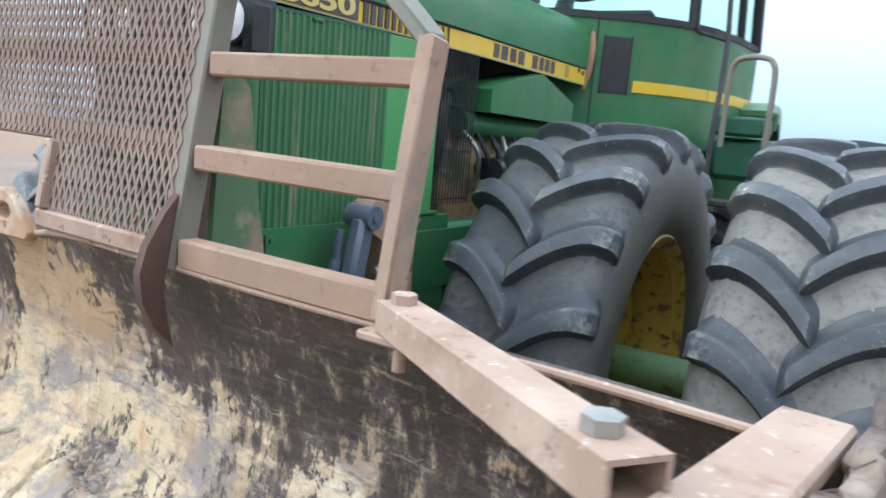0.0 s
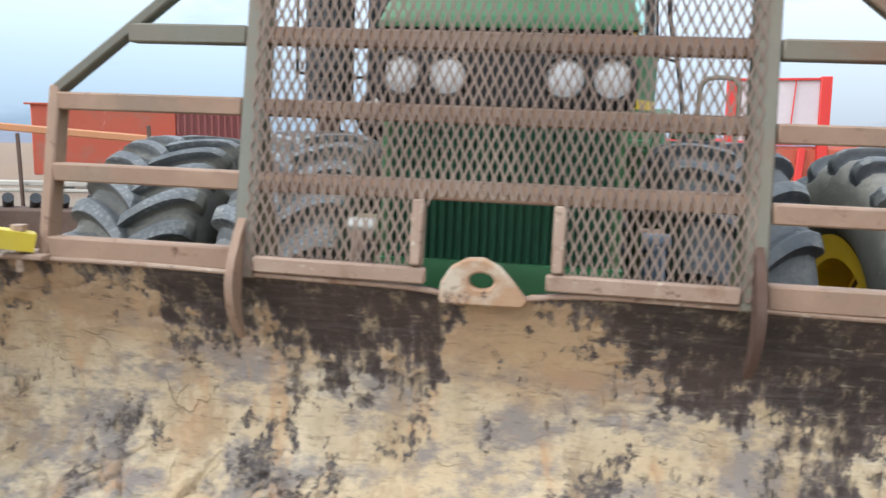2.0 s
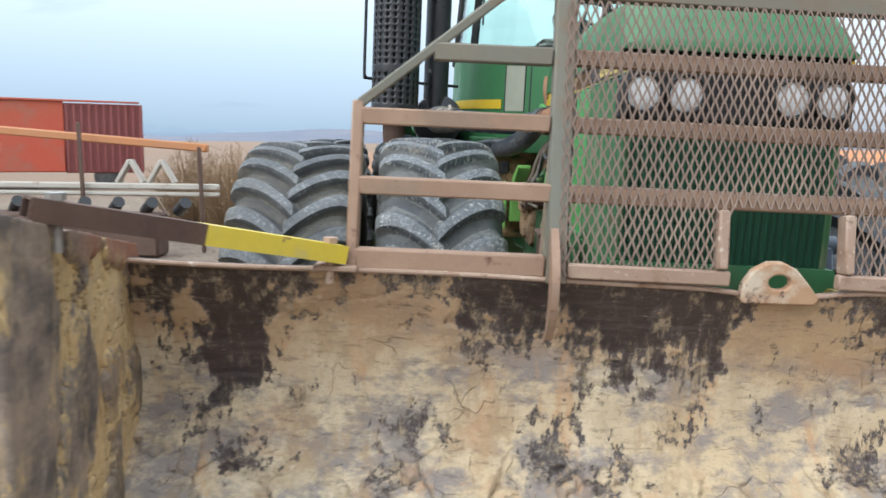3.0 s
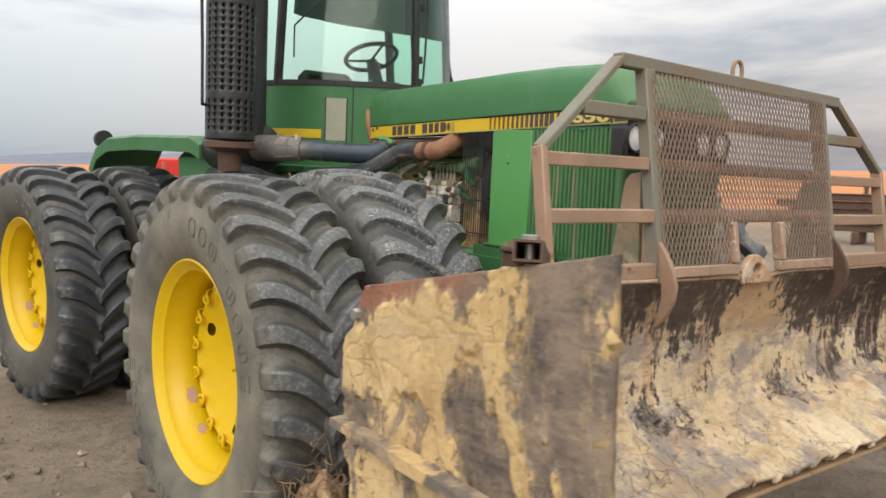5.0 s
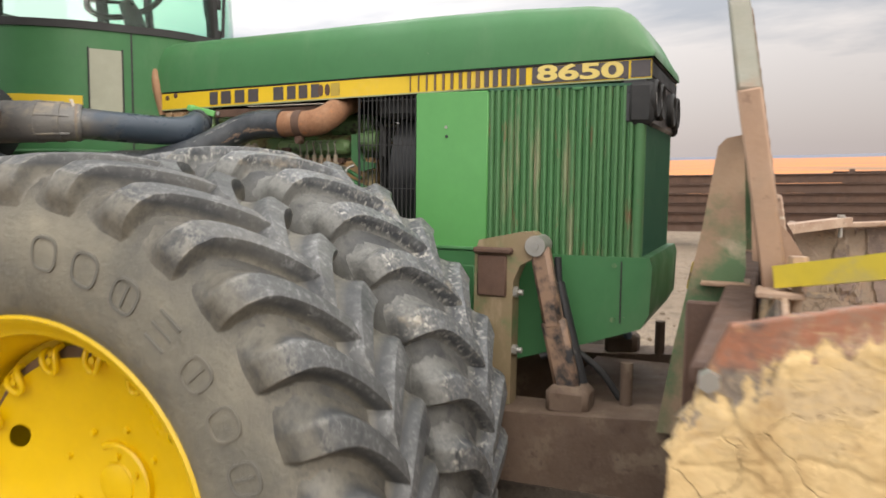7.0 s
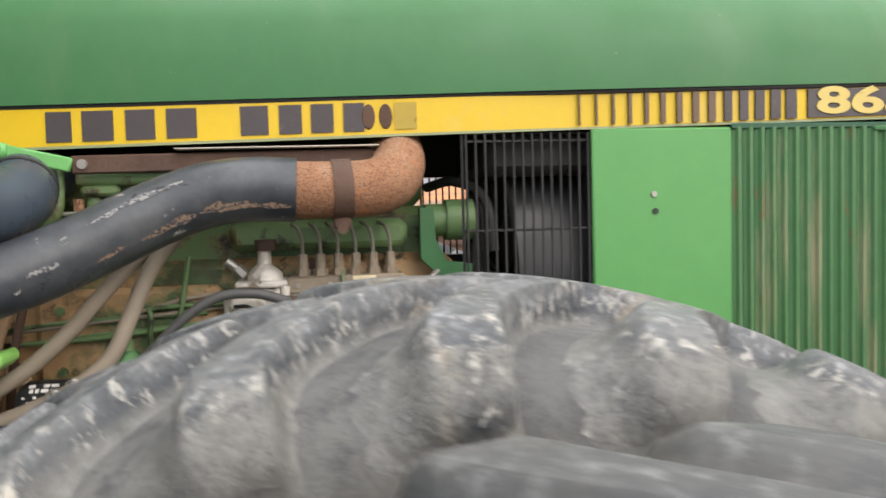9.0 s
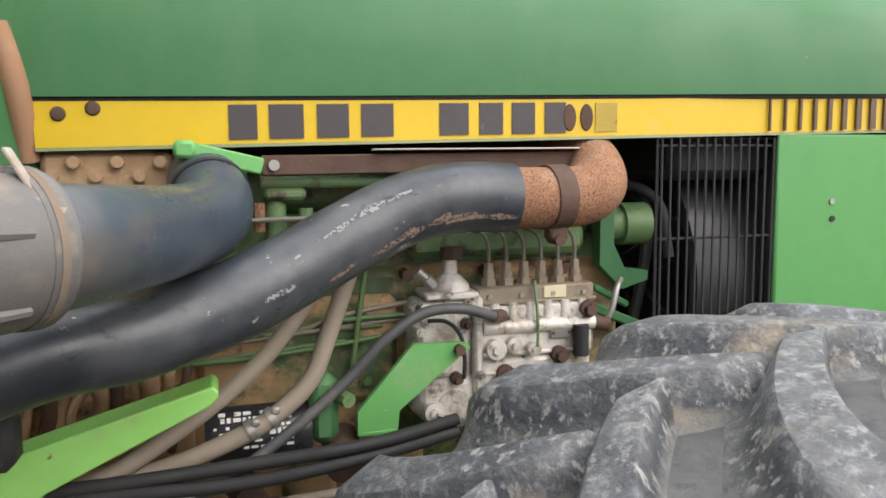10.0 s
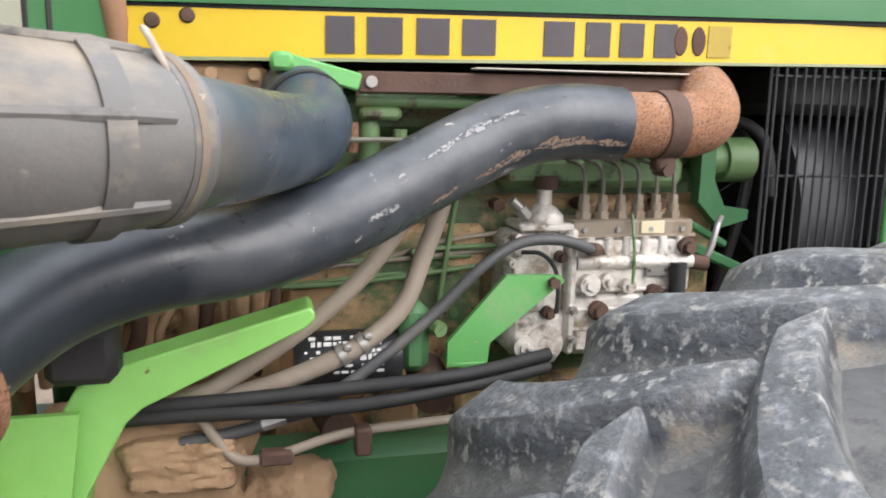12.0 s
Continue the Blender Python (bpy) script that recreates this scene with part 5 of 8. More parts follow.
# -- chassis
b = bmesh.new()
for s in (-1, 1):
    box(b, (s * 0.33, 1.55, 1.22), (0.10, 1.9, 0.26), 0.02)
box(b, (0, 2.2, 1.05), (0.72, 0.9, 0.3), 0.03)
part("front_frame", b, GREEN, tractor, "green front frame rails")
b = bmesh.new()
box(b, (0, 4.3, 1.25), (0.85, 1.9, 0.40), 0.03)
box(b, (0, 3.3, 1.05), (0.4, 0.9, 0.25), 0.03)
box(b, (-0.70, 3.55, 1.62), (0.62, 0.55, 0.55), 0.05)
box(b, (0.70, 3.55, 1.62), (0.62, 0.55, 0.55), 0.05)
part("rear_frame", b, GREEN, tractor, "green rear frame with tank", REAR)

# -- cab
PLAN = [(0.0, 2.165), (0.20, 2.205), (0.355, 2.300), (0.535, 2.430), (0.70, 2.64), (0.79, 2.90), (0.83, 3.25), (0.83, 3.72)]


def plan_point(s, d, grow=0.0):
    """The point d metres along the cab's plan from its front, on side s, pushed out by grow."""
    pts = [Vector(p) for p in PLAN]
    for a, b in zip(pts, pts[1:]):
        w = (b - a).length
        if d <= w or b is pts[-1]:
            t = (b - a).normalized()
            p = a + t * d + Vector((t.y, -t.x)) * grow
            return s * p.x, p.y
        d -= w


def cab_wall(bm, s, d0, d1, z0, z1, grow, thick, steps=14, lean=0.0):
    """A band of the cab's skin from d0 to d1 along the plan."""
    rows = []
    for i in range(steps + 1):
        d = d0 + (d1 - d0) * i / steps
        x, y = plan_point(s, d, grow)
        xi, yi = plan_point(s, d, grow - thick)
        rows.append([bm.verts.new(p) for p in ((x, y, z0), (x * (1 - lean), y + lean * 0.4, z1), (xi * (1 - lean), yi + lean * 0.4, z1), (xi, yi, z0))])
    for a, b in zip(rows, rows[1:]):
        for k in range(4):
            bm.faces.new((a[k], a[(k + 1) % 4], b[(k + 1) % 4], b[k]))
    bm.faces.new(rows[0])
    bm.faces.new(rows[-1][::-1])


LEN = sum((Vector(a) - Vector(b)).length for a, b in zip(PLAN, PLAN[1:]))
b = bmesh.new()
for s in (-1, 1):
    cab_wall(b, s, 0.0, LEN, 1.72, 2.345, 0.0, 0.03, 24)
box(b, (0, 3.72, 2.05), (1.66, 0.03, 0.65), 0.005)
box(b, (0, 3.0, 1.78), (1.45, 1.4, 0.05), 0.01)
cab = part("cab", b, GREEN, tractor, "green cab body with wide tinted windows", Matrix.Translation((-0.045, -0.028, -0.032)))
for s in (-1, 1):
    b = bmesh.new()
    cab_wall(b, s, 0.0, LEN, 2.338, 2.372, 0.008, 0.05, 24)
    part("window_seal", b, BLACK_MATT, cab)
    b = bmesh.new()
    cab_wall(b, s, 0.612, LEN - 0.02, 1.988, 2.046, 0.004, 0.006, 16)
    part("cab_stripe", b, DECAL, cab, "yellow stripe on the cab")
    b = bmesh.new()
    cab_wall(b, s, 0.445, 0.583, 1.975, 2.255, 0.003, 0.006, 4)
    part("quarter_window", b, QUARTER if s < 0 else BLACK, cab, "small quarter window in the cowl")
    b = bmesh.new()
    for d in (0.443, 0.585):
        x, y = plan_point(s, d, 0.003)
        rod(b, (x, y, 1.97), (x, y, 2.26), 0.004, 6)
    part("window_edge", b, BLACK_MATT, cab)
    b = bmesh.new()
    cab_wall(b, s, 0.40, 0.408, 1.75, 2.335, 0.002, 0.006, 1)
    part("seam", b, BLACK_MATT, cab)
    # glass and pillars
    for d0, d1 in ((0.07 if s > 0 else 0.0, 0.95), (0.99, 1.55), (1.59, LEN)):
        b = bmesh.new()
        cab_wall(b, s, d0, d1, 2.365, 3.20, -0.012, 0.006, 14, 0.07)
        pane = part("window_pane", b, CAB_GLASS, cab, "green-tinted cab window")
        pane.visible_shadow = False
    for d, r in ((0.97, 0.026), (1.57, 0.022), (LEN - 0.01, 0.03)):
        x, y = plan_point(s, d, -0.012)
        b = bmesh.new()
        bar(b, (x, y, 2.34), (x * 0.93, y + 0.028, 3.22), 2 * r, 2 * r, 0.008)
        part("pillar", b, BLACK_MATT, cab)
b = bmesh.new()
bar(b, (0.045, 2.195, 2.33), (0.042, 2.225, 3.22), 0.045, 0.05, 0.01)
part("pillar", b, BLACK_MATT, cab)
b = bmesh.new()
for z in (2.40, 2.55, 2.9):
    box(b, (0.075, 2.185, z), (0.03, 0.02, 0.05), 0.005)
tube(b, [(0.09, 2.17, 2.39), (0.10, 2.165, 2.7), (0.11, 2.18, 3.1)], 0.008, 8)
part("hinge", b, BLACK_MATT, cab)
b = bmesh.new()
for s in (-1, 1):
    cab_wall(b, s, 0.0, LEN, 3.18, 3.42, 0.03, 0.05, 20, 0.0)
box(b, (0, 3.0, 3.41), (1.62, 1.5, 0.06), 0.03)
box(b, (0, 2.55, 3.41), (1.0, 0.6, 0.06), 0.03)
part("roof", b, GREEN, cab)
b = bmesh.new()
box(b, (0, 3.0, 3.16), (1.40, 1.30, 0.05), 0.02)
part("headlining", b, BLACK_MATT, cab)
for s in (-1, 1):
    b = bmesh.new()
    rows = []
    for k in range(13):
        d = 0.90 * k / 12
        (x, y), (xi, yi) = plan_point(s, d, -0.075), plan_point(s, d, -0.083)
        low = 2.715 + 0.075 * (d / 0.75) ** 2
        rows.append([b.verts.new(p) for p in ((x, y, low), (x * 0.95, y + 0.02, 3.15), (xi * 0.95, yi + 0.02, 3.15), (xi, yi, low))])
    for p, q in zip(rows, rows[1:]):
        for k in range(4):
            b.faces.new((p[k], p[(k + 1) % 4], q[(k + 1) % 4], q[k]))
    b.faces.new(rows[0])
    b.faces.new(rows[-1][::-1])
    part("sun_visor", b, VISOR, cab, "dark sun visor across the windscreen")
b = bmesh.new()
tube(b, [(-0.52, 2.42, 2.92), (-0.60, 2.51, 2.82), (-0.665, 2.585, 2.735), (-0.672, 2.592, 2.70), (-0.672, 2.592, 2.52)], 0.006, 8, 3)
part("wiper", b, BLACK_MATT, cab, "thin black windscreen wiper")
b = bmesh.new()
lathe(b, [(0.172, 0.0), (0.183, 0.014), (0.196, 0.014), (0.206, 0.0), (0.196, -0.014), (0.183, -0.014), (0.172, 0.0)], 40, Matrix.Translation((0, 2.715, 2.61)) @ Matrix.Rotation(radians(-24), 4, "X"))
wheel_ob = part("steering_wheel", b, BLACK_MATT, cab, "black steering wheel")
b = bmesh.new()
for k in range(3):
    a = 2 * math.pi * k / 3 + 0.5
    v = Matrix.Rotation(radians(-24), 4, "X") @ Vector((0.18 * math.cos(a), 0.18 * math.sin(a), 0))
    rod(b, (0, 2.72, 2.585), Vector((0, 2.715, 2.61)) + v, 0.009, 8)
part("spoke", b, BLACK_MATT, wheel_ob)
b = bmesh.new()
tube(b, [(0, 2.55, 1.85), (0, 2.58, 2.2), (0, 2.66, 2.48), (0, 2.71, 2.58)], [0.09, 0.075, 0.05, 0.04], 14)
box(b, (0, 2.52, 2.30), (0.26, 0.14, 0.24), 0.03)
part("steering_column", b, BLACK, cab)
b = bmesh.new()
box(b, (0.02, 3.20, 2.20), (0.50, 0.48, 0.16), 0.05)
box(b, (0.02, 3.44, 2.38), (0.48, 0.14, 0.36), 0.05, Matrix.Rotation(radians(-8), 4, "X"))
part("seat", b, SEAT_CLOTH, cab, "dark upholstered driver's seat")
b = bmesh.new()
box(b, (-0.42, 3.05, 2.22), (0.22, 0.7, 0.30), 0.03)
for k in range(4):
    rod(b, (-0.36 - 0.04 * k, 2.85, 2.30), (-0.36 - 0.04 * k, 2.82, 2.40), 0.008, 8)
part("console", b, BLACK_MATT, cab)
# hand rails on the ladder side, mirror arm on the other
b = bmesh.new()
tube(b, [(0.955, 2.46, 1.72), (0.957, 2.46, 2.04), (0.975, 2.455, 2.12), (1.02, 2.445, 2.146), (1.11, 2.425, 2.146), (1.155, 2.415, 2.12), (1.172, 2.41, 2.04), (1.172, 2.41, 1.72)], 0.014, 10)
part("hand_rail", b, STEEL_GREY, tractor, "bent steel hand rail by the ladder")
b = bmesh.new()
tube(b, [(0.905, 2.45, 1.50), (0.900, 2.50, 1.75), (0.86, 2.70, 2.2), (0.80, 2.85, 2.55), (0.77, 2.90, 3.0)], 0.014, 10, 3)
rod(b, (0.70, 2.72, 2.30), (0.85, 2.73, 2.26), 0.010, 8)
part("grab_rail", b, BLACK_MATT, tractor, "tall black grab rail")
b = bmesh.new()
tube(b, [(-0.84, 3.45, 2.335), (-0.97, 3.44, 2.335), (-0.985, 3.44, 2.36), (-0.985, 3.44, 2.9), (-0.985, 3.44, 3.2)], 0.010, 8)
part("mirror_arm", b, BLACK_MATT, tractor, "thin black mirror arm")
b = bmesh.new()
tube(b, [(-1.447, 2.270, 2.95), (-1.445, 2.240, 2.50), (-1.444, 2.232, 2.135), (-1.437, 2.245, 2.108), (-1.40, 2.29, 2.100), (-1.10, 2.55, 2.10), (-0.86, 2.72, 2.10)], 0.0095, 8, 4)
part("hand_rail", b, BLACK_MATT, tractor, "thin black hand rail beside the cab")
b = bmesh.new()
for z in (0.75, 1.10, 1.45):
    box(b, (0.98, 2.43, z), (0.30, 0.16, 0.03), 0.006)
for x in (0.84, 1.12):
    box(b, (x, 2.43, 1.10), (0.02, 0.10, 0.95), 0.004)
part("ladder", b, BLACK_MATT, tractor, "black steel ladder steps")
b = bmesh.new()
box(b, (0.98, 2.75, 1.83), (0.26, 0.20, 0.10), 0.015)
box(b, (1.0, 2.95, 1.66), (0.30, 0.5, 0.22), 0.03)
part("battery_box", b, GREEN_DARK, tractor, "dark green box behind the ladder")

# rear fenders
for s in (-1, 1):
    b = bmesh.new()
    sec = [(3.30, 1.945), (3.36, 1.975), (3.44, 2.0), (4.30, 2.03), (4.85, 2.02), (5.06, 1.95), (5.22, 1.78)]
    rows = [[b.verts.new((s * x, y, z - dz)) for x, dz in ((0.50, 0.0), (1.06, 0.0), (1.10, 0.02), (1.10, 0.12), (1.08, 0.12), (1.08, 0.035), (0.50, 0.03))] for y, z in sec]
    for p, q in zip(rows, rows[1:]):
        for k in range(7):
            b.faces.new((p[k], p[(k + 1) % 7], q[(k + 1) % 7], q[k]))
    b.faces.new(rows[0])
    b.faces.new(rows[-1][::-1])
    fender = part("rear_fender", b, GREEN, tractor, "green rear fender", REAR)
    b = bmesh.new()
    lathe(b, [(0.0, -0.05), (0.05, -0.045), (0.075, 0.0), (0.078, 0.05), (0.0, 0.055)], 20, Matrix.Translation((s * 1.0, 5.16, 2.01)) @ Matrix.Rotation(math.pi / 2, 4, "X"))
    rod(b, (s * 1.0, 5.14, 1.86), (s * 1.0, 5.14, 1.96), 0.012, 8)
    part("work_lamp", b, BLACK_MATT, fender, "round black work lamp")

# -- exhaust: muffler in its perforated shield, pipe and rusty elbow
b = bmesh.new()
MX, MY = -1.255, 2.283
rod(b, (MX, MY, 1.90), (MX, MY, 3.25), 0.118, 32)
muffler = part("muffler", b, BLACK_MATT, tractor, "black upright muffler in a perforated heat shield")
b = bmesh.new()
nh, rows = 57, []
for k in range(104):
    z = 1.900 + 0.0130 * k
    rows.append([b.verts.new((MX + 0.146 * math.cos(2 * math.pi * i / nh), MY + 0.146 * math.sin(2 * math.pi * i / nh), z)) for i in range(nh)])
for k in range(103):
    solid_band = k < 3 or k in (18, 19, 20, 21, 60, 61, 62, 63)
    for i in range(nh):
        if solid_band or i % 3 or k % 3 == 0:
            b.faces.new((rows[k][i], rows[k][(i + 1) % nh], rows[k + 1][(i + 1) % nh], rows[k + 1][i]))
shield = part("heat_shield", b, BLACK, muffler, "perforated black heat shield")
sol = shield.modifiers.new("thickness", "SOLIDIFY")
sol.thickness = 0.004
b = bmesh.new()
lathe(b, [(0.06, 1.895), (0.150, 1.890), (0.150, 1.855), (0.10, 1.840), (0.075, 1.825)], 28, Matrix.Translation((MX, MY, 0)))
tube(b, [(MX, MY, 1.86), (MX, MY, 1.78), (MX + 0.005, MY + 0.003, 1.72)], 0.070, 20, 3)
part("muffler_inlet", b, RUST_DARK, muffler, "rusty inlet pipe under the muffler")
b = bmesh.new()
tube(b, [(-1.250, 2.284, 1.745), (-1.210, 2.288, 1.715), (-1.10, 2.300, 1.690), (-0.96, 2.315, 1.650), (-0.85, 2.308, 1.645), (-0.765, 2.280, 1.670), (-0.685, 2.228, 1.697), (-0.615, 2.145, 1.712), (-0.565, 2.028, 1.720), (-0.510, 1.912, 1.750), (-0.475, 1.822, 1.788),
         (-0.452, 1.738, 1.829), (-0.436, 1.662, 1.862), (-0.428, 1.600, 1.880), (-0.423, 1.530, 1.886), (-0.419, 1.458, 1.883)], 0.0585, 32)
pipe = part("exhaust_pipe", b, PIPE_BLACK, tractor, "scuffed blue-black exhaust pipe")
PIPE_RUN = smooth_path([(-0.615, 2.150, 1.712), (-0.565, 2.028, 1.720), (-0.510, 1.912, 1.750), (-0.475, 1.822, 1.788), (-0.452, 1.738, 1.829), (-0.436, 1.662, 1.862), (-0.428, 1.600, 1.880), (-0.423, 1.530, 1.886), (-0.419, 1.458, 1.883)], 16)


def scuff(y0, y1, turn, wide, seed, mat):
    """A ragged scrape along the pipe between two stations, turn degrees down from its crest on the outer side."""
    b = bmesh.new()
    last = None
    for k, c in enumerate(PIPE_RUN[1:-1], 1):
        if not y1 <= c.y <= y0:
            continue
        t = (PIPE_RUN[k + 1] - PIPE_RUN[k - 1]).normalized()
        up = (Vector((0, 0, 1)) - t * t.z).normalized()
        out = t.cross(up)
        out = out if out.x < 0 else -out
        mid = turn + 6 * fbm(c.y * 9, seed, 0.3, 3)
        half = wide * max(0.0, 0.85 + 0.9 * fbm(c.y * 26, seed, 4.0, 4)) * min(1.0, (y0 - c.y) / 0.05 + 0.2, (c.y - y1) / 0.05 + 0.4)
        if half < 1.2:
            last = None
            continue
        row = []
        for a in (mid - half, mid, mid + half * 0.8):
            q = radians(a)
            row.append(b.verts.new(c + (up * math.cos(q) + out * math.sin(q)) * 0.0592))
        if last:
            b.faces.new((last[0], last[1], row[1], row[0]))
            b.faces.new((last[1], last[2], row[2], row[1]))
        last = row
    if b.faces:
        part("scuff", b, mat, pipe, "scrape in the pipe's paint")
    else:
        b.free()


scuff(1.800, 1.640, 56, 5, 1.0, SCUFF_PALE)
scuff(1.740, 1.464, 121, 8, 5.0, SCUFF_RUST)
scuff(1.830, 1.730, 118, 3, 7.0, SCUFF_RUST)
scuff(1.905, 1.850, 92, 9, 9.0, SCUFF_PALE)
scuff(1.845, 1.825, 62, 7, 3.0, SCUFF_PALE)
b = bmesh.new()
tube(b, [(-0.419, 1.475, 1.883), (-0.417, 1.40, 1.882), (-0.410, 1.325, 1.884), (-0.388, 1.282, 1.900), (-0.345, 1.263, 1.928), (-0.285, 1.258, 1.962), (-0.20, 1.258, 1.99)], [0.0525, 0.0525, 0.053, 0.0535, 0.053, 0.051, 0.05], 30, 8)
part("elbow", b, RUST, pipe, "rusty exhaust elbow")
b = bmesh.new()
tube(b, [(-0.4165, 1.393, 1.882), (-0.4135, 1.358, 1.883)], 0.0562, 30, 0)
part("clamp_band", b, RUST_DARK, pipe, "dark rusty clamp band")
b = bmesh.new()
box(b, (-0.424, 1.376, 1.820), (0.032, 0.034, 0.024), 0.005)
rod(b, (-0.445, 1.376, 1.810), (-0.405, 1.376, 1.810), 0.010, 8)
part("clamp_bolt", b, RUST_DARK, pipe)
b = bmesh.new()
lathe(b, [(0.060, 0.0), (0.076, 0.002), (0.078, 0.014), (0.060, 0.016)], 28, Matrix.Translation((-0.850, 2.307, 1.645)) @ basis((1, -0.28, 0.22)))
part("pipe_flange", b, RUST, pipe, "rusty pipe flange")

# -- air intake
b = bmesh.new()
rod(b, (-0.985, 2.50, 1.865), (-0.985, 3.12, 1.865), 0.160, 36)
lathe(b, [(0.08, -0.02), (0.158, 0.0), (0.166, 0.02), (0.166, 0.05), (0.160, 0.06)], 36, Matrix.Translation((-0.985, 2.48, 1.865)) @ Matrix.Rotation(-math.pi / 2, 4, "X"))
box(b, (-0.985, 2.80, 1.66), (0.30, 0.55, 0.12), 0.02)
cleaner = part("air_cleaner", b, BLACK, tractor, "black air cleaner drum")
b = bmesh.new()
rod(b, (-1.005, 2.535, 1.93), (-1.005, 2.535, 3.35), 0.080, 24)
part("intake_riser", b, BLACK, cleaner, "black upright air intake")
b = bmesh.new()
tube(b, [(-0.985, 2.49, 1.868), (-0.983, 2.36, 1.868), (-0.960, 2.23, 1.868), (-0.915, 2.145, 1.868), (-0.866, 2.090, 1.867)], [0.084, 0.083, 0.080, 0.075, 0.070], 34, 8)
boot = part("rubber_boot", b, BOOT, tractor, "dusty dark rubber intake boot with moulded ridges")
for p, q, r in (((-0.958, 2.225, 1.868), (-0.951, 2.211, 1.868), 0.0835), ((-0.922, 2.157, 1.868), (-0.910, 2.139, 1.868), 0.0795), ((-0.884, 2.110, 1.867), (-0.870, 2.095, 1.867), 0.0735)):
    b = bmesh.new()
    tube(b, [p, q], r, 34, 0)
    part("boot_rib", b, BOOT, boot)
for turn in (20, 75, 130, -35):
    b = bmesh.new()
    up = Matrix.Rotation(radians(turn), 3, Vector((0.6, -0.8, 0.0))) @ Vector((0, 0, 1))
    tube(b, [Vector(c) + up * r for c, r in (((-0.960, 2.23, 1.868), 0.0795), ((-0.938, 2.187, 1.868), 0.077), ((-0.915, 2.145, 1.868), 0.0745), ((-0.890, 2.117, 1.867), 0.0722))], 0.0060, 8)
    part("boot_ridge", b, BOOT, boot)
b = bmesh.new()
tube(b, [(-0.8795, 2.105, 1.867), (-0.8745, 2.0995, 1.867)], 0.0742, 34, 0)
part("hose_clamp", b, STEEL_GREY, boot, "dull steel hose clamp")
b = bmesh.new()
box(b, (-0.914, 2.064, 1.872), (0.016, 0.014, 0.056), 0.003, Matrix.Rotation(radians(-8), 4, "Y"))
bar(b, (-0.914, 2.066, 1.895), (-0.912, 2.098, 1.955), 0.016, 0.004, 0.001)
rod(b, (-0.918, 2.060, 1.850), (-0.918, 2.058, 1.905), 0.005, 8)
part("clamp_screw", b, WHITE_STEEL, boot)
b = bmesh.new()
tube(b, [(-0.905, 2.125, 1.867), (-0.845, 2.083, 1.864), (-0.76, 2.052, 1.860), (-0.64, 2.010, 1.857), (-0.53, 1.975, 1.857), (-0.46, 1.950, 1.863), (-0.405, 1.940, 1.882), (-0.355, 1.948, 1.905), (-0.30, 1.955, 1.918), (-0.20, 1.96, 1.925)], [0.061, 0.061, 0.061, 0.0605, 0.060, 0.060, 0.060, 0.060, 0.058, 0.055], 32, 8)
intake = part("intake_pipe", b, PIPE_BLUE, tractor, "blue-black intake pipe")
b = bmesh.new()
tube(b, [(-0.380, 1.944, 1.894), (-0.372, 1.9455, 1.8975)], 0.0625, 32, 0)
part("pipe_ring", b, BLACK_MATT, intake)

# -- engine bay
b = bmesh.new()
box(b, (0, 1.72, 1.45), (0.46, 1.16, 0.60), 0.02)
engine = part("engine_block", b, OILY, tractor, "oily tan-stained engine block")
for c, s in (((-0.237, 1.80, 1.60), (0.03, 0.36, 0.20)), ((-0.240, 2.12, 1.45), (0.05, 0.26, 0.22))):
    b = bmesh.new()
    box(b, c, s, 0.012)
    part("side_cover", b, OILY, engine)
for k in range(6):
    b = bmesh.new()
    box(b, (-0.236, 1.28 + 0.17 * k, 1.35), (0.03, 0.10, 0.12), 0.012)
    part("side_rib", b, OILY, engine)
    b = bmesh.new()
    rod(b, (-0.225, 1.28 + 0.16 * k, 1.735), (-0.262, 1.28 + 0.16 * k, 1.735), 0.012, 6)
    part("bolt", b, RUST_DARK, engine)
for y, z in ((1.68, 1.66), (1.93, 1.66), (1.68, 1.54), (1.93, 1.54)):
    b = bmesh.new()
    rod(b, (-0.25, y, z), (-0.262, y, z), 0.009, 6)
    part("bolt", b, OILY_GREEN, engine)
b = bmesh.new()
box(b, (0, 1.70, 1.79), (0.40, 1.06, 0.12), 0.02)
box(b, (0, 1.68, 1.89), (0.30, 0.98, 0.10), 0.03)
part("cylinder_head", b, OILY_GREEN, engine, "oily green cylinder head")
b = bmesh.new()
box(b, (-0.22, 1.42, 1.795), (0.10, 0.36, 0.06), 0.015)
part("manifold", b, OILY_GREEN, engine)
b = bmesh.new()
box(b, (-0.26, 2.10, 1.925), (0.10, 0.20, 0.085), 0.012)
part("rocker_casting", b, TAN_DIRT, engine, "dirt-caked casting")
for k in range(6):
    b = bmesh.new()
    rod(b, (-0.305, 2.02 + 0.032 * k, 1.948 - 0.022 * (k % 2)), (-0.322, 2.02 + 0.032 * k, 1.948 - 0.022 * (k % 2)), 0.010, 8)
    part("bolt", b, TAN_DIRT, engine)
b = bmesh.new()
tube(b, [(-0.32, 1.865, 1.914), (-0.318, 1.75, 1.913), (-0.312, 1.50, 1.913)], 0.012, 10, 3)
fuel_rail = part("fuel_rail", b, OILY_GREEN, engine)
b = bmesh.new()
tube(b, [(-0.33, 1.90, 1.935), (-0.335, 1.898, 1.89), (-0.34, 1.905, 1.850), (-0.34, 1.95, 1.81)], 0.014, 10)
part("green_pipe", b, OILY_GREEN, engine)
b = bmesh.new()
box(b, (-0.31, 1.825, 1.893), (0.04, 0.07, 0.022), 0.007)
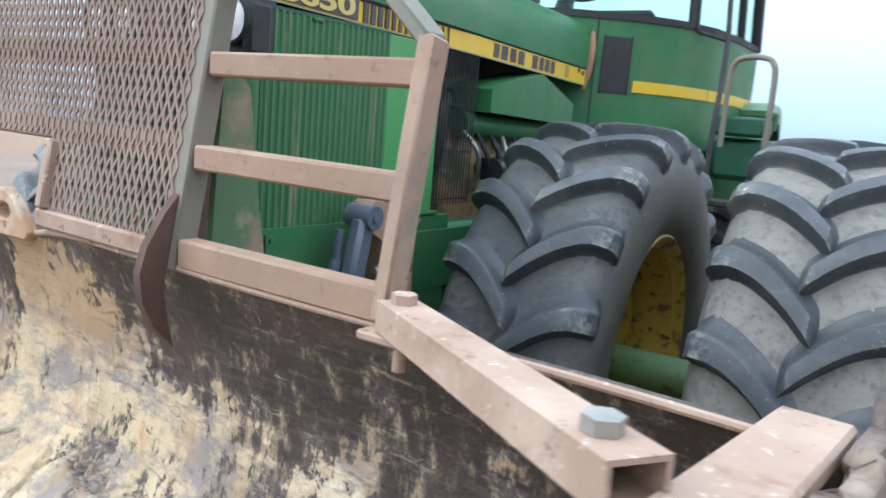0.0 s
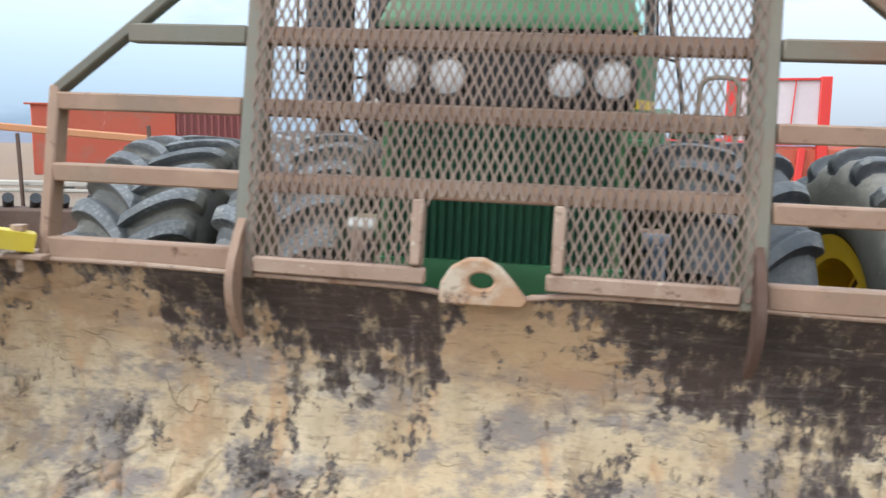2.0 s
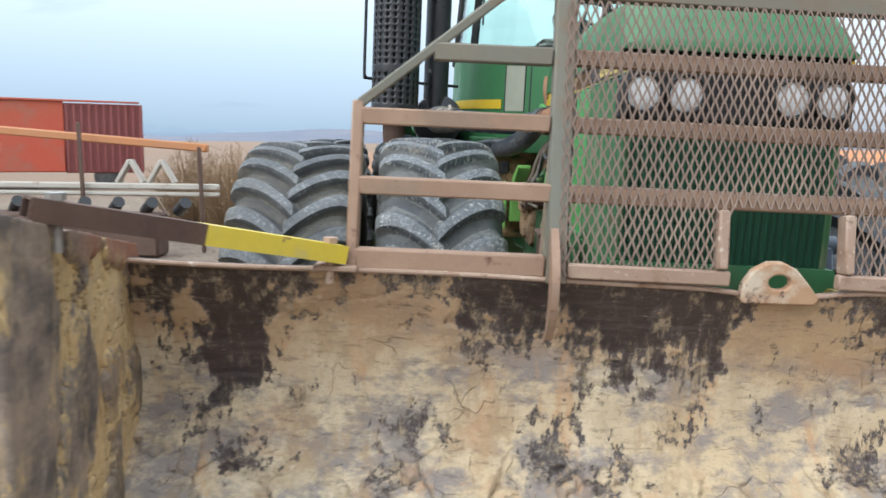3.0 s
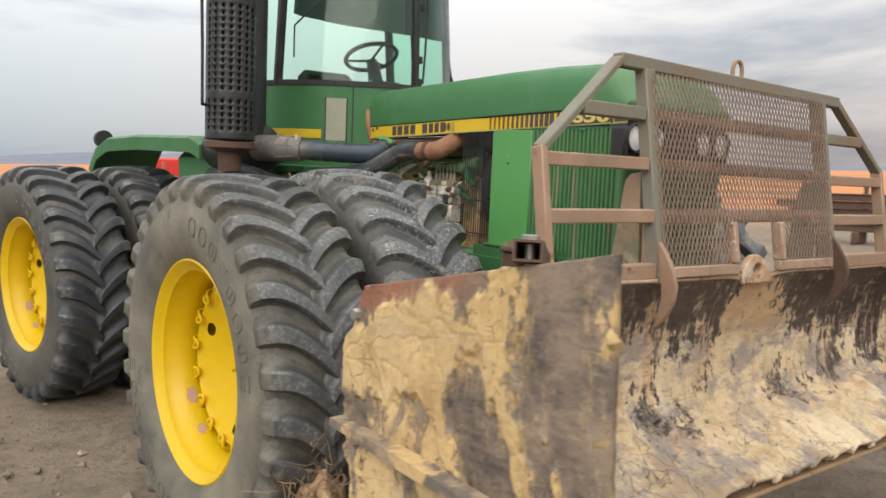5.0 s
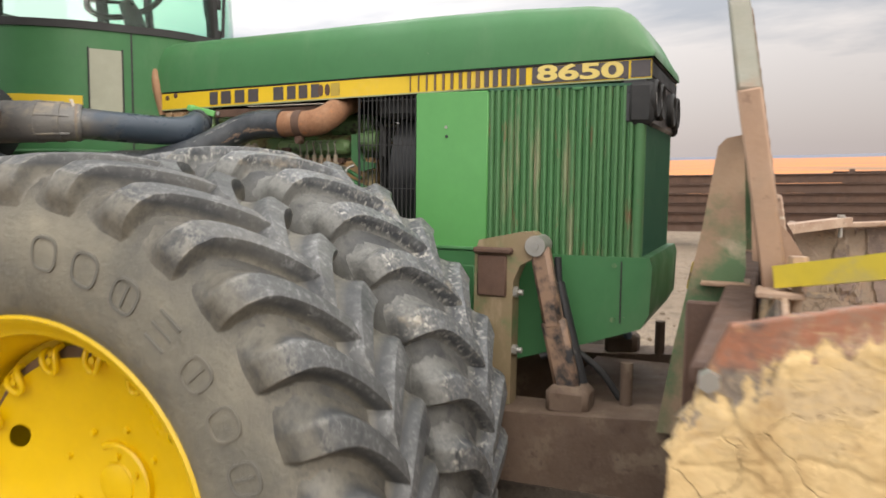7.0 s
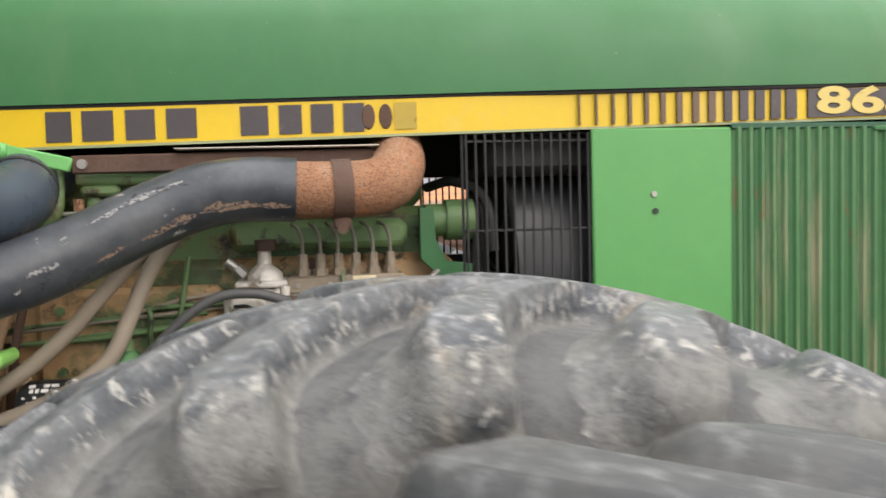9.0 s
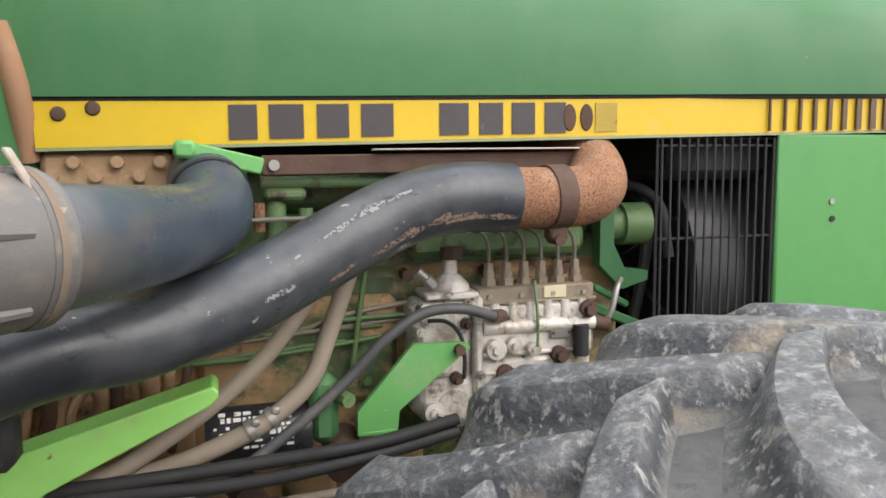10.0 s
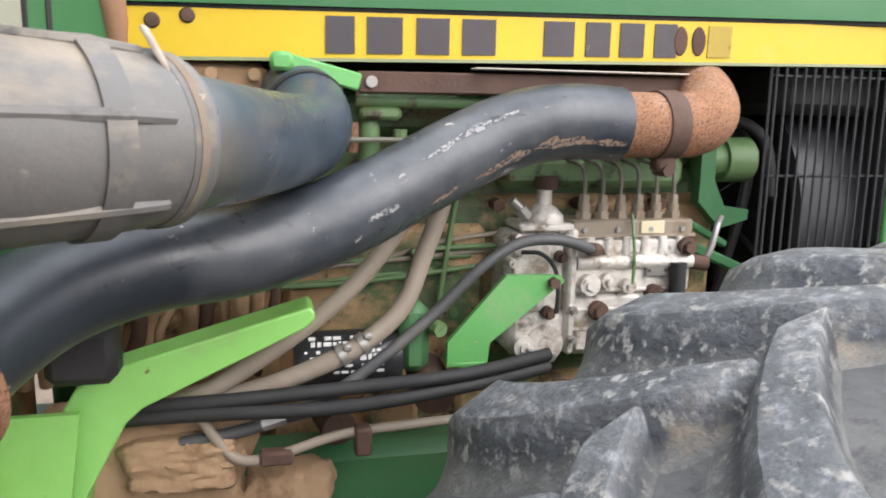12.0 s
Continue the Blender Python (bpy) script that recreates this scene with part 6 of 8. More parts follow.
rod(b, (-0.30, 1.84, 1.80), (-0.30, 1.84, 1.885), 0.018, 12)
rod(b, (-0.31, 1.79, 1.84), (-0.31, 1.79, 1.868), 0.012, 8)
part("sender", b, OILY_GREEN, engine)
b = bmesh.new()
rod(b, (-0.31, 1.868, 1.83), (-0.31, 1.868, 1.878), 0.010, 8)
part("sender", b, RUST, engine)
b = bmesh.new()
rod(b, (-0.33, 1.930, 1.850), (-0.33, 1.60, 1.853), 0.0042, 8)
part("throttle_rod", b, STEEL_GREY, engine)
b = bmesh.new()
bar(b, (-0.375, 1.978, 1.966), (-0.360, 1.862, 1.939), 0.010, 0.027, 0.003)
box(b, (-0.372, 1.980, 1.966), (0.034, 0.034, 0.028), 0.006)
part("stay_bracket", b, GREEN_BRIGHT, engine, "bright green stay bracket")
b = bmesh.new()
bar(b, (-0.350, 1.865, 1.940), (-0.338, 1.300, 1.946), 0.012, 0.034, 0.003)
part("heat_baffle", b, RUST_DARK, engine, "brown steel baffle strip")
b = bmesh.new()
bar(b, (-0.352, 1.68, 1.966), (-0.345, 1.30, 1.968), 0.030, 0.003, 0.001)
part("baffle_lip", b, WHITE_STEEL, engine, "pale edge of the baffle")
b = bmesh.new()
rod(b, (-0.345, 1.844, 1.941), (-0.362, 1.844, 1.941), 0.009, 12)
part("bolt", b, BRIGHT, engine)

# black screen, added only to shut out the slit of sky below the bonnet
b = bmesh.new()
box(b, (0.06, 1.60, 1.975), (0.02, 1.15, 0.11), 0.004)
part("hood_baffle", b, BLACK_MATT, tractor, "black screen added under the bonnet to shut out a slit of sky")

# injection pump
b = bmesh.new()
box(b, (-0.290, 1.370, 1.632), (0.090, 0.234, 0.105), 0.008)
box(b, (-0.290, 1.372, 1.530), (0.096, 0.225, 0.115), 0.012)
rod(b, (-0.333, 1.256, 1.640), (-0.333, 1.480, 1.642), 0.014, 14)
for k in range(6):
    rod(b, (-0.330, 1.455 - 0.035 * k, 1.646), (-0.330, 1.455 - 0.035 * k, 1.687), 0.0120, 12, 0.0095)
for z in (1.590, 1.555, 1.520):
    bar(b, (-0.337, 1.262, z), (-0.337, 1.482, z + 0.002), 0.006, 0.007, 0.002)
pump = part("injection_pump", b, ALU, tractor, "oily aluminium fuel injection pump with six lines")
b = bmesh.new()
box(b, (-0.287, 1.552, 1.620), (0.096, 0.112, 0.150), 0.014)
box(b, (-0.290, 1.548, 1.520), (0.100, 0.125, 0.090), 0.022)
part("governor_housing", b, ALU, pump)
b = bmesh.new()
box(b, (-0.300, 1.489, 1.590), (0.092, 0.016, 0.225), 0.005)
part("flange", b, ALU, pump)
b = bmesh.new()
box(b, (-0.332, 1.562, 1.640), (0.012, 0.070, 0.080), 0.005)
part("governor_cover", b, ALU, pump)
b = bmesh.new()
rod(b, (-0.27, 1.535, 1.500), (-0.345, 1.535, 1.500), 0.040, 24, 0.034)
part("round_cover", b, ALU, pump)
b = bmesh.new()
box(b, (-0.290, 1.535, 1.704), (0.090, 0.100, 0.014), 0.004)
lathe(b, [(0.036, 0.0), (0.034, 0.012), (0.022, 0.024), (0.014, 0.030), (0.013, 0.058), (0.0, 0.060)], 20, Matrix.Translation((-0.298, 1.530, 1.711)))
part("breather", b, ALU, pump)
b = bmesh.new()
rod(b, (-0.298, 1.527, 1.768), (-0.298, 1.527, 1.790), 0.021, 12)
part("breather_cap", b, RUST_DARK, pump)
b = bmesh.new()
rod(b, (-0.318, 1.568, 1.722), (-0.322, 1.583, 1.738), 0.012, 6)
rod(b, (-0.322, 1.583, 1.738), (-0.325, 1.600, 1.752), 0.009, 10)
part("banjo_bolt", b, BRIGHT, pump)
for y, z, r in ((1.457, 1.604, 0.019), (1.422, 1.610, 0.015), (1.383, 1.600, 0.013), (1.575, 1.498, 0.019), (1.556, 1.578, 0.013), (1.600, 1.612, 0.008), (1.600, 1.646, 0.008), (1.600, 1.580, 0.008), (1.592, 1.690, 0.007), (1.505, 1.690, 0.007)):
    b = bmesh.new()
    rod(b, (-0.325, y, z), (-0.352, y, z), r, 18)
    rod(b, (-0.352, y, z), (-0.358, y, z), r * 0.50, 6)
    part("pump_plug", b, ALU, pump)
for y, z, r in ((1.438, 1.556, 0.014), (1.513, 1.655, 0.008), (1.330, 1.584, 0.013), (1.272, 1.668, 0.013), (1.487, 1.508, 0.006), (1.487, 1.560, 0.006), (1.487, 1.675, 0.006), (1.532, 1.556, 0.009), (1.548, 1.472, 0.009)):
    b = bmesh.new()
    rod(b, (-0.330, y, z), (-0.351, y, z), r * 1.25, 14)
    rod(b, (-0.349, y, z), (-0.362, y, z), r * 0.85, 6)
    part("pump_bolt", b, RUST_DARK if r > 0.0075 else BRIGHT, pump)
b = bmesh.new()
bar(b, (-0.360, 1.575, 1.498), (-0.362, 1.530, 1.482), 0.016, 0.006, 0.002)
rod(b, (-0.355, 1.530, 1.482), (-0.368, 1.530, 1.482), 0.008, 8)
part("governor_lever", b, BRIGHT, pump)
b = bmesh.new()
rod(b, (-0.33, 1.262, 1.640), (-0.34, 1.226, 1.634), 0.014, 10)
part("end_nut", b, RUST_DARK, pump)
b = bmesh.new()
box(b, (-0.290, 1.3695, 1.7005), (0.080, 0.233, 0.030), 0.004)
box(b, (-0.292, 1.3695, 1.687), (0.088, 0.238, 0.005), 0.001)
cover = part("pump_cover", b, COVER_TAN, pump, "dusty tan pump cover")
for k in range(4):
    b = bmesh.new()
    rod(b, (-0.328, 1.276 + 0.063 * k, 1.699), (-0.3345, 1.276 + 0.063 * k, 1.699), 0.005, 6)
    part("bolt", b, BRIGHT, cover)
b = bmesh.new()
box(b, (-0.3315, 1.335, 1.7025), (0.003, 0.046, 0.023), 0.001)
part("data_plate", b, DECAL_TRIM, pump, "pale data plate")
b = bmesh.new()
box(b, (-0.341, 1.327, 1.626), (0.006, 0.042, 0.021), 0.001)
plate_ob = part("data_plate", b, BRIGHT, pump)
for dy in (-0.016, 0.016):
    b = bmesh.new()
    rod(b, (-0.343, 1.327 + dy, 1.626), (-0.346, 1.327 + dy, 1.626), 0.003, 6)
    part("rivet", b, RUST_DARK, plate_ob)
for k in range(6):
    y = 1.455 - 0.035 * k
    b = bmesh.new()
    rod(b, (-0.30, y, 1.714), (-0.30, y, 1.728), 0.0145, 6)
    rod(b, (-0.30, y, 1.728), (-0.30, y, 1.742), 0.0105, 12)
    rod(b, (-0.30, y, 1.742), (-0.30, y, 1.758), 0.0095, 6)
    dv = part("delivery_valve", b, COVER_TAN, pump)
    b = bmesh.new()
    tube(b, [(-0.30, y, 1.752), (-0.300, y + 0.001, 1.785), (-0.295, y + 0.009, 1.810), (-0.24, y + 0.028, 1.822)], 0.0036, 8)
    part("fuel_line", b, STEEL_GREY, dv)
b = bmesh.new()
rod(b, (-0.352, 1.290, 1.582), (-0.352, 1.290, 1.640), 0.0145, 14)
part("rubber_cap", b, BLACK_MATT, pump)
b = bmesh.new()
tube(b, [(-0.335, 1.378, 1.725), (-0.350, 1.377, 1.66), (-0.352, 1.378, 1.60)], 0.0032, 6)
part("bleed_line", b, OILY_GREEN, pump)
b = bmesh.new()
tube(b, [(-0.345, 1.585, 1.665), (-0.360, 1.555, 1.664), (-0.366, 1.532, 1.640), (-0.366, 1.524, 1.600), (-0.362, 1.524, 1.560)], 0.0038, 8)
part("sensor_wire", b, BLACK_MATT, pump, "thin black wire")

b = bmesh.new()
plate(b, [(1.620, 1.632), (1.524, 1.629), (1.516, 1.618), (1.533, 1.606), (1.646, 1.517), (1.650, 1.475), (1.719, 1.479), (1.719, 1.521)], 0.012, yz_plane(-0.37))
box(b, (-0.352, 1.684, 1.482), (0.05, 0.066, 0.010), 0.003)
bracket = part("pump_bracket", b, GREEN_BRIGHT, tractor, "chipped bright green pump bracket")
b = bmesh.new()
rod(b, (-0.372, 1.538, 1.618), (-0.390, 1.538, 1.618), 0.010, 6)
part("bracket_bolt", b, RUST_DARK, bracket)
# oil filter with worn white print
b = bmesh.new()
FY, FZ, FR = 1.885, 1.500, 0.046
tube(b, [(-0.360, 1.798, FZ), (-0.360, 1.806, FZ), (-0.360, 1.955, FZ), (-0.360, 1.968, FZ)], [0.042, FR, FR, 0.038], 28, 0)
filt = part("oil_filter", b, BLACK, tractor, "black oil filter with worn white print")
rows_of_print, pick = [], random.Random(5)
for a, h in ((60, 0.0065), (46, 0.0075), (30, 0.0045), (17, 0.0085), (2, 0.004), (-11, 0.0035)):
    y = 1.954 - pick.uniform(0, 0.012)
    while y > 1.832:
        w = pick.uniform(0.004, 0.013)
        rows_of_print.append((y - w / 2, a, w, h * pick.uniform(0.8, 1.1)))
        y -= w + (pick.uniform(0.0025, 0.004) if pick.random() < 0.75 else 0.014)
for y, a, w, h in rows_of_print:
    b = bmesh.new()
    q = radians(a)
    box(b, (-0.360 - (FR + 0.0006) * math.cos(q), y, FZ + (FR + 0.0006) * math.sin(q)), (0.002, w, h), 0.0, Matrix.Rotation(q, 4, "Y"))
    part("print_bar", b, PRINT_WHITE, filt)
b = bmesh.new()
box(b, (-0.365, 1.777, 1.535), (0.06, 0.050, 0.118), 0.015)
filter_head = part("filter_head", b, GREEN_OLD, filt, "faded green filter head")
b = bmesh.new()
rod(b, (-0.375, 1.752, 1.555), (-0.408, 1.738, 1.553), 0.013, 8)
part("fitting", b, OILY_GREEN, filter_head)
b = bmesh.new()
rod(b, (-0.365, 1.778, 1.59), (-0.365, 1.778, 1.615), 0.010, 8)
part("fitting", b, OILY_GREEN, filter_head)


def hose(name, pts, r, mat, label, parent=tractor):
    b = bmesh.new()
    tube(b, pts, r, 12)
    return part(name, b, mat, parent, label)


hose("heater_hose", [(-0.30, 1.715, 1.80), (-0.37, 1.785, 1.735), (-0.40, 1.864, 1.643), (-0.405, 1.943, 1.574), (-0.42, 2.040, 1.513), (-0.43, 2.124, 1.472), (-0.40, 2.25, 1.44)], 0.0145, HOSE_TAN, "dusty tan heater hose")
hb = hose("heater_hose", [(-0.28, 1.70, 1.80), (-0.36, 1.730, 1.748), (-0.38, 1.762, 1.672), (-0.395, 1.799, 1.590), (-0.405, 1.862, 1.537), (-0.410, 1.936, 1.503), (-0.41, 2.040, 1.470), (-0.41, 2.14, 1.456)], 0.0155, HOSE_TAN, "dusty tan heater hose with clamps")
for p, q in (((-0.4045, 1.858, 1.540), (-0.4058, 1.868, 1.534)), ((-0.4078, 1.890, 1.524), (-0.4088, 1.901, 1.518))):
    b = bmesh.new()
    tube(b, [p, q], 0.0182, 14, 0)
    box(b, Vector(p) + Vector((-0.014, 0, 0.012)), (0.012, 0.014, 0.012), 0.003)
    part("hose_clip", b, BRIGHT, hb, "bright worm-drive clip")
fh = hose("fuel_hose", [(-0.352, 1.462, 1.670), (-0.395, 1.485, 1.678), (-0.40, 1.539, 1.694), (-0.40, 1.608, 1.690), (-0.40, 1.673, 1.650), (-0.40, 1.737, 1.588), (-0.412, 1.810, 1.532), (-0.425, 1.900, 1.472), (-0.42, 1.98, 1.43)], 0.0095, HOSE, "black fuel hose")
b = bmesh.new()
rod(b, (-0.345, 1.445, 1.666), (-0.392, 1.480, 1.676), 0.0115, 8)
part("hose_nut", b, RUST_DARK, fh)
hose("hydraulic_hose", [(-0.40, 1.55, 1.500), (-0.45, 1.711, 1.491), (-0.46, 1.905, 1.484), (-0.46, 2.110, 1.476), (-0.44, 2.27, 1.47)], 0.011, BLACK_MATT, "black hydraulic hose")
hose("hydraulic_hose", [(-0.40, 1.55, 1.478), (-0.45, 1.710, 1.471), (-0.465, 1.905, 1.457), (-0.465, 2.110, 1.461), (-0.44, 2.27, 1.45)], 0.011, BLACK_MATT, "black hydraulic hose")
h3 = hose("hydraulic_hose", [(-0.43, 1.90, 1.448), (-0.44, 1.989, 1.437), (-0.44, 2.056, 1.419), (-0.44, 2.137, 1.408)], 0.010, HOSE, "short black hydraulic hose with steel end")
b = bmesh.new()
rod(b, (-0.440, 1.985, 1.438), (-0.4405, 2.02, 1.429), 0.012, 8)
part("hose_end", b, BRIGHT, h3)
hose("steel_line", [(-0.44, 2.15, 1.452), (-0.45, 2.110, 1.450), (-0.45, 2.088, 1.417), (-0.45, 2.057, 1.381), (-0.45, 2.007, 1.379), (-0.44, 1.906, 1.402), (-0.43, 1.80, 1.406), (-0.42, 1.60, 1.41)], 0.008, HOSE_TAN, "tan steel brake line")
for c, s in (((-0.45, 2.00, 1.380), (0.026, 0.05, 0.022)), ((-0.44, 1.868, 1.392), (0.030, 0.026, 0.046))):
    b = bmesh.new()
    box(b, c, s, 0.004)
    part("line_clip", b, RUST_DARK, tractor, "rusty line clip")
for k, (z, y0, y1) in enumerate(((1.640, 1.56, 2.05), (1.600, 1.72, 2.15), (1.665, 1.60, 1.80), (1.625, 1.65, 2.2))):
    hose("steel_line", [(-0.258, y0, z + 0.02), (-0.262, (y0 + y1) / 2, z + 0.004 * k), (-0.258, y1, z - 0.02)], 0.0045, OILY_GREEN if k % 2 else HOSE_TAN, "thin oily steel line on the block", engine)
hose("steel_line", [(-0.265, 1.68, 1.76), (-0.270, 1.695, 1.67), (-0.268, 1.705, 1.60), (-0.268, 1.71, 1.56)], 0.0055, OILY_GREEN, "green steel line on the block", engine)
hose("steel_line", [(-0.268, 1.53, 1.665), (-0.270, 1.74, 1.660), (-0.275, 1.755, 1.64), (-0.275, 1.76, 1.54)], 0.005, OILY_GREEN, "green steel line on the block", engine)
hose("steel_line", [(-0.268, 1.54, 1.64), (-0.270, 1.85, 1.605), (-0.275, 2.06, 1.60)], 0.0045, OILY_GREEN, "green steel line on the block", engine)
rng = random.Random(5)
for k in range(15):
    y = 1.99 + 0.026 * k
    d = rng.uniform(-0.012, 0.012)
    hose("pipe", [(-0.27, y, 1.68 - 0.01 * (k % 3)), (-0.31 - 0.012 * (k % 3), y + d, 1.61), (-0.30, y + 0.02 - d, 1.54 + 0.01 * (k % 2)), (-0.27, y + 0.035 + d, 1.45)], 0.008 + 0.003 * (k % 3), TAN_DIRT if k % 4 else RUST_DARK, "dirt-caked pipe", engine)
def caked(center, size, seed):
    """A casting under a lumpy crust of dirt."""
    b = bmesh.new()
    bmesh.ops.create_cube(b, size=2.0)
    bmesh.ops.subdivide_edges(b, edges=b.edges[:], cuts=15, use_grid_fill=True)
    for v in b.verts:
        d = v.co.copy()
        d *= 1.0 / (sum(abs(c) ** 5 for c in d) ** 0.2)
        k = 1 + 0.16 * fbm(d.x * 1.7, d.y * 1.7, d.z * 1.7 + seed, 5) + 0.05 * fbm(d.x * 6, d.y * 6, d.z * 6 + seed, 3)
        v.co = Vector(center) + Vector((d.x * size[0], d.y * size[1], d.z * size[2])) * 0.5 * k
    return b


part("transmission_casting", caked((-0.33, 2.20, 1.30), (0.20, 0.32, 0.27), 1.0), TAN_DIRT, engine, "dirt-caked casting below the engine")
part("mud_cake", caked((-0.40, 2.14, 1.375), (0.12, 0.16, 0.08), 4.0), TAN_DIRT, engine, "cake of dried mud")
part("casting", caked((-0.36, 1.98, 1.24), (0.12, 0.14, 0.19), 7.0), TAN_DIRT, engine)
for p, q, r in (((-0.30, 1.74, 1.45), (-0.38, 1.74, 1.43), 0.035), ((-0.30, 1.92, 1.40), (-0.40, 1.90, 1.395), 0.028)):
    b = bmesh.new()
    rod(b, p, q, r, 16)
    part("boss", b, RUST_DARK, engine)
# what carries the cab behind the engine
b = bmesh.new()
box(b, (-0.46, 2.62, 1.42), (0.62, 0.44, 0.58), 0.03)
part("cab_support", b, OILY, tractor, "dirt-stained casting under the cab")
# arm beside the engine
b = bmesh.new()
plate(b, [(1.950, 1.622), (1.943, 1.614), (1.943, 1.603), (1.955, 1.592), (2.178, 1.488), (2.200, 1.468), (2.255, 1.367), (2.275, 1.25), (2.36, 1.25), (2.345, 1.38), (2.262, 1.520), (2.225, 1.543)], 0.075, yz_plane(-0.462))
step = part("step_bracket", b, STEP_GREEN, tractor, "bright green step bracket", sharp=25)
bev = step.modifiers.new("worn_edge", "BEVEL")
bev.width, bev.segments, bev.limit_method = 0.008, 3, "ANGLE"
b = bmesh.new()
plate(b, [(2.25, 1.50), (2.40, 1.50), (2.60, 1.44), (2.62, 1.20), (2.29, 1.20)], 0.012, yz_plane(-0.53))
part("step_gusset", b, STEP_GREEN, tractor, "bright green gusset plate")
b = bmesh.new()
box(b, (-0.555, 2.235, 1.590), (0.06, 0.085, 0.075), 0.012)
part("valve_block", b, BLACK_MATT, tractor, "black valve block")
# belts and pulley ahead of the engine
b = bmesh.new()
rod(b, (-0.245, 1.100, 1.818), (-0.245, 1.158, 1.818), 0.043, 28)
rod(b, (-0.245, 1.158, 1.818), (-0.245, 1.20, 1.818), 0.034, 22)
pulley = part("alternator_pulley", b, OILY_GREEN, tractor, "green alternator pulley")
b = bmesh.new()
plate(b, [(1.215, 1.845), (1.186, 1.845), (1.184, 1.78), (1.160, 1.732), (1.108, 1.725), (1.108, 1.706), (1.165, 1.690), (1.215, 1.740)], 0.03, yz_plane(-0.265))
part("alternator_bracket", b, GREEN, pulley)
for k in range(3):
    b = bmesh.new()
    x = -0.20 + 0.014 * k
    tube(b, [(x, 1.095 - 0.012 * k, 1.875), (x - 0.045, 1.093 - 0.012 * k, 1.83), (x - 0.03, 1.095 - 0.012 * k, 1.70), (x + 0.05, 1.10 - 0.012 * k, 1.48), (x + 0.18, 1.10 - 0.012 * k, 1.35)], 0.009, 8)
    part("belt", b, BLACK_MATT, pulley)
hose("coolant_hose", [(-0.12, 1.18, 1.89), (-0.20, 1.13, 1.90), (-0.26, 1.075, 1.86), (-0.28, 1.06, 1.75)], 0.011, BLACK_MATT, "thin black coolant hose")
hose("drain_line", [(-0.33, 1.232, 1.63), (-0.335, 1.218, 1.66), (-0.33, 1.205, 1.70), (-0.31, 1.185, 1.715)], 0.006, BRIGHT, "bent steel line")
b = bmesh.new()
bar(b, (-0.29, 1.235, 1.66), (-0.29, 1.13, 1.615), 0.03, 0.02, 0.004)
bar(b, (-0.29, 1.235, 1.70), (-0.29, 1.16, 1.66), 0.02, 0.014, 0.004)
part("tension_arm", b, GREEN, tractor, "green belt tension arm")
# the other side of the engine
b = bmesh.new()
plate(b, [(1.20, 1.78), (1.95, 1.76), (1.95, 1.86), (1.62, 1.965), (1.30, 1.905), (1.20, 1.87)], 0.20, yz_plane(0.29))
part("engine_cover", b, GREEN, tractor, "green metal cover beside the engine", sharp=25)
b = bmesh.new()
tube(b, [(0.27, 1.15, 1.73), (0.28, 1.5, 1.72), (0.28, 2.0, 1.72)], 0.05, 16, 3)
part("coolant_pipe", b, GREEN, tractor, "green coolant pipe")
for k in range(6):
    hose("wiring_loom", [(0.30, 1.15 + 0.10 * k, 1.70), (0.36, 1.18 + 0.08 * k, 1.62 - 0.02 * (k % 2)), (0.33, 1.24 + 0.09 * k, 1.50)], 0.010, BRIGHT if k % 3 == 0 else BLACK_MATT, "cables beside the engine")
for dx in (0, 0.05):
    b = bmesh.new()
    rod(b, (0.33 + dx, 1.28, 1.55), (0.33 + dx, 1.42, 1.56), 0.045, 18)
    part("filter_can", b, BLACK, tractor, "black filter can")

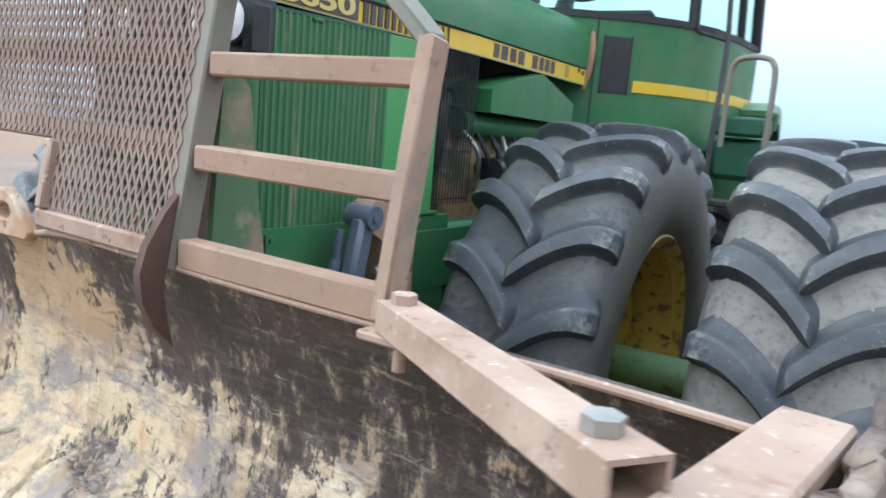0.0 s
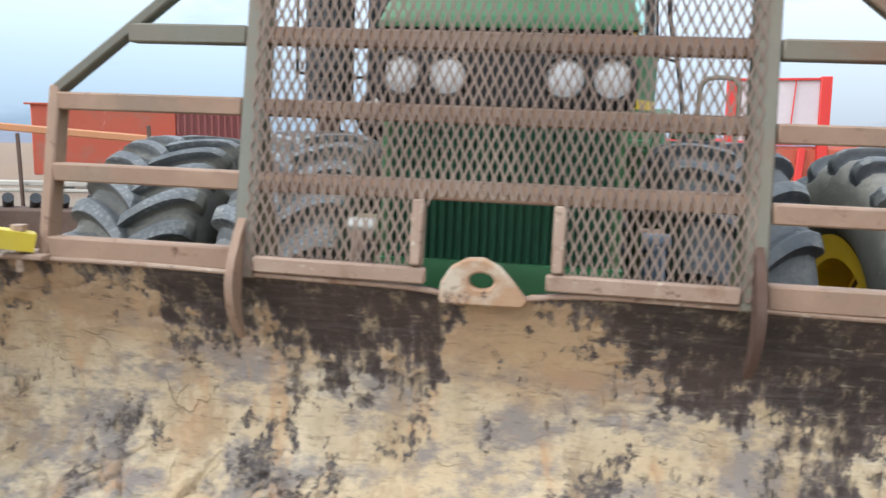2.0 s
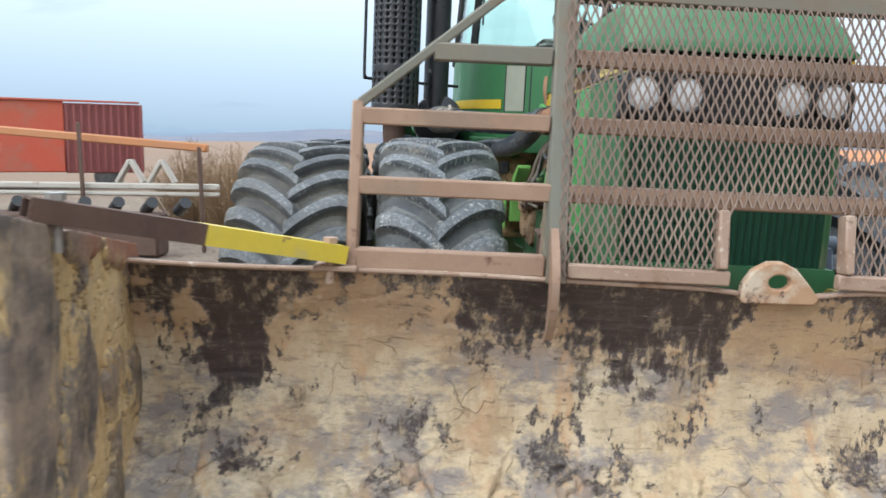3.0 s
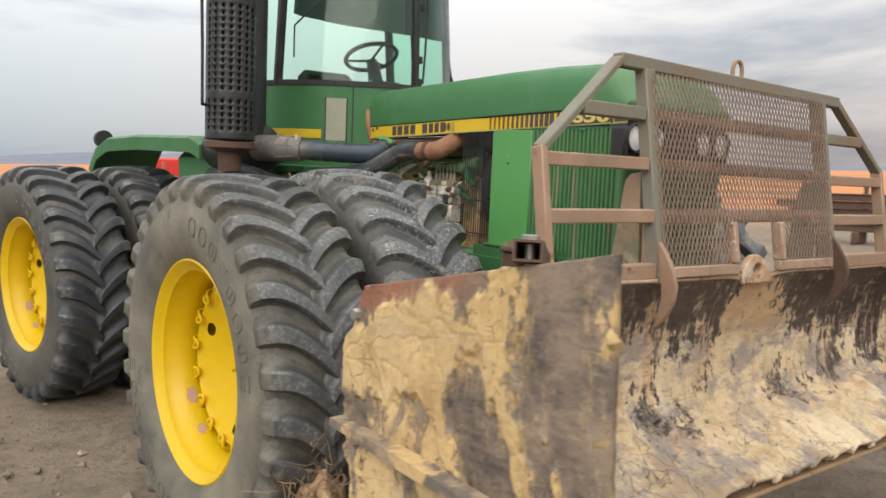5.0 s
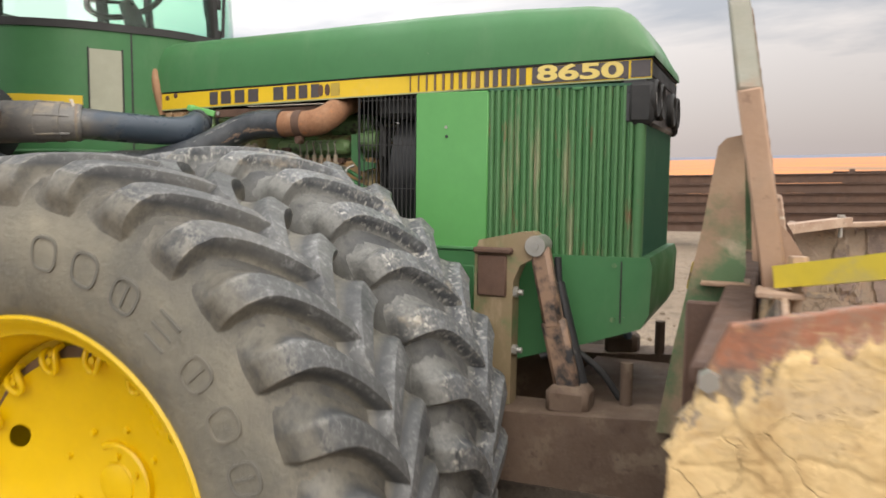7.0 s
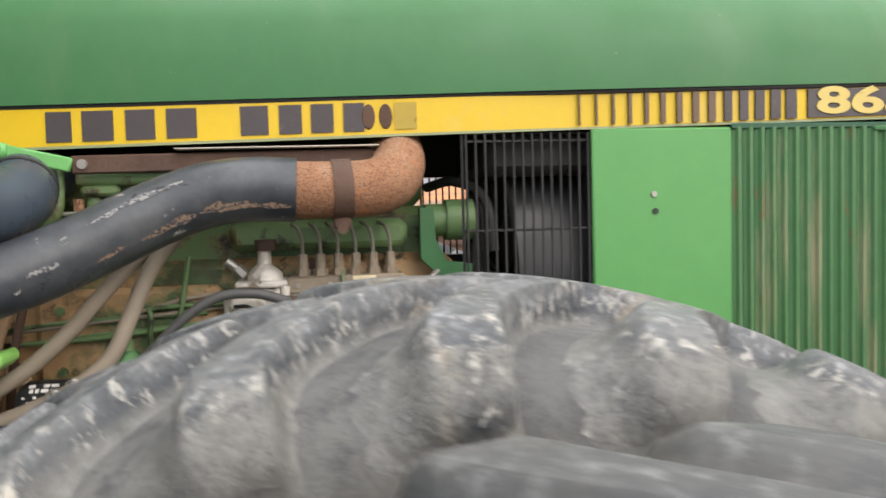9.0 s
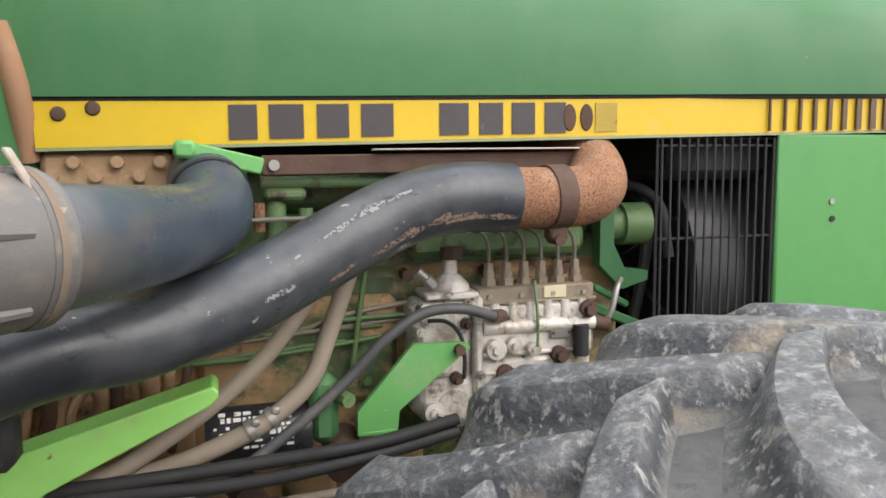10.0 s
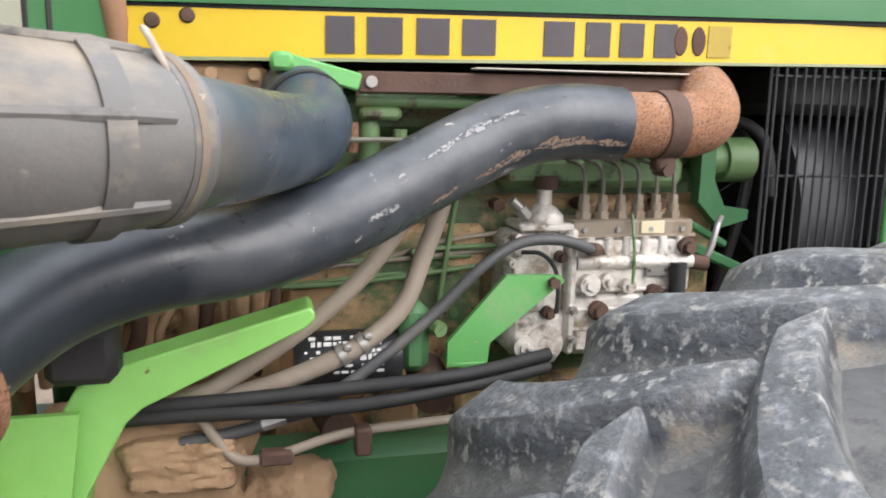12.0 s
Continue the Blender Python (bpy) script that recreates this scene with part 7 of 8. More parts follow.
# -- lift masts and links at the nose
for s in (-1, 1):
    b = bmesh.new()
    plate(b, [(0.555, 1.40), (0.540, 1.445), (0.40, 1.475), (0.345, 1.480), (0.31, 1.455), (0.31, 1.40), (0.385, 1.36), (0.410, 1.30), (0.415, 0.80), (0.560, 0.80)], 0.075, yz_plane(s * 0.500))
    mast = part("lift_mast", b, STEEL_RUST if s > 0 else MAST_PAINT, tractor, "rust-stained lift mast plate")
    b = bmesh.new()
    box(b, (s * 0.542, 0.487, 1.320), (0.014, 0.110, 0.150), 0.006)
    box(b, (s * 0.52, 0.482, 1.41), (0.085, 0.145, 0.022), 0.006)
    part("mast_pad", b, RUST_DARK, mast)
    for z in (1.262, 1.053):
        b = bmesh.new()
        rod(b, (s * 0.518, 0.415, z), (s * 0.518, 0.396, z), 0.020, 6)
        rod(b, (s * 0.518, 0.396, z), (s * 0.518, 0.378, z), 0.011, 10)
        part("bolt", b, BRIGHT, mast, "bright steel bolt")
    b = bmesh.new()
    rod(b, (s * 0.46, 0.327, 1.432), (s * 0.556, 0.327, 1.432), 0.036, 24)
    rod(b, (s * 0.552, 0.327, 1.432), (s * 0.562, 0.327, 1.432), 0.014, 16)
    part("pivot_pin", b, BRIGHT if s < 0 else BLUE_GREY, mast, "pale steel pivot pin" if s < 0 else "blue-grey pivot pin")
    b = bmesh.new()
    bar(b, (s * 0.515, 0.322, 1.43), (s * 0.515, 0.260, 1.14), 0.070, 0.055, 0.014, (1, 0, 0))
    bar(b, (s * 0.515, 0.268, 1.18), (s * 0.515, 0.190, 0.86), 0.090, 0.050, 0.016, (1, 0, 0))
    part("lift_link", b, LINK_PAINT if s < 0 else BLUE_GREY, mast, "worn lift link")
    b = bmesh.new()
    rod(b, (s * 0.47, 0.262, 1.30), (s * 0.47, 0.165, 0.93), 0.021, 14)
    rod(b, (s * 0.47, 0.268, 1.39), (s * 0.47, 0.262, 1.30), 0.014, 10)
    part("lift_cylinder", b, BLUE_GREY if s > 0 else BLACK, mast, "dark hydraulic lift cylinder")
hose("hydraulic_hose", [(-0.44, 0.33, 1.02), (-0.42, 0.22, 1.05), (-0.40, 0.12, 0.98), (-0.38, 0.05, 0.88)], 0.012, BLACK_MATT, "black hydraulic hose")

# ---------------------------------------------------------------- the blade and its guard
blade = tagged(new("dozer_blade"), "wide rusty push blade caked with dried tan mud", "dozer blade")
blade.matrix_world = SLOPE


def blade_y(z):
    d = z - 1.06
    return -0.358 - (0.80 * d ** 2 if d > 0 else 0.74 * d ** 2 + 8.3 * d ** 4)


def blade_top(x):
    return 1.394 - 0.004 * x - 0.030 * math.exp(-((x - 0.02) / 0.14) ** 2) + 0.004 * math.sin(5 * x)


BLADE_LOW = 0.635


def moldboard(u, v):
    x = -1.84 + 3.74 * u
    z = BLADE_LOW + (blade_top(x) - BLADE_LOW) * v
    # how far down from the lip the bare dark steel reaches
    bare = float(np.interp(x + 0.06 * fbm(x * 5, z * 7, 12.0, 4), (-1.84, -1.66, -1.60, -1.45, -1.40, -1.15, -0.90, -0.84, -0.58, -0.53, -0.12, -0.06, 0.26, 0.32, 0.44, 0.58, 0.90, 1.15, 1.38, 1.46, 1.55, 1.90),
                           (0.10, 0.08, 0.36, 0.34, 0.09, 0.07, 0.02, 0.17, 0.13, 0.24, 0.21, -0.05, -0.03, 0.13, 0.19, 0.30, 0.27, 0.42, 0.40, 0.20, 0.34, 0.30)))
    deep = blade_top(x) - z
    drip = -0.035 + 0.085 * fbm(x * 4.0, z * 2.5, 5.0, 4) + 0.070 * fbm(x * 13, z * 3.0, 2.0, 4) + 0.030 * fbm(x * 30, z * 11, 1.0, 3)
    m = 0.52 + 3.2 * (deep - bare + drip) + 0.30 * fbm(x * 9, z * 22, 8.0, 4) + 0.28 * fbm(x * 6, z * 6, 3.0, 4)
    m = max(0.10, min(0.80 + 0.42 * fbm(x * 3, z * 4, 7.0, 4) + 0.5 * max(0.0, 0.85 - z), m))
    m = max(0.0, min(1.0, m))
    thick = 0.0 if m < 0.45 else min(1, (m - 0.45) * 5)
    lump = thick * (0.006 + 0.010 * max(0, 0.9 - z) * 4 * (0.6 + fbm(x * 4, z * 4, 3.3, 4))) + 0.0015 * fbm(x * 6, z * 6, 0, 3)
    low = max(0.0, min(1.0, (0.86 - z + 0.10 * fbm(x * 3, z * 3, 4.0, 3)) / 0.12))
    if low:
        near = noise.voronoi(Vector((x * 5.2 + 2.2 * z + 0.55 * fbm(x * 5, z * 5, 1.0, 4), z * 6.5 + 0.55 * fbm(x * 5, z * 5, 6.0, 4), 2.0)))
        gap = near[0][1] - near[0][0]
        lump += low * (0.030 * min(1.0, gap / 0.085) + 0.020 * (near[1][0].x % 1.0) + 0.012 * (x * 5.2 + 2.2 * z - near[1][0].x))
    slab = 0.028 * max(0, (0.84 - z) / 0.3) * max(0, fbm(x * 3.1, z * 3.1, 9.0, 5) + 0.35)
    lean = 0.0 if z > 1.06 else -1.48 * (z - 1.06) - 33.2 * (z - 1.06) ** 3
    size = math.hypot(1.0, lean)
    return (x, blade_y(z) - (lump + slab) / size, z + (lump + slab) * lean / size), m


me = grid_mesh("moldboard", 640, 200, moldboard, "mud")
me.materials.append(BLADE_MUD)
mold = part("moldboard", me, None, blade, "curved dark steel face streaked with tan mud")
sol = mold.modifiers.new("thickness", "SOLIDIFY")
sol.thickness, sol.offset = 0.018, -1
b = bmesh.new()
tube(b, [(x, blade_y(blade_top(x)) - 0.002, blade_top(x) + 0.002) for x in np.linspace(-1.84, 1.90, 60)], 0.0075, 8, 1)
part("top_lip", b, STEEL_PINK, blade, "worn bright top lip")
for k in range(6):
    x = -1.53 + 0.623 * k
    b = bmesh.new()
    bar(b, (x - 0.308, blade_y(0.635) + 0.045, 0.622), (x + 0.308, blade_y(0.635) + 0.045, 0.622), 0.080, 0.018, 0.004)
    part("cutting_edge", b, TAN_DIRT, blade, "worn cutting edge")
for z, h in ((1.33, 0.05), (0.95, 0.10), (0.74, 0.08)):
    b = bmesh.new()
    box(b, (0.02, blade_y(z) + 0.07, z), (3.6, 0.09, h), 0.008)
    part("back_beam", b, RUST_DARK, blade, "brown stiffening beam behind the blade")
for x in (-1.0, 1.0):
    b = bmesh.new()
    box(b, (x, -0.27, 0.92), (0.03, 0.10, 0.85), 0.006)
    part("back_rib", b, RUST_DARK, blade)

# lifting eye in the middle of the top edge
b = bmesh.new()
eye_out = [(-0.105, -0.040), (-0.100, 0.005), (-0.075, 0.045), (-0.035, 0.068), (0.005, 0.070), (0.045, 0.052), (0.085, 0.010), (0.118, -0.030), (0.105, -0.050), (-0.095, -0.052)]
plate(b, eye_out, 0.032, Matrix.Translation((0.0, -0.448, 1.408)) @ xz_plane(0), [ring2(0.002, 0.012, 0.032, 0.021, 18)])
eye = part("lifting_eye", b, EYE_STEEL, blade, "pale rusted lifting eye", sharp=30)
bev = eye.modifiers.new("worn_edge", "BEVEL")
bev.width, bev.segments, bev.limit_method = 0.006, 2, "ANGLE"


# end plates that reach forward
def end_plate(s, rear_x, front_x, rise, seed):
    def rear_y(z):
        return float(np.interp(z, [0.42, 0.78, 1.0, 1.26, 1.44], [-0.33, -0.295, -0.245, -0.262, -0.345]))

    def top_z(y):
        return 1.442 - 0.4 * rise + (0.165 - rise) * (y + 0.335) / -0.845

    def fn(u, v):
        z0 = 0.42 + (1.442 - 0.42) * v
        yr = rear_y(z0)
        y = yr + (-1.185 - yr) * u
        z = 0.42 + (top_z(y) - 0.42) * v if u > 0 else z0
        t = (y + 0.335) / -0.85
        x = rear_x + (front_x - rear_x) * t
        h = (z - 0.9) - 0.12 * t
        m = 0.25 + 0.55 * fbm(t * 2.6, z * 1.6, seed, 4) + 0.32 * fbm(t * 9, z * 4.5, seed + 4, 4) + 0.16 * fbm(t * 24, z * 10, seed + 8, 3)
        m += 0.70 * math.exp(-((h - 0.33 - 0.08 * t) / 0.105) ** 2) * (1 if t < 0.42 else math.exp(-((t - 0.42) / 0.1) ** 2))
        m += 0.60 * math.exp(-((t - 0.64) / 0.10) ** 2) * min(1, max(0, (h - 0.10) * 5))
        m += 0.46 * math.exp(-((t - 0.36 - 0.25 * (0.4 - h)) / 0.06) ** 2)
        # runs below the lobes, and a mass above the bar
        low_m = min(1.0, max(0.0, (0.30 - h) * 8))
        m += low_m * 0.62 * math.exp(-((t - 0.68 - 0.30 * (0.25 - h) + 0.03 * fbm(t * 8, z * 8, seed, 3)) / 0.030) ** 2)
        m += low_m * 0.58 * math.exp(-((t - 0.76 - 0.52 * (0.25 - h) + 0.03 * fbm(t * 8, z * 8, seed + 2, 3)) / 0.026) ** 2)
        m += 0.60 * math.exp(-((t - 0.40) / 0.15) ** 2 - ((h - 0.03) / 0.10) ** 2)
        m -= 0.36 * math.exp(-((t - 0.86) / 0.11) ** 2) * min(1.0, max(0.0, (z - 0.92) * 6))
        m -= 0.60 * max(0, (h - 0.46 - 0.05 * t) * 14) * (1 if t < 0.6 else 0.4)
        m += 0.8 * max(0, 0.98 - z) + 0.22 * min(1.0, max(0.0, (0.985 - z) * 30))
        m = max(0.0, min(1.0, m))
        thick = 0 if m < 0.46 else min(1, (m - 0.46) * 8)
        near = noise.voronoi(Vector((t * 7 + 0.5 * fbm(t * 5, z * 5, 1.0, 3), z * 8 + 0.5 * fbm(t * 5, z * 5, 6.0, 3), seed)))[0]
        lump = thick * (0.011 + 0.003 * max(0, fbm(t * 5, z * 5, seed, 5) + 0.3) + 0.004 * min(1.0, (near[1] - near[0]) / 0.05)) + 0.0012 * fbm(t * 30, z * 26, seed, 3)
        return (x + s * (lump + 0.0015 * fbm(y * 7, z * 7, seed, 3)), y, z), m

    me = grid_mesh("end_plate", 200, 230, fn, "mud")
    if s > 0:
        me.flip_normals()
    me.materials.append(PLATE_MUD if s < 0 else PLATE_PALE)
    ob = part("end_plate", me, None, blade, "thick steel end plate with a crust of dried mud", SLOPE.inverted() if s < 0 else None)
    so = ob.modifiers.new("thickness", "SOLIDIFY")
    so.thickness, so.offset = 0.028, 1 if s > 0 else -1
    for y, z in ((-0.316, 1.358), (-0.310, 0.948)):
        c = Vector((rear_x, y, z))
        b = bmesh.new()
        rod(b, c - Vector((s * 0.01, 0, 0)), c + Vector((s * 0.020, 0, 0)), 0.0175, 6)
        part("bolt", b, BRIGHT, ob, "bright bolt head")
    b = bmesh.new()
    pts = [(-0.215, 1.030), (-0.205, 1.005), (-0.62, 0.985), (-1.08, 0.985), (-1.10, 1.000), (-0.62, 1.022)]
    plate(b, pts, 0.055, yz_plane(rear_x + s * 0.016) @ Matrix())
    part("skid_bar", b, BAR_MUD, ob, "mud-smeared bar across the end plate", sharp=25)


end_plate(-1, -1.885, -1.800, 0.0, 3.0)
end_plate(1, 1.915, 1.860, 0.100, 21.0)


# corner braces of square tube
def brace(s, p, q, mats, split):
    p, q = Vector(p), Vector(q)
    way = (q - p).normalized()
    turn = basis(way)

    def run(a, c, mat, name, parent, label):
        b = bmesh.new()
        w, v, t = 0.034, 0.025, 0.006
        rings = []
        for d in (a, c):
            o = p + way * d
            rings.append([[b.verts.new(o + turn.to_3x3() @ Vector((x, y, 0))) for x, y in ((-k, -j), (k, -j), (k, j), (-k, j))] for k, j in ((w, v), (w - t, v - t))])
        for i in range(4):
            j = (i + 1) % 4
            b.faces.new((rings[0][0][i], rings[0][0][j], rings[1][0][j], rings[1][0][i]))
            b.faces.new((rings[0][1][i], rings[1][1][i], rings[1][1][j], rings[0][1][j]))
            b.faces.new((rings[1][0][i], rings[1][0][j], rings[1][1][j], rings[1][1][i]))
            b.faces.new((rings[0][0][i], rings[0][1][i], rings[0][1][j], rings[0][0][j]))
        return part(name, b, mat, parent, label)

    n = (q - p).length
    tb = run(0.0, n * split, mats[0], "brace", blade, "square steel corner brace")
    if split < 1:
        run(n * split, n, mats[1], "brace_end", tb, "unpainted dark end of the brace")
    for d, side in ((0.035, 0), (n - 0.06, 1)):
        c = p + way * d
        b = bmesh.new()
        rod(b, c - Vector((0, 0, 0.085)), c + Vector((0, 0, 0.032)), 0.012, 10)
        rod(b, c + Vector((0, 0, 0.026)), c + Vector((0, 0, 0.042)), 0.021, 6)
        part("brace_bolt", b, BRIGHT if side else STEEL_PINK, tb)
    b = bmesh.new()
    box(b, p - Vector((-0.01 * s, -0.01, 0.036)), (0.12, 0.10, 0.016), 0.004)
    part("brace_lug", b, STEEL_PINK, tb)


brace(-1, (-1.225, -0.452, 1.446), (-1.805, -0.985, 1.602), (YELLOW_BAR, RUST_DARK), 0.52)
brace(1, (1.240, -0.452, 1.418), (1.780, -0.820, 1.450), (STEEL_PINK, STEEL_PINK), 1.0)
b = bmesh.new()
bar(b, (1.858, -0.375, 1.394), (1.810, -1.150, 1.452), 0.095, 0.030, 0.006)
part("plate_cap", b, STEEL_PINK, blade, "pale steel cap along the end plate")


# -- brush guard
def gy(z):
    return -0.402 + 0.165 * (z - 1.60)


b = bmesh.new()
box(b, (-0.285, gy(1.637), 1.637), (1.82, 0.050, 0.050), 0.005)
guard = part("guard", b, STEEL_RUST, blade, "rusty steel brush guard over the blade")


def guard_bar(p, q, w, h, mat, name="guard_bar", label=""):
    b = bmesh.new()
    up = (0, 0, 1) if abs(p[2] - q[2]) < abs(p[0] - q[0]) + 0.02 else (0, 1, 0)
    bar(b, (p[0], gy(p[2]) + p[1], p[2]), (q[0], gy(q[2]) + q[1], q[2]), w, h, 0.005, up)
    return part(name, b, mat, guard, label)


for x in (-0.622, 0.646):
    guard_bar((x, 0.0, 1.385), (x, 0.0, 2.185), 0.060, 0.056, STEEL_GREY, "guard_post", "grey-green worn steel post")
for a, c, hi, lo in ((-1.195, -0.655, 1.829, 1.434), (0.680, 1.205, 1.807, 1.424)):
    guard_bar((a, 0.0, hi), (c, 0.0, hi), 0.050, 0.048, STEEL_RUST)
    guard_bar((a, 0.0, lo), (c, 0.0, lo), 0.050, 0.060, STEEL_RUST)
guard_bar((0.680, 0.0, 1.619), (1.205, 0.0, 1.618), 0.050, 0.050, STEEL_RUST)
guard_bar((-0.592, 0.0, 1.829), (0.616, 0.0, 1.822), 0.050, 0.046, STEEL_RUST)
guard_bar((-0.592, 0.0, 2.015), (0.616, 0.0, 2.006), 0.050, 0.046, STEEL_RUST)
guard_bar((-0.99, 0.0, 2.016), (-0.655, 0.0, 2.015), 0.050, 0.050, STEEL_GREY)
guard_bar((0.68, 0.0, 2.004), (1.02, 0.0, 2.002), 0.050, 0.050, STEEL_GREY)
guard_bar((-0.775, 0.0, 2.206), (0.815, 0.0, 2.186), 0.055, 0.050, STEEL_GREY, label="grey top bar")
for x, xt, zt in ((-1.195, -0.768, 2.210), (1.206, 0.808, 2.190)):
    guard_bar((x, 0.0, 1.395), (x, 0.0, 1.868), 0.032, 0.055, STEEL_RUST, "guard_upright")
    guard_bar((x, 0.0, 1.860), (xt, 0.0, zt), 0.053, 0.028, STEEL_GREY, "guard_slope")
# frame round the notch and the lower mesh
for a, c in ((-0.592, -0.140), (0.160, 0.616)):
    guard_bar((a, -0.026, 1.428), (c, -0.026, 1.425), 0.030, 0.042, STEEL_PINK, "mesh_frame")
for x in (-0.165, 0.186):
    guard_bar((x, -0.026, 1.449), (x, -0.026, 1.612), 0.030, 0.050, STEEL_PINK, "mesh_frame")
# lifting loop on the top bar
b = bmesh.new()
tube(b, [(x - 0.085, gy(2.2), z) for x, z in ((0.035, 2.21), (0.034, 2.255), (0.052, 2.285), (0.082, 2.285), (0.100, 2.255), (0.099, 2.21))], 0.009, 10)
part("loop", b, STEEL_RUST, guard)


def expanded_metal(x0, x1, z0, z1, skip):
    """Strands that part and meet in tall diamonds."""
    b = bmesh.new()
    w, h, t = 0.0256, 0.0526, 0.0027
    cols, rows = int((x1 - x0) / (w / 2)), int((z1 - z0) / (h / 2))
    for i in range(cols + 1):
        prev = None
        for j in range(rows + 1):
            z = z0 + j * h / 2
            x = x0 + i * w / 2 + (w / 4 - t * 0.6) * (1 if (i + j) % 2 else -1) * (1 if i % 2 else 1)
            if skip[0] < x < skip[1] and z < skip[2]:
                prev = None
                continue
            y = gy(z) - 0.030 + (0.0015 if j % 2 else -0.0015)
            now = [b.verts.new((x + dx, y + dy, z)) for dx, dy in ((-t, -0.003), (t, -0.0015), (t, 0.003), (-t, 0.0015))]
            if prev:
                for k in range(4):
                    b.faces.new((prev[k], prev[(k + 1) % 4], now[(k + 1) % 4], now[k]))
            prev = now
    return b


mesh_ob = part("mesh_screen", expanded_metal(-0.615, 0.640, 1.412, 2.178, (-0.145, 0.165, 1.610)), MESH_RUST, guard, "rusty expanded-metal mesh")
tagged(mesh_ob, kind="stuff")

# gussets and horns that carry the guard
for s, x in ((-1, -0.632), (1, 0.652)):
    b = bmesh.new()
    plate(b, [(-0.335, 1.800), (-0.285, 1.790), (-0.262, 1.765), (-0.224, 1.507), (-0.155, 1.148), (-0.110, 0.86), (-0.300, 0.86), (-0.318, 1.12), (-0.345, 1.30), (-0.355, 1.40)], 0.016, yz_plane(x))
    part("gusset", b, GUSSET_PAINT, blade, "tall green and rust gusset plate", sharp=25)
    b = bmesh.new()
    horn = [(-0.385, 1.620), (-0.425, 1.560), (-0.472, 1.505), (-0.512, 1.440), (-0.528, 1.385), (-0.520, 1.325), (-0.492, 1.270), (-0.446, 1.222), (-0.462, 1.290), (-0.472, 1.345), (-0.466, 1.392), (-0.440, 1.415), (-0.372, 1.425), (-0.360, 1.60)]
    plate(b, horn, 0.022, yz_plane(x))
    part("horn", b, STEEL_RUST if s < 0 else RUST_DARK, blade, "hooked steel horn over the blade's edge", sharp=25)
    b = bmesh.new()
    box(b, (x + s * -0.02, -0.30, 1.352), (0.16, 0.14, 0.012), 0.003)
    part("shelf", b, STEEL_RUST, blade)
# push frame under the nose
for s in (-1, 1):
    b = bmesh.new()
    plate(b, [(-0.28, 0.62), (-0.28, 0.93), (-0.10, 0.89), (0.30, 0.86), (1.05, 0.84), (1.05, 0.60)], 0.20, yz_plane(s * 0.52))
    part("push_arm", b, ARM_BROWN, blade, "heavy brown push arm", sharp=25)
    b = bmesh.new()
    box(b, (s * 0.515, 0.20, 0.90), (0.13, 0.15, 0.10), 0.02)
    bracket_ob = part("arm_bracket", b, ARM_BROWN, blade, "brown bracket on the push arm")
    b = bmesh.new()
    rod(b, (s * 0.44, 0.02, 0.86), (s * 0.44, 0.02, 1.03), 0.022, 10)
    part("arm_pin", b, ARM_BROWN, bracket_ob)
b = bmesh.new()
plate(b, [(-0.03, 1.33), (-0.05, 1.44), (-0.10, 1.475), (-0.19, 1.48), (-0.16, 1.36), (-0.08, 1.28)], 0.02, yz_plane(0.30) @ Matrix.Translation((-0.07, -0.12, 0)), [ring2(-0.125, 1.44, 0.018, 0.018, 14)])
part("yellow_bracket", b, YELLOW_OLD, blade, "dirty yellow bracket plate", sharp=25)
b = bmesh.new()
box(b, (0, 0.05, 0.78), (0.86, 0.55, 0.14), 0.03)
box(b, (0, -0.20, 0.90), (0.90, 0.10, 0.26), 0.02)
part("cross_member", b, ARM_BROWN, blade, "brown cross member")

# ---------------------------------------------------------------- roots and straw caught behind the blade
def root_clump(cx, cy, cz, n, spread, label):
    rng = random.Random(5)
    b = bmesh.new()
    for k in range(n):
        p = Vector((cx + rng.gauss(0, spread), cy + rng.gauss(0, spread), max(0.02, cz + rng.gauss(0, spread * 1.3))))
        d = Vector((rng.gauss(0, 1), rng.gauss(0, 1), rng.gauss(0.5, 0.8))).normalized() * rng.uniform(0.05, 0.16)
        e = Vector((rng.gauss(0, 0.03), rng.gauss(0, 0.03), rng.gauss(0, 0.03)))
        tube(b, [p, p + d * 0.5 + e, p + d], [0.0028, 0.0022, 0.001], 4, 2, False)
    tagged(part("straw", b, STRAW, None), label, "straw", kind="stuff")


def clod(cx, cy, cz, r, seed):
    b = bmesh.new()
    bmesh.ops.create_icosphere(b, subdivisions=4, radius=1.0)
    for v in b.verts:
        k = 1 + 0.35 * fbm(v.co.x * 1.6 + seed, v.co.y * 1.6, v.co.z * 1.6, 4)
        v.co = Vector((cx + v.co.x * r[0] * k, cy + v.co.y * r[1] * k, cz + v.co.z * r[2] * k))
    return b


tagged(part("mud_clod", clod(-1.72, 0.28, 0.28, (0.15, 0.18, 0.30), 3.0), TAN_DIRT, None), "clod of brown earth and roots piled before the tyre", "earth clod")
root_clump(-1.70, 0.27, 0.46, 260, 0.070, "dry straw and roots sticking out of the earth clod")

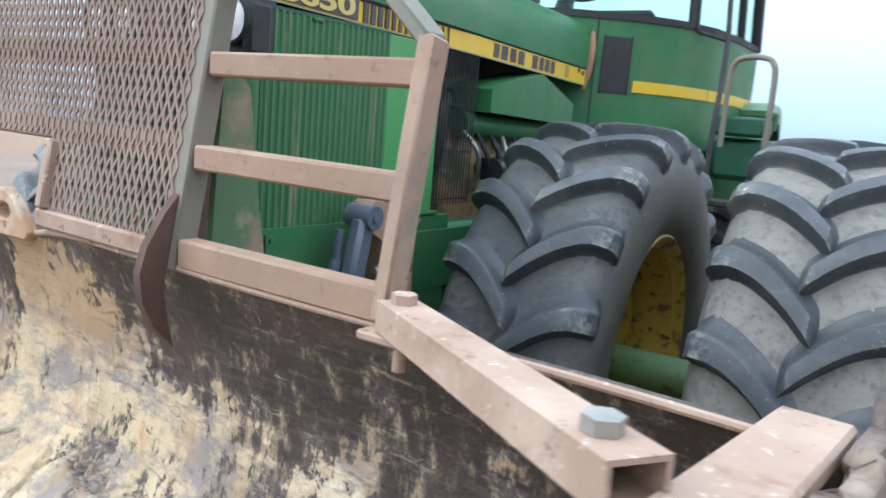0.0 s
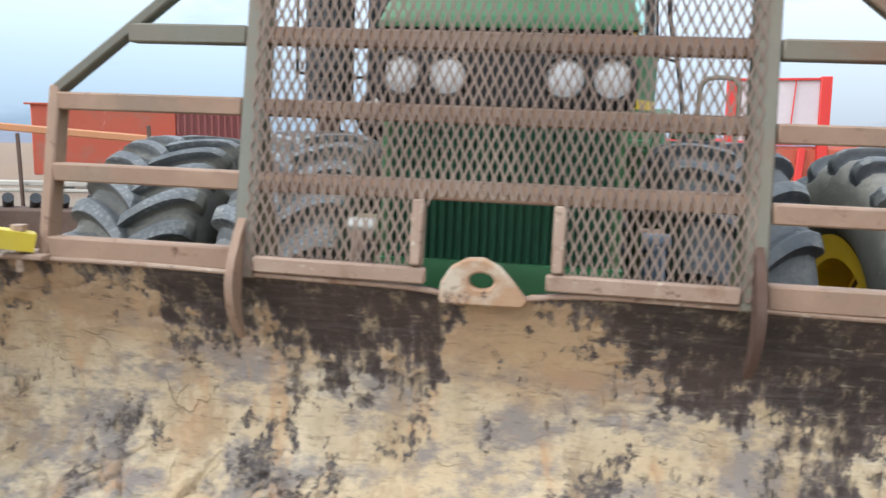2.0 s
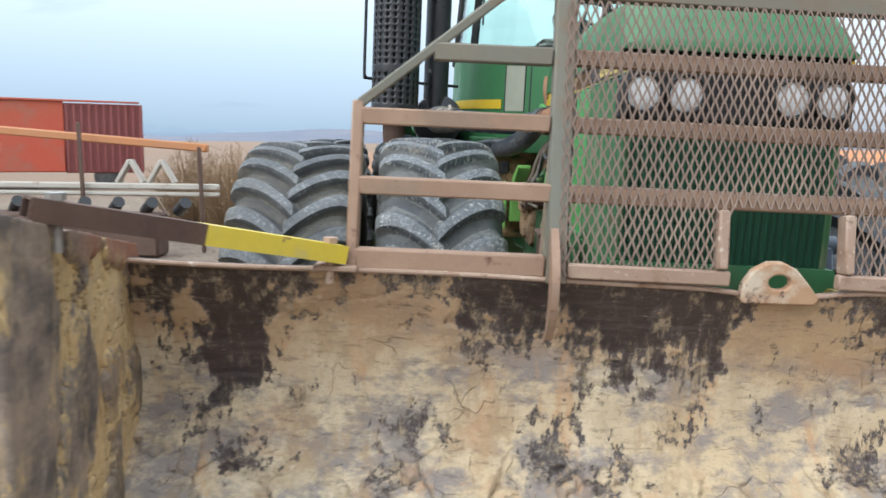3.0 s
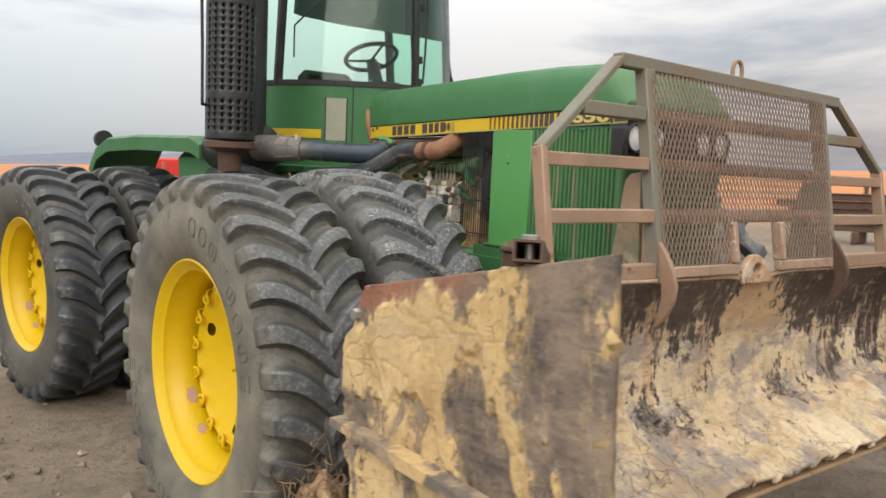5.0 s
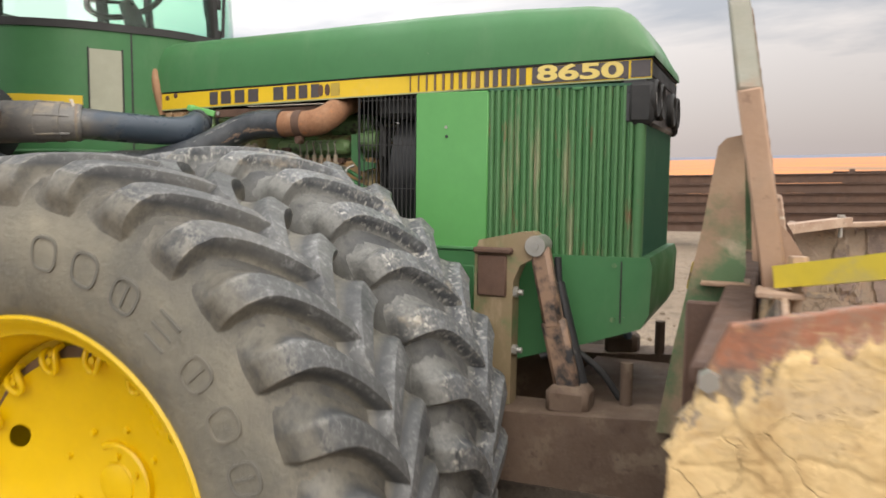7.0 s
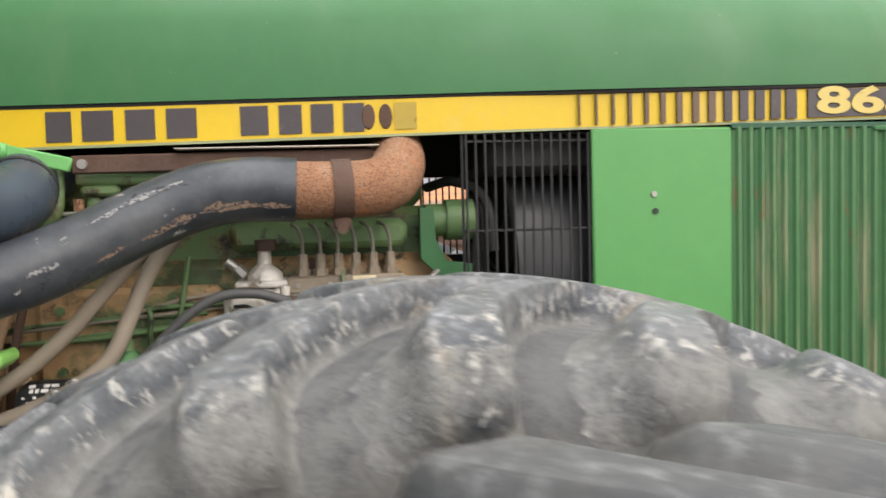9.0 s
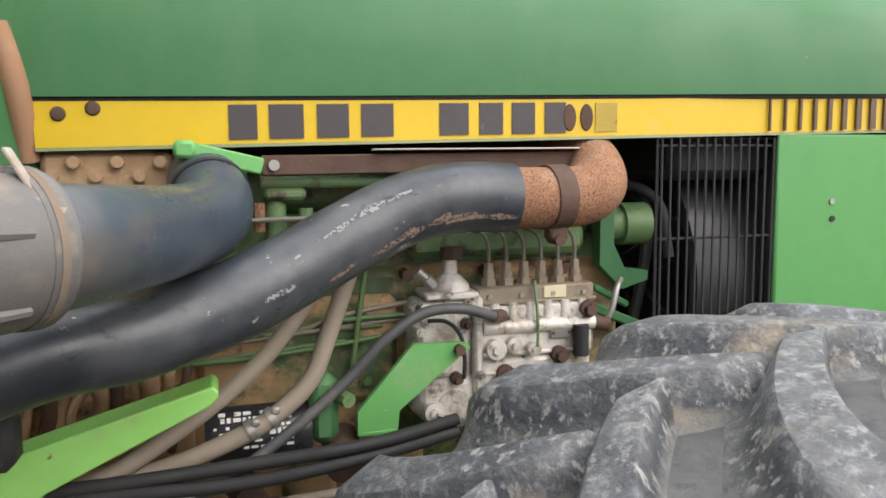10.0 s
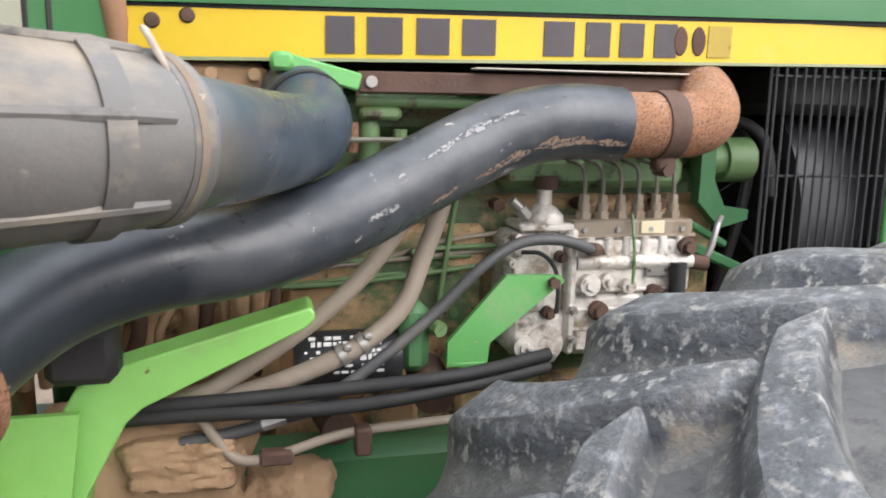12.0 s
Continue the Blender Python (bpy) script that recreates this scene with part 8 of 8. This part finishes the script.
# ---------------------------------------------------------------- yard behind and round the machine
def container():
    """A faded orange and dark red steel body on the ground, ribbed."""
    root = tagged(new("grain_bin_trailer"), "red and dark red ribbed steel trailer body", "trailer")
    root.matrix_world = pose(-16.7, 24.8, 0, 0, 0, 27) @ Matrix.Diagonal((1.27, 1.3, 1.17, 1))
    b = bmesh.new()
    box(b, (0, 0, 1.60), (3.8, 2.2, 2.15), 0.03)
    part("body", b, RED_ORANGE, root, "faded red side")
    b = bmesh.new()
    box(b, (2.92, 0, 1.55), (2.05, 2.1, 2.10), 0.02)
    body = part("ribbed_body", b, DARK_RED, root, "dark red ribbed side")
    for k in range(11):
        b = bmesh.new()
        box(b, (1.97 + 0.19 * k, -1.08, 1.55), (0.07, 0.07, 2.02), 0.01)
        part("rib", b, DARK_RED, body)
    b = bmesh.new()
    box(b, (0.9, -1.12, 2.66), (5.9, 0.08, 0.06), 0.01)
    part("rail", b, RED_ORANGE, root)
    for x in (-1.2, 3.0):
        b = bmesh.new()
        lathe(b, [(0.0, -0.12), (0.2, -0.12), (0.38, -0.1), (0.40, 0.0), (0.38, 0.1), (0.2, 0.12), (0.0, 0.12)], 24, Matrix.Translation((x, -0.9, 0.385)) @ Matrix.Rotation(math.pi / 2, 4, "X"))
        part("wheel", b, WHEEL_RUBBER, root)
    return root


container()


def rail_stack():
    """A row of pale steel rails on posts with a rusty beam above, a worn implement frame."""
    root = tagged(new("implement_frame"), "old implement frame of pale steel rails and a rusty orange beam", "farm implement")
    root.matrix_world = pose(-7.1, 9.7, 0.28, 0, 0, 0)
    for z, h in ((0.745, 0.10), (0.625, 0.07)):
        b = bmesh.new()
        box(b, (0, 0, z), (5.4, 0.10, h), 0.02)
        part("rail", b, WHITE_STEEL, root, "chalky pale steel rail")
    b = bmesh.new()
    bar(b, (-2.7, 0.3, 1.74), (2.50, 0.1, 1.36), 0.15, 0.13, 0.02)
    part("beam", b, BEAM_ORANGE, root, "rusty orange beam")
    for x, z in ((0.60, 1.74), (2.47, 1.38), (-1.8, 1.6)):
        b = bmesh.new()
        bar(b, (x, -0.12, -0.30), (x - 0.04, -0.12, z), 0.06, 0.05, 0.01)
        part("post", b, BROWN_IRON, root, "rusty upright post")
    for x in (1.05, 1.55):
        b = bmesh.new()
        bar(b, (x, 0.1, 0.80), (x + 0.22, 0.1, 1.16), 0.16, 0.06, 0.01)
        bar(b, (x + 0.42, 0.1, 0.80), (x + 0.22, 0.1, 1.16), 0.16, 0.06, 0.01)
        part("truss", b, WHITE_STEEL, root)
    b = bmesh.new()
    box(b, (-0.2, -0.6, 0.05), (4.4, 0.5, 0.66), 0.04)
    part("lower_frame", b, BROWN_IRON, root)
    for k in range(10):
        b = bmesh.new()
        rod(b, (-2.3 + 0.5 * k, -0.5, 0.40), (-2.1 + 0.5 * k, -0.75, 0.55), 0.09, 10)
        part("disc", b, BLACK, root, "dark disc")
    return root


rail_stack()


def red_header():
    """A red implement with upright posts and a pale sheet between them."""
    root = tagged(new("red_implement"), "red farm implement with tall posts and a pale sheet", "farm implement")
    root.matrix_world = pose(4.95, 15.9, 0, 0, 0, -3) @ Matrix.Diagonal((0.785, 0.8, 0.925, 1))
    for x in (-1.15, 1.35):
        b = bmesh.new()
        box(b, (x, 0, 2.35), (0.30, 0.16, 2.5), 0.02)
        part("post", b, RED, root, "bright red post")
    for z, d in ((3.54, 0.06), (2.02, 0.10)):
        b = bmesh.new()
        box(b, (0.1, 0, z), (2.6, 0.12, d), 0.01)
        part("cross_bar", b, RED, root)
    b = bmesh.new()
    box(b, (0.1, 0.03, 2.78), (2.3, 0.03, 1.45), 0.005)
    part("sheet", b, PALE_SHEET, root, "pale pink sheet")
    b = bmesh.new()
    tube(b, [(0.45, -0.06, 2.05), (0.48, -0.06, 2.5), (0.55, -0.06, 3.5)], 0.02, 8)
    part("cable", b, RED, root)
    b = bmesh.new()
    box(b, (0.2, 0.6, 1.35), (4.4, 1.2, 1.2), 0.1)
    part("hopper", b, RED_ORANGE, root, "orange hopper")
    for x in (-1.4, 1.8):
        b = bmesh.new()
        lathe(b, [(0.0, -0.15), (0.3, -0.15), (0.55, -0.12), (0.58, 0.0), (0.55, 0.12), (0.3, 0.15), (0.0, 0.15)], 28, Matrix.Translation((x, -0.3, 0.565)) @ Matrix.Rotation(math.pi / 2, 4, "Y"))
        part("wheel", b, WHEEL_RUBBER, root)
    for x in (-0.35, 0.8):
        b = bmesh.new()
        bar(b, (x, -0.1, 1.9), (x - 0.15, -0.2, 0.3), 0.2, 0.12, 0.02)
        part("leg", b, RED, root)
    return root


red_header()


def red_machine():
    root = tagged(new("red_machine"), "low red farm machine parked behind the tractor", "farm machine")
    root.matrix_world = pose(3.75, 20.6, 0, 0, 0, 4)
    b = bmesh.new()
    box(b, (0, 0, 1.72), (2.6, 0.8, 0.60), 0.06)
    part("body", b, RED, root)
    for k in range(5):
        b = bmesh.new()
        box(b, (-1.0 + 0.5 * k, -0.42, 1.45), (0.12, 0.10, 0.9), 0.02)
        part("bracket", b, RED_ORANGE, root)
    for x in (-0.9, 0.9):
        b = bmesh.new()
        lathe(b, [(0.0, -0.15), (0.3, -0.15), (0.58, -0.12), (0.60, 0.0), (0.58, 0.12), (0.3, 0.15), (0.0, 0.15)], 28, Matrix.Translation((x, 0, 0.585)) @ Matrix.Rotation(math.pi / 2, 4, "Y"))
        part("wheel", b, WHEEL_RUBBER, root)


red_machine()


def beam_rack(x, y, turn, seed, n):
    """Brown steel beams stacked on bearers."""
    rng = random.Random(seed)
    root = tagged(new("steel_stack"), "stack of brown rusty steel beams on bearers", "steel stack", group="steel stacks")
    root.matrix_world = pose(x, y, 0, 0, 0, turn)
    for k in range(n):
        z = 0.30 + 0.19 * k
        b = bmesh.new()
        off = rng.uniform(-0.6, 0.6)
        for w in (0, 1):
            box(b, (off, (w - 0.5) * 0.26, z + 0.085), (7.4, 0.02, 0.15), 0.004)
            box(b, (off, (w - 0.5) * 0.26, z + 0.005), (7.4, 0.10, 0.012))
            box(b, (off, (w - 0.5) * 0.26, z + 0.165), (7.4, 0.10, 0.012))
        part("beam", b, (BROWN_IRON, RUST_DARK)[k % 2], root)
    for d in (-2.6, -0.4, 2.2):
        b = bmesh.new()
        box(b, (d, 0, 0.15), (0.16, 0.7, 0.30), 0.02)
        box(b, (d, -0.34, 0.75), (0.10, 0.07, 1.5), 0.01)
        part("bearer", b, BROWN_IRON, root)
    for d in (-3.0, -1.6, 0.6, 1.5):
        b = bmesh.new()
        box(b, (d, -0.36, 0.62), (0.6, 0.10, 0.46), 0.05)
        part("black_box", b, BLACK_MATT, root)


beam_rack(13.0, 0.6, 92, 3, 6)
beam_rack(15.2, -5.2, 84, 8, 6)
beam_rack(17.0, 4.5, 97, 14, 5)
beam_rack(14.2, -12.0, 88, 19, 6)


def bush(x, y, r, h, seed):
    rng = random.Random(seed)
    b = bmesh.new()
    for k in range(520):
        a, q = rng.uniform(0, 6.283), rng.random() ** 0.6
        p = Vector((r * 0.35 * q * math.cos(a), r * 0.35 * q * math.sin(a), 0))
        e = Vector((r * q * math.cos(a), r * q * math.sin(a), h * rng.uniform(0.55, 1.0) * (1.1 - 0.4 * q)))
        m = (p + e) / 2 + Vector((rng.gauss(0, 0.05), rng.gauss(0, 0.05), 0.05))
        tube(b, [p, m, e], [0.008, 0.006, 0.003], 4, 2, False)
        for j in range(3):
            c = m.lerp(e, rng.random())
            tube(b, [c, c + Vector((rng.gauss(0, 0.08), rng.gauss(0, 0.08), rng.uniform(0.02, 0.14)))], 0.004, 3, 0, False)
    ob = part("dry_bush", b, BRUSH, None)
    ob.matrix_world = pose(x, y, -0.02)
    tagged(ob, "leafless dry brown bush growing by the scrap", "bush", group="dry bushes")


bush(-4.6, 11.6, 1.0, 1.70, 2)
bush(-5.6, 12.4, 1.1, 1.75, 7)
bush(-3.9, 13.0, 0.9, 1.45, 9)

# loose clods and stones on the yard, too many to count
rng = random.Random(11)
b = bmesh.new()
bmesh.ops.create_icosphere(b, subdivisions=1, radius=1.0)
ball = [v.co.copy() for v in b.verts]
ball_faces = [[v.index for v in f.verts] for f in b.faces]
b.free()
co, faces = [], []
for k in range(6500):
    a, d = rng.uniform(0, 6.283), 2.2 + 7.5 * rng.random() ** 0.8
    x, y = d * math.cos(a) * 1.1, 1 + d * math.sin(a)
    if abs(x) < 2.2 and -1.4 < y < 6:
        continue
    r = 0.006 + 0.026 * rng.random() ** 3
    base = len(co)
    sq = Vector((rng.uniform(0.7, 1.3), rng.uniform(0.7, 1.3), rng.uniform(0.5, 0.8)))
    co += [(x + v.x * r * sq.x * rng.uniform(0.8, 1.2), y + v.y * r * sq.y * rng.uniform(0.8, 1.2), v.z * r * sq.z - 0.006) for v in ball]
    faces += [[i + base for i in f] for f in ball_faces]
me = bpy.data.meshes.new("clods")
me.from_pydata(co, [], faces)
tagged(part("clods", me, DIRT, None), "small clods and stones lying on the packed dirt", "clods", kind="stuff")
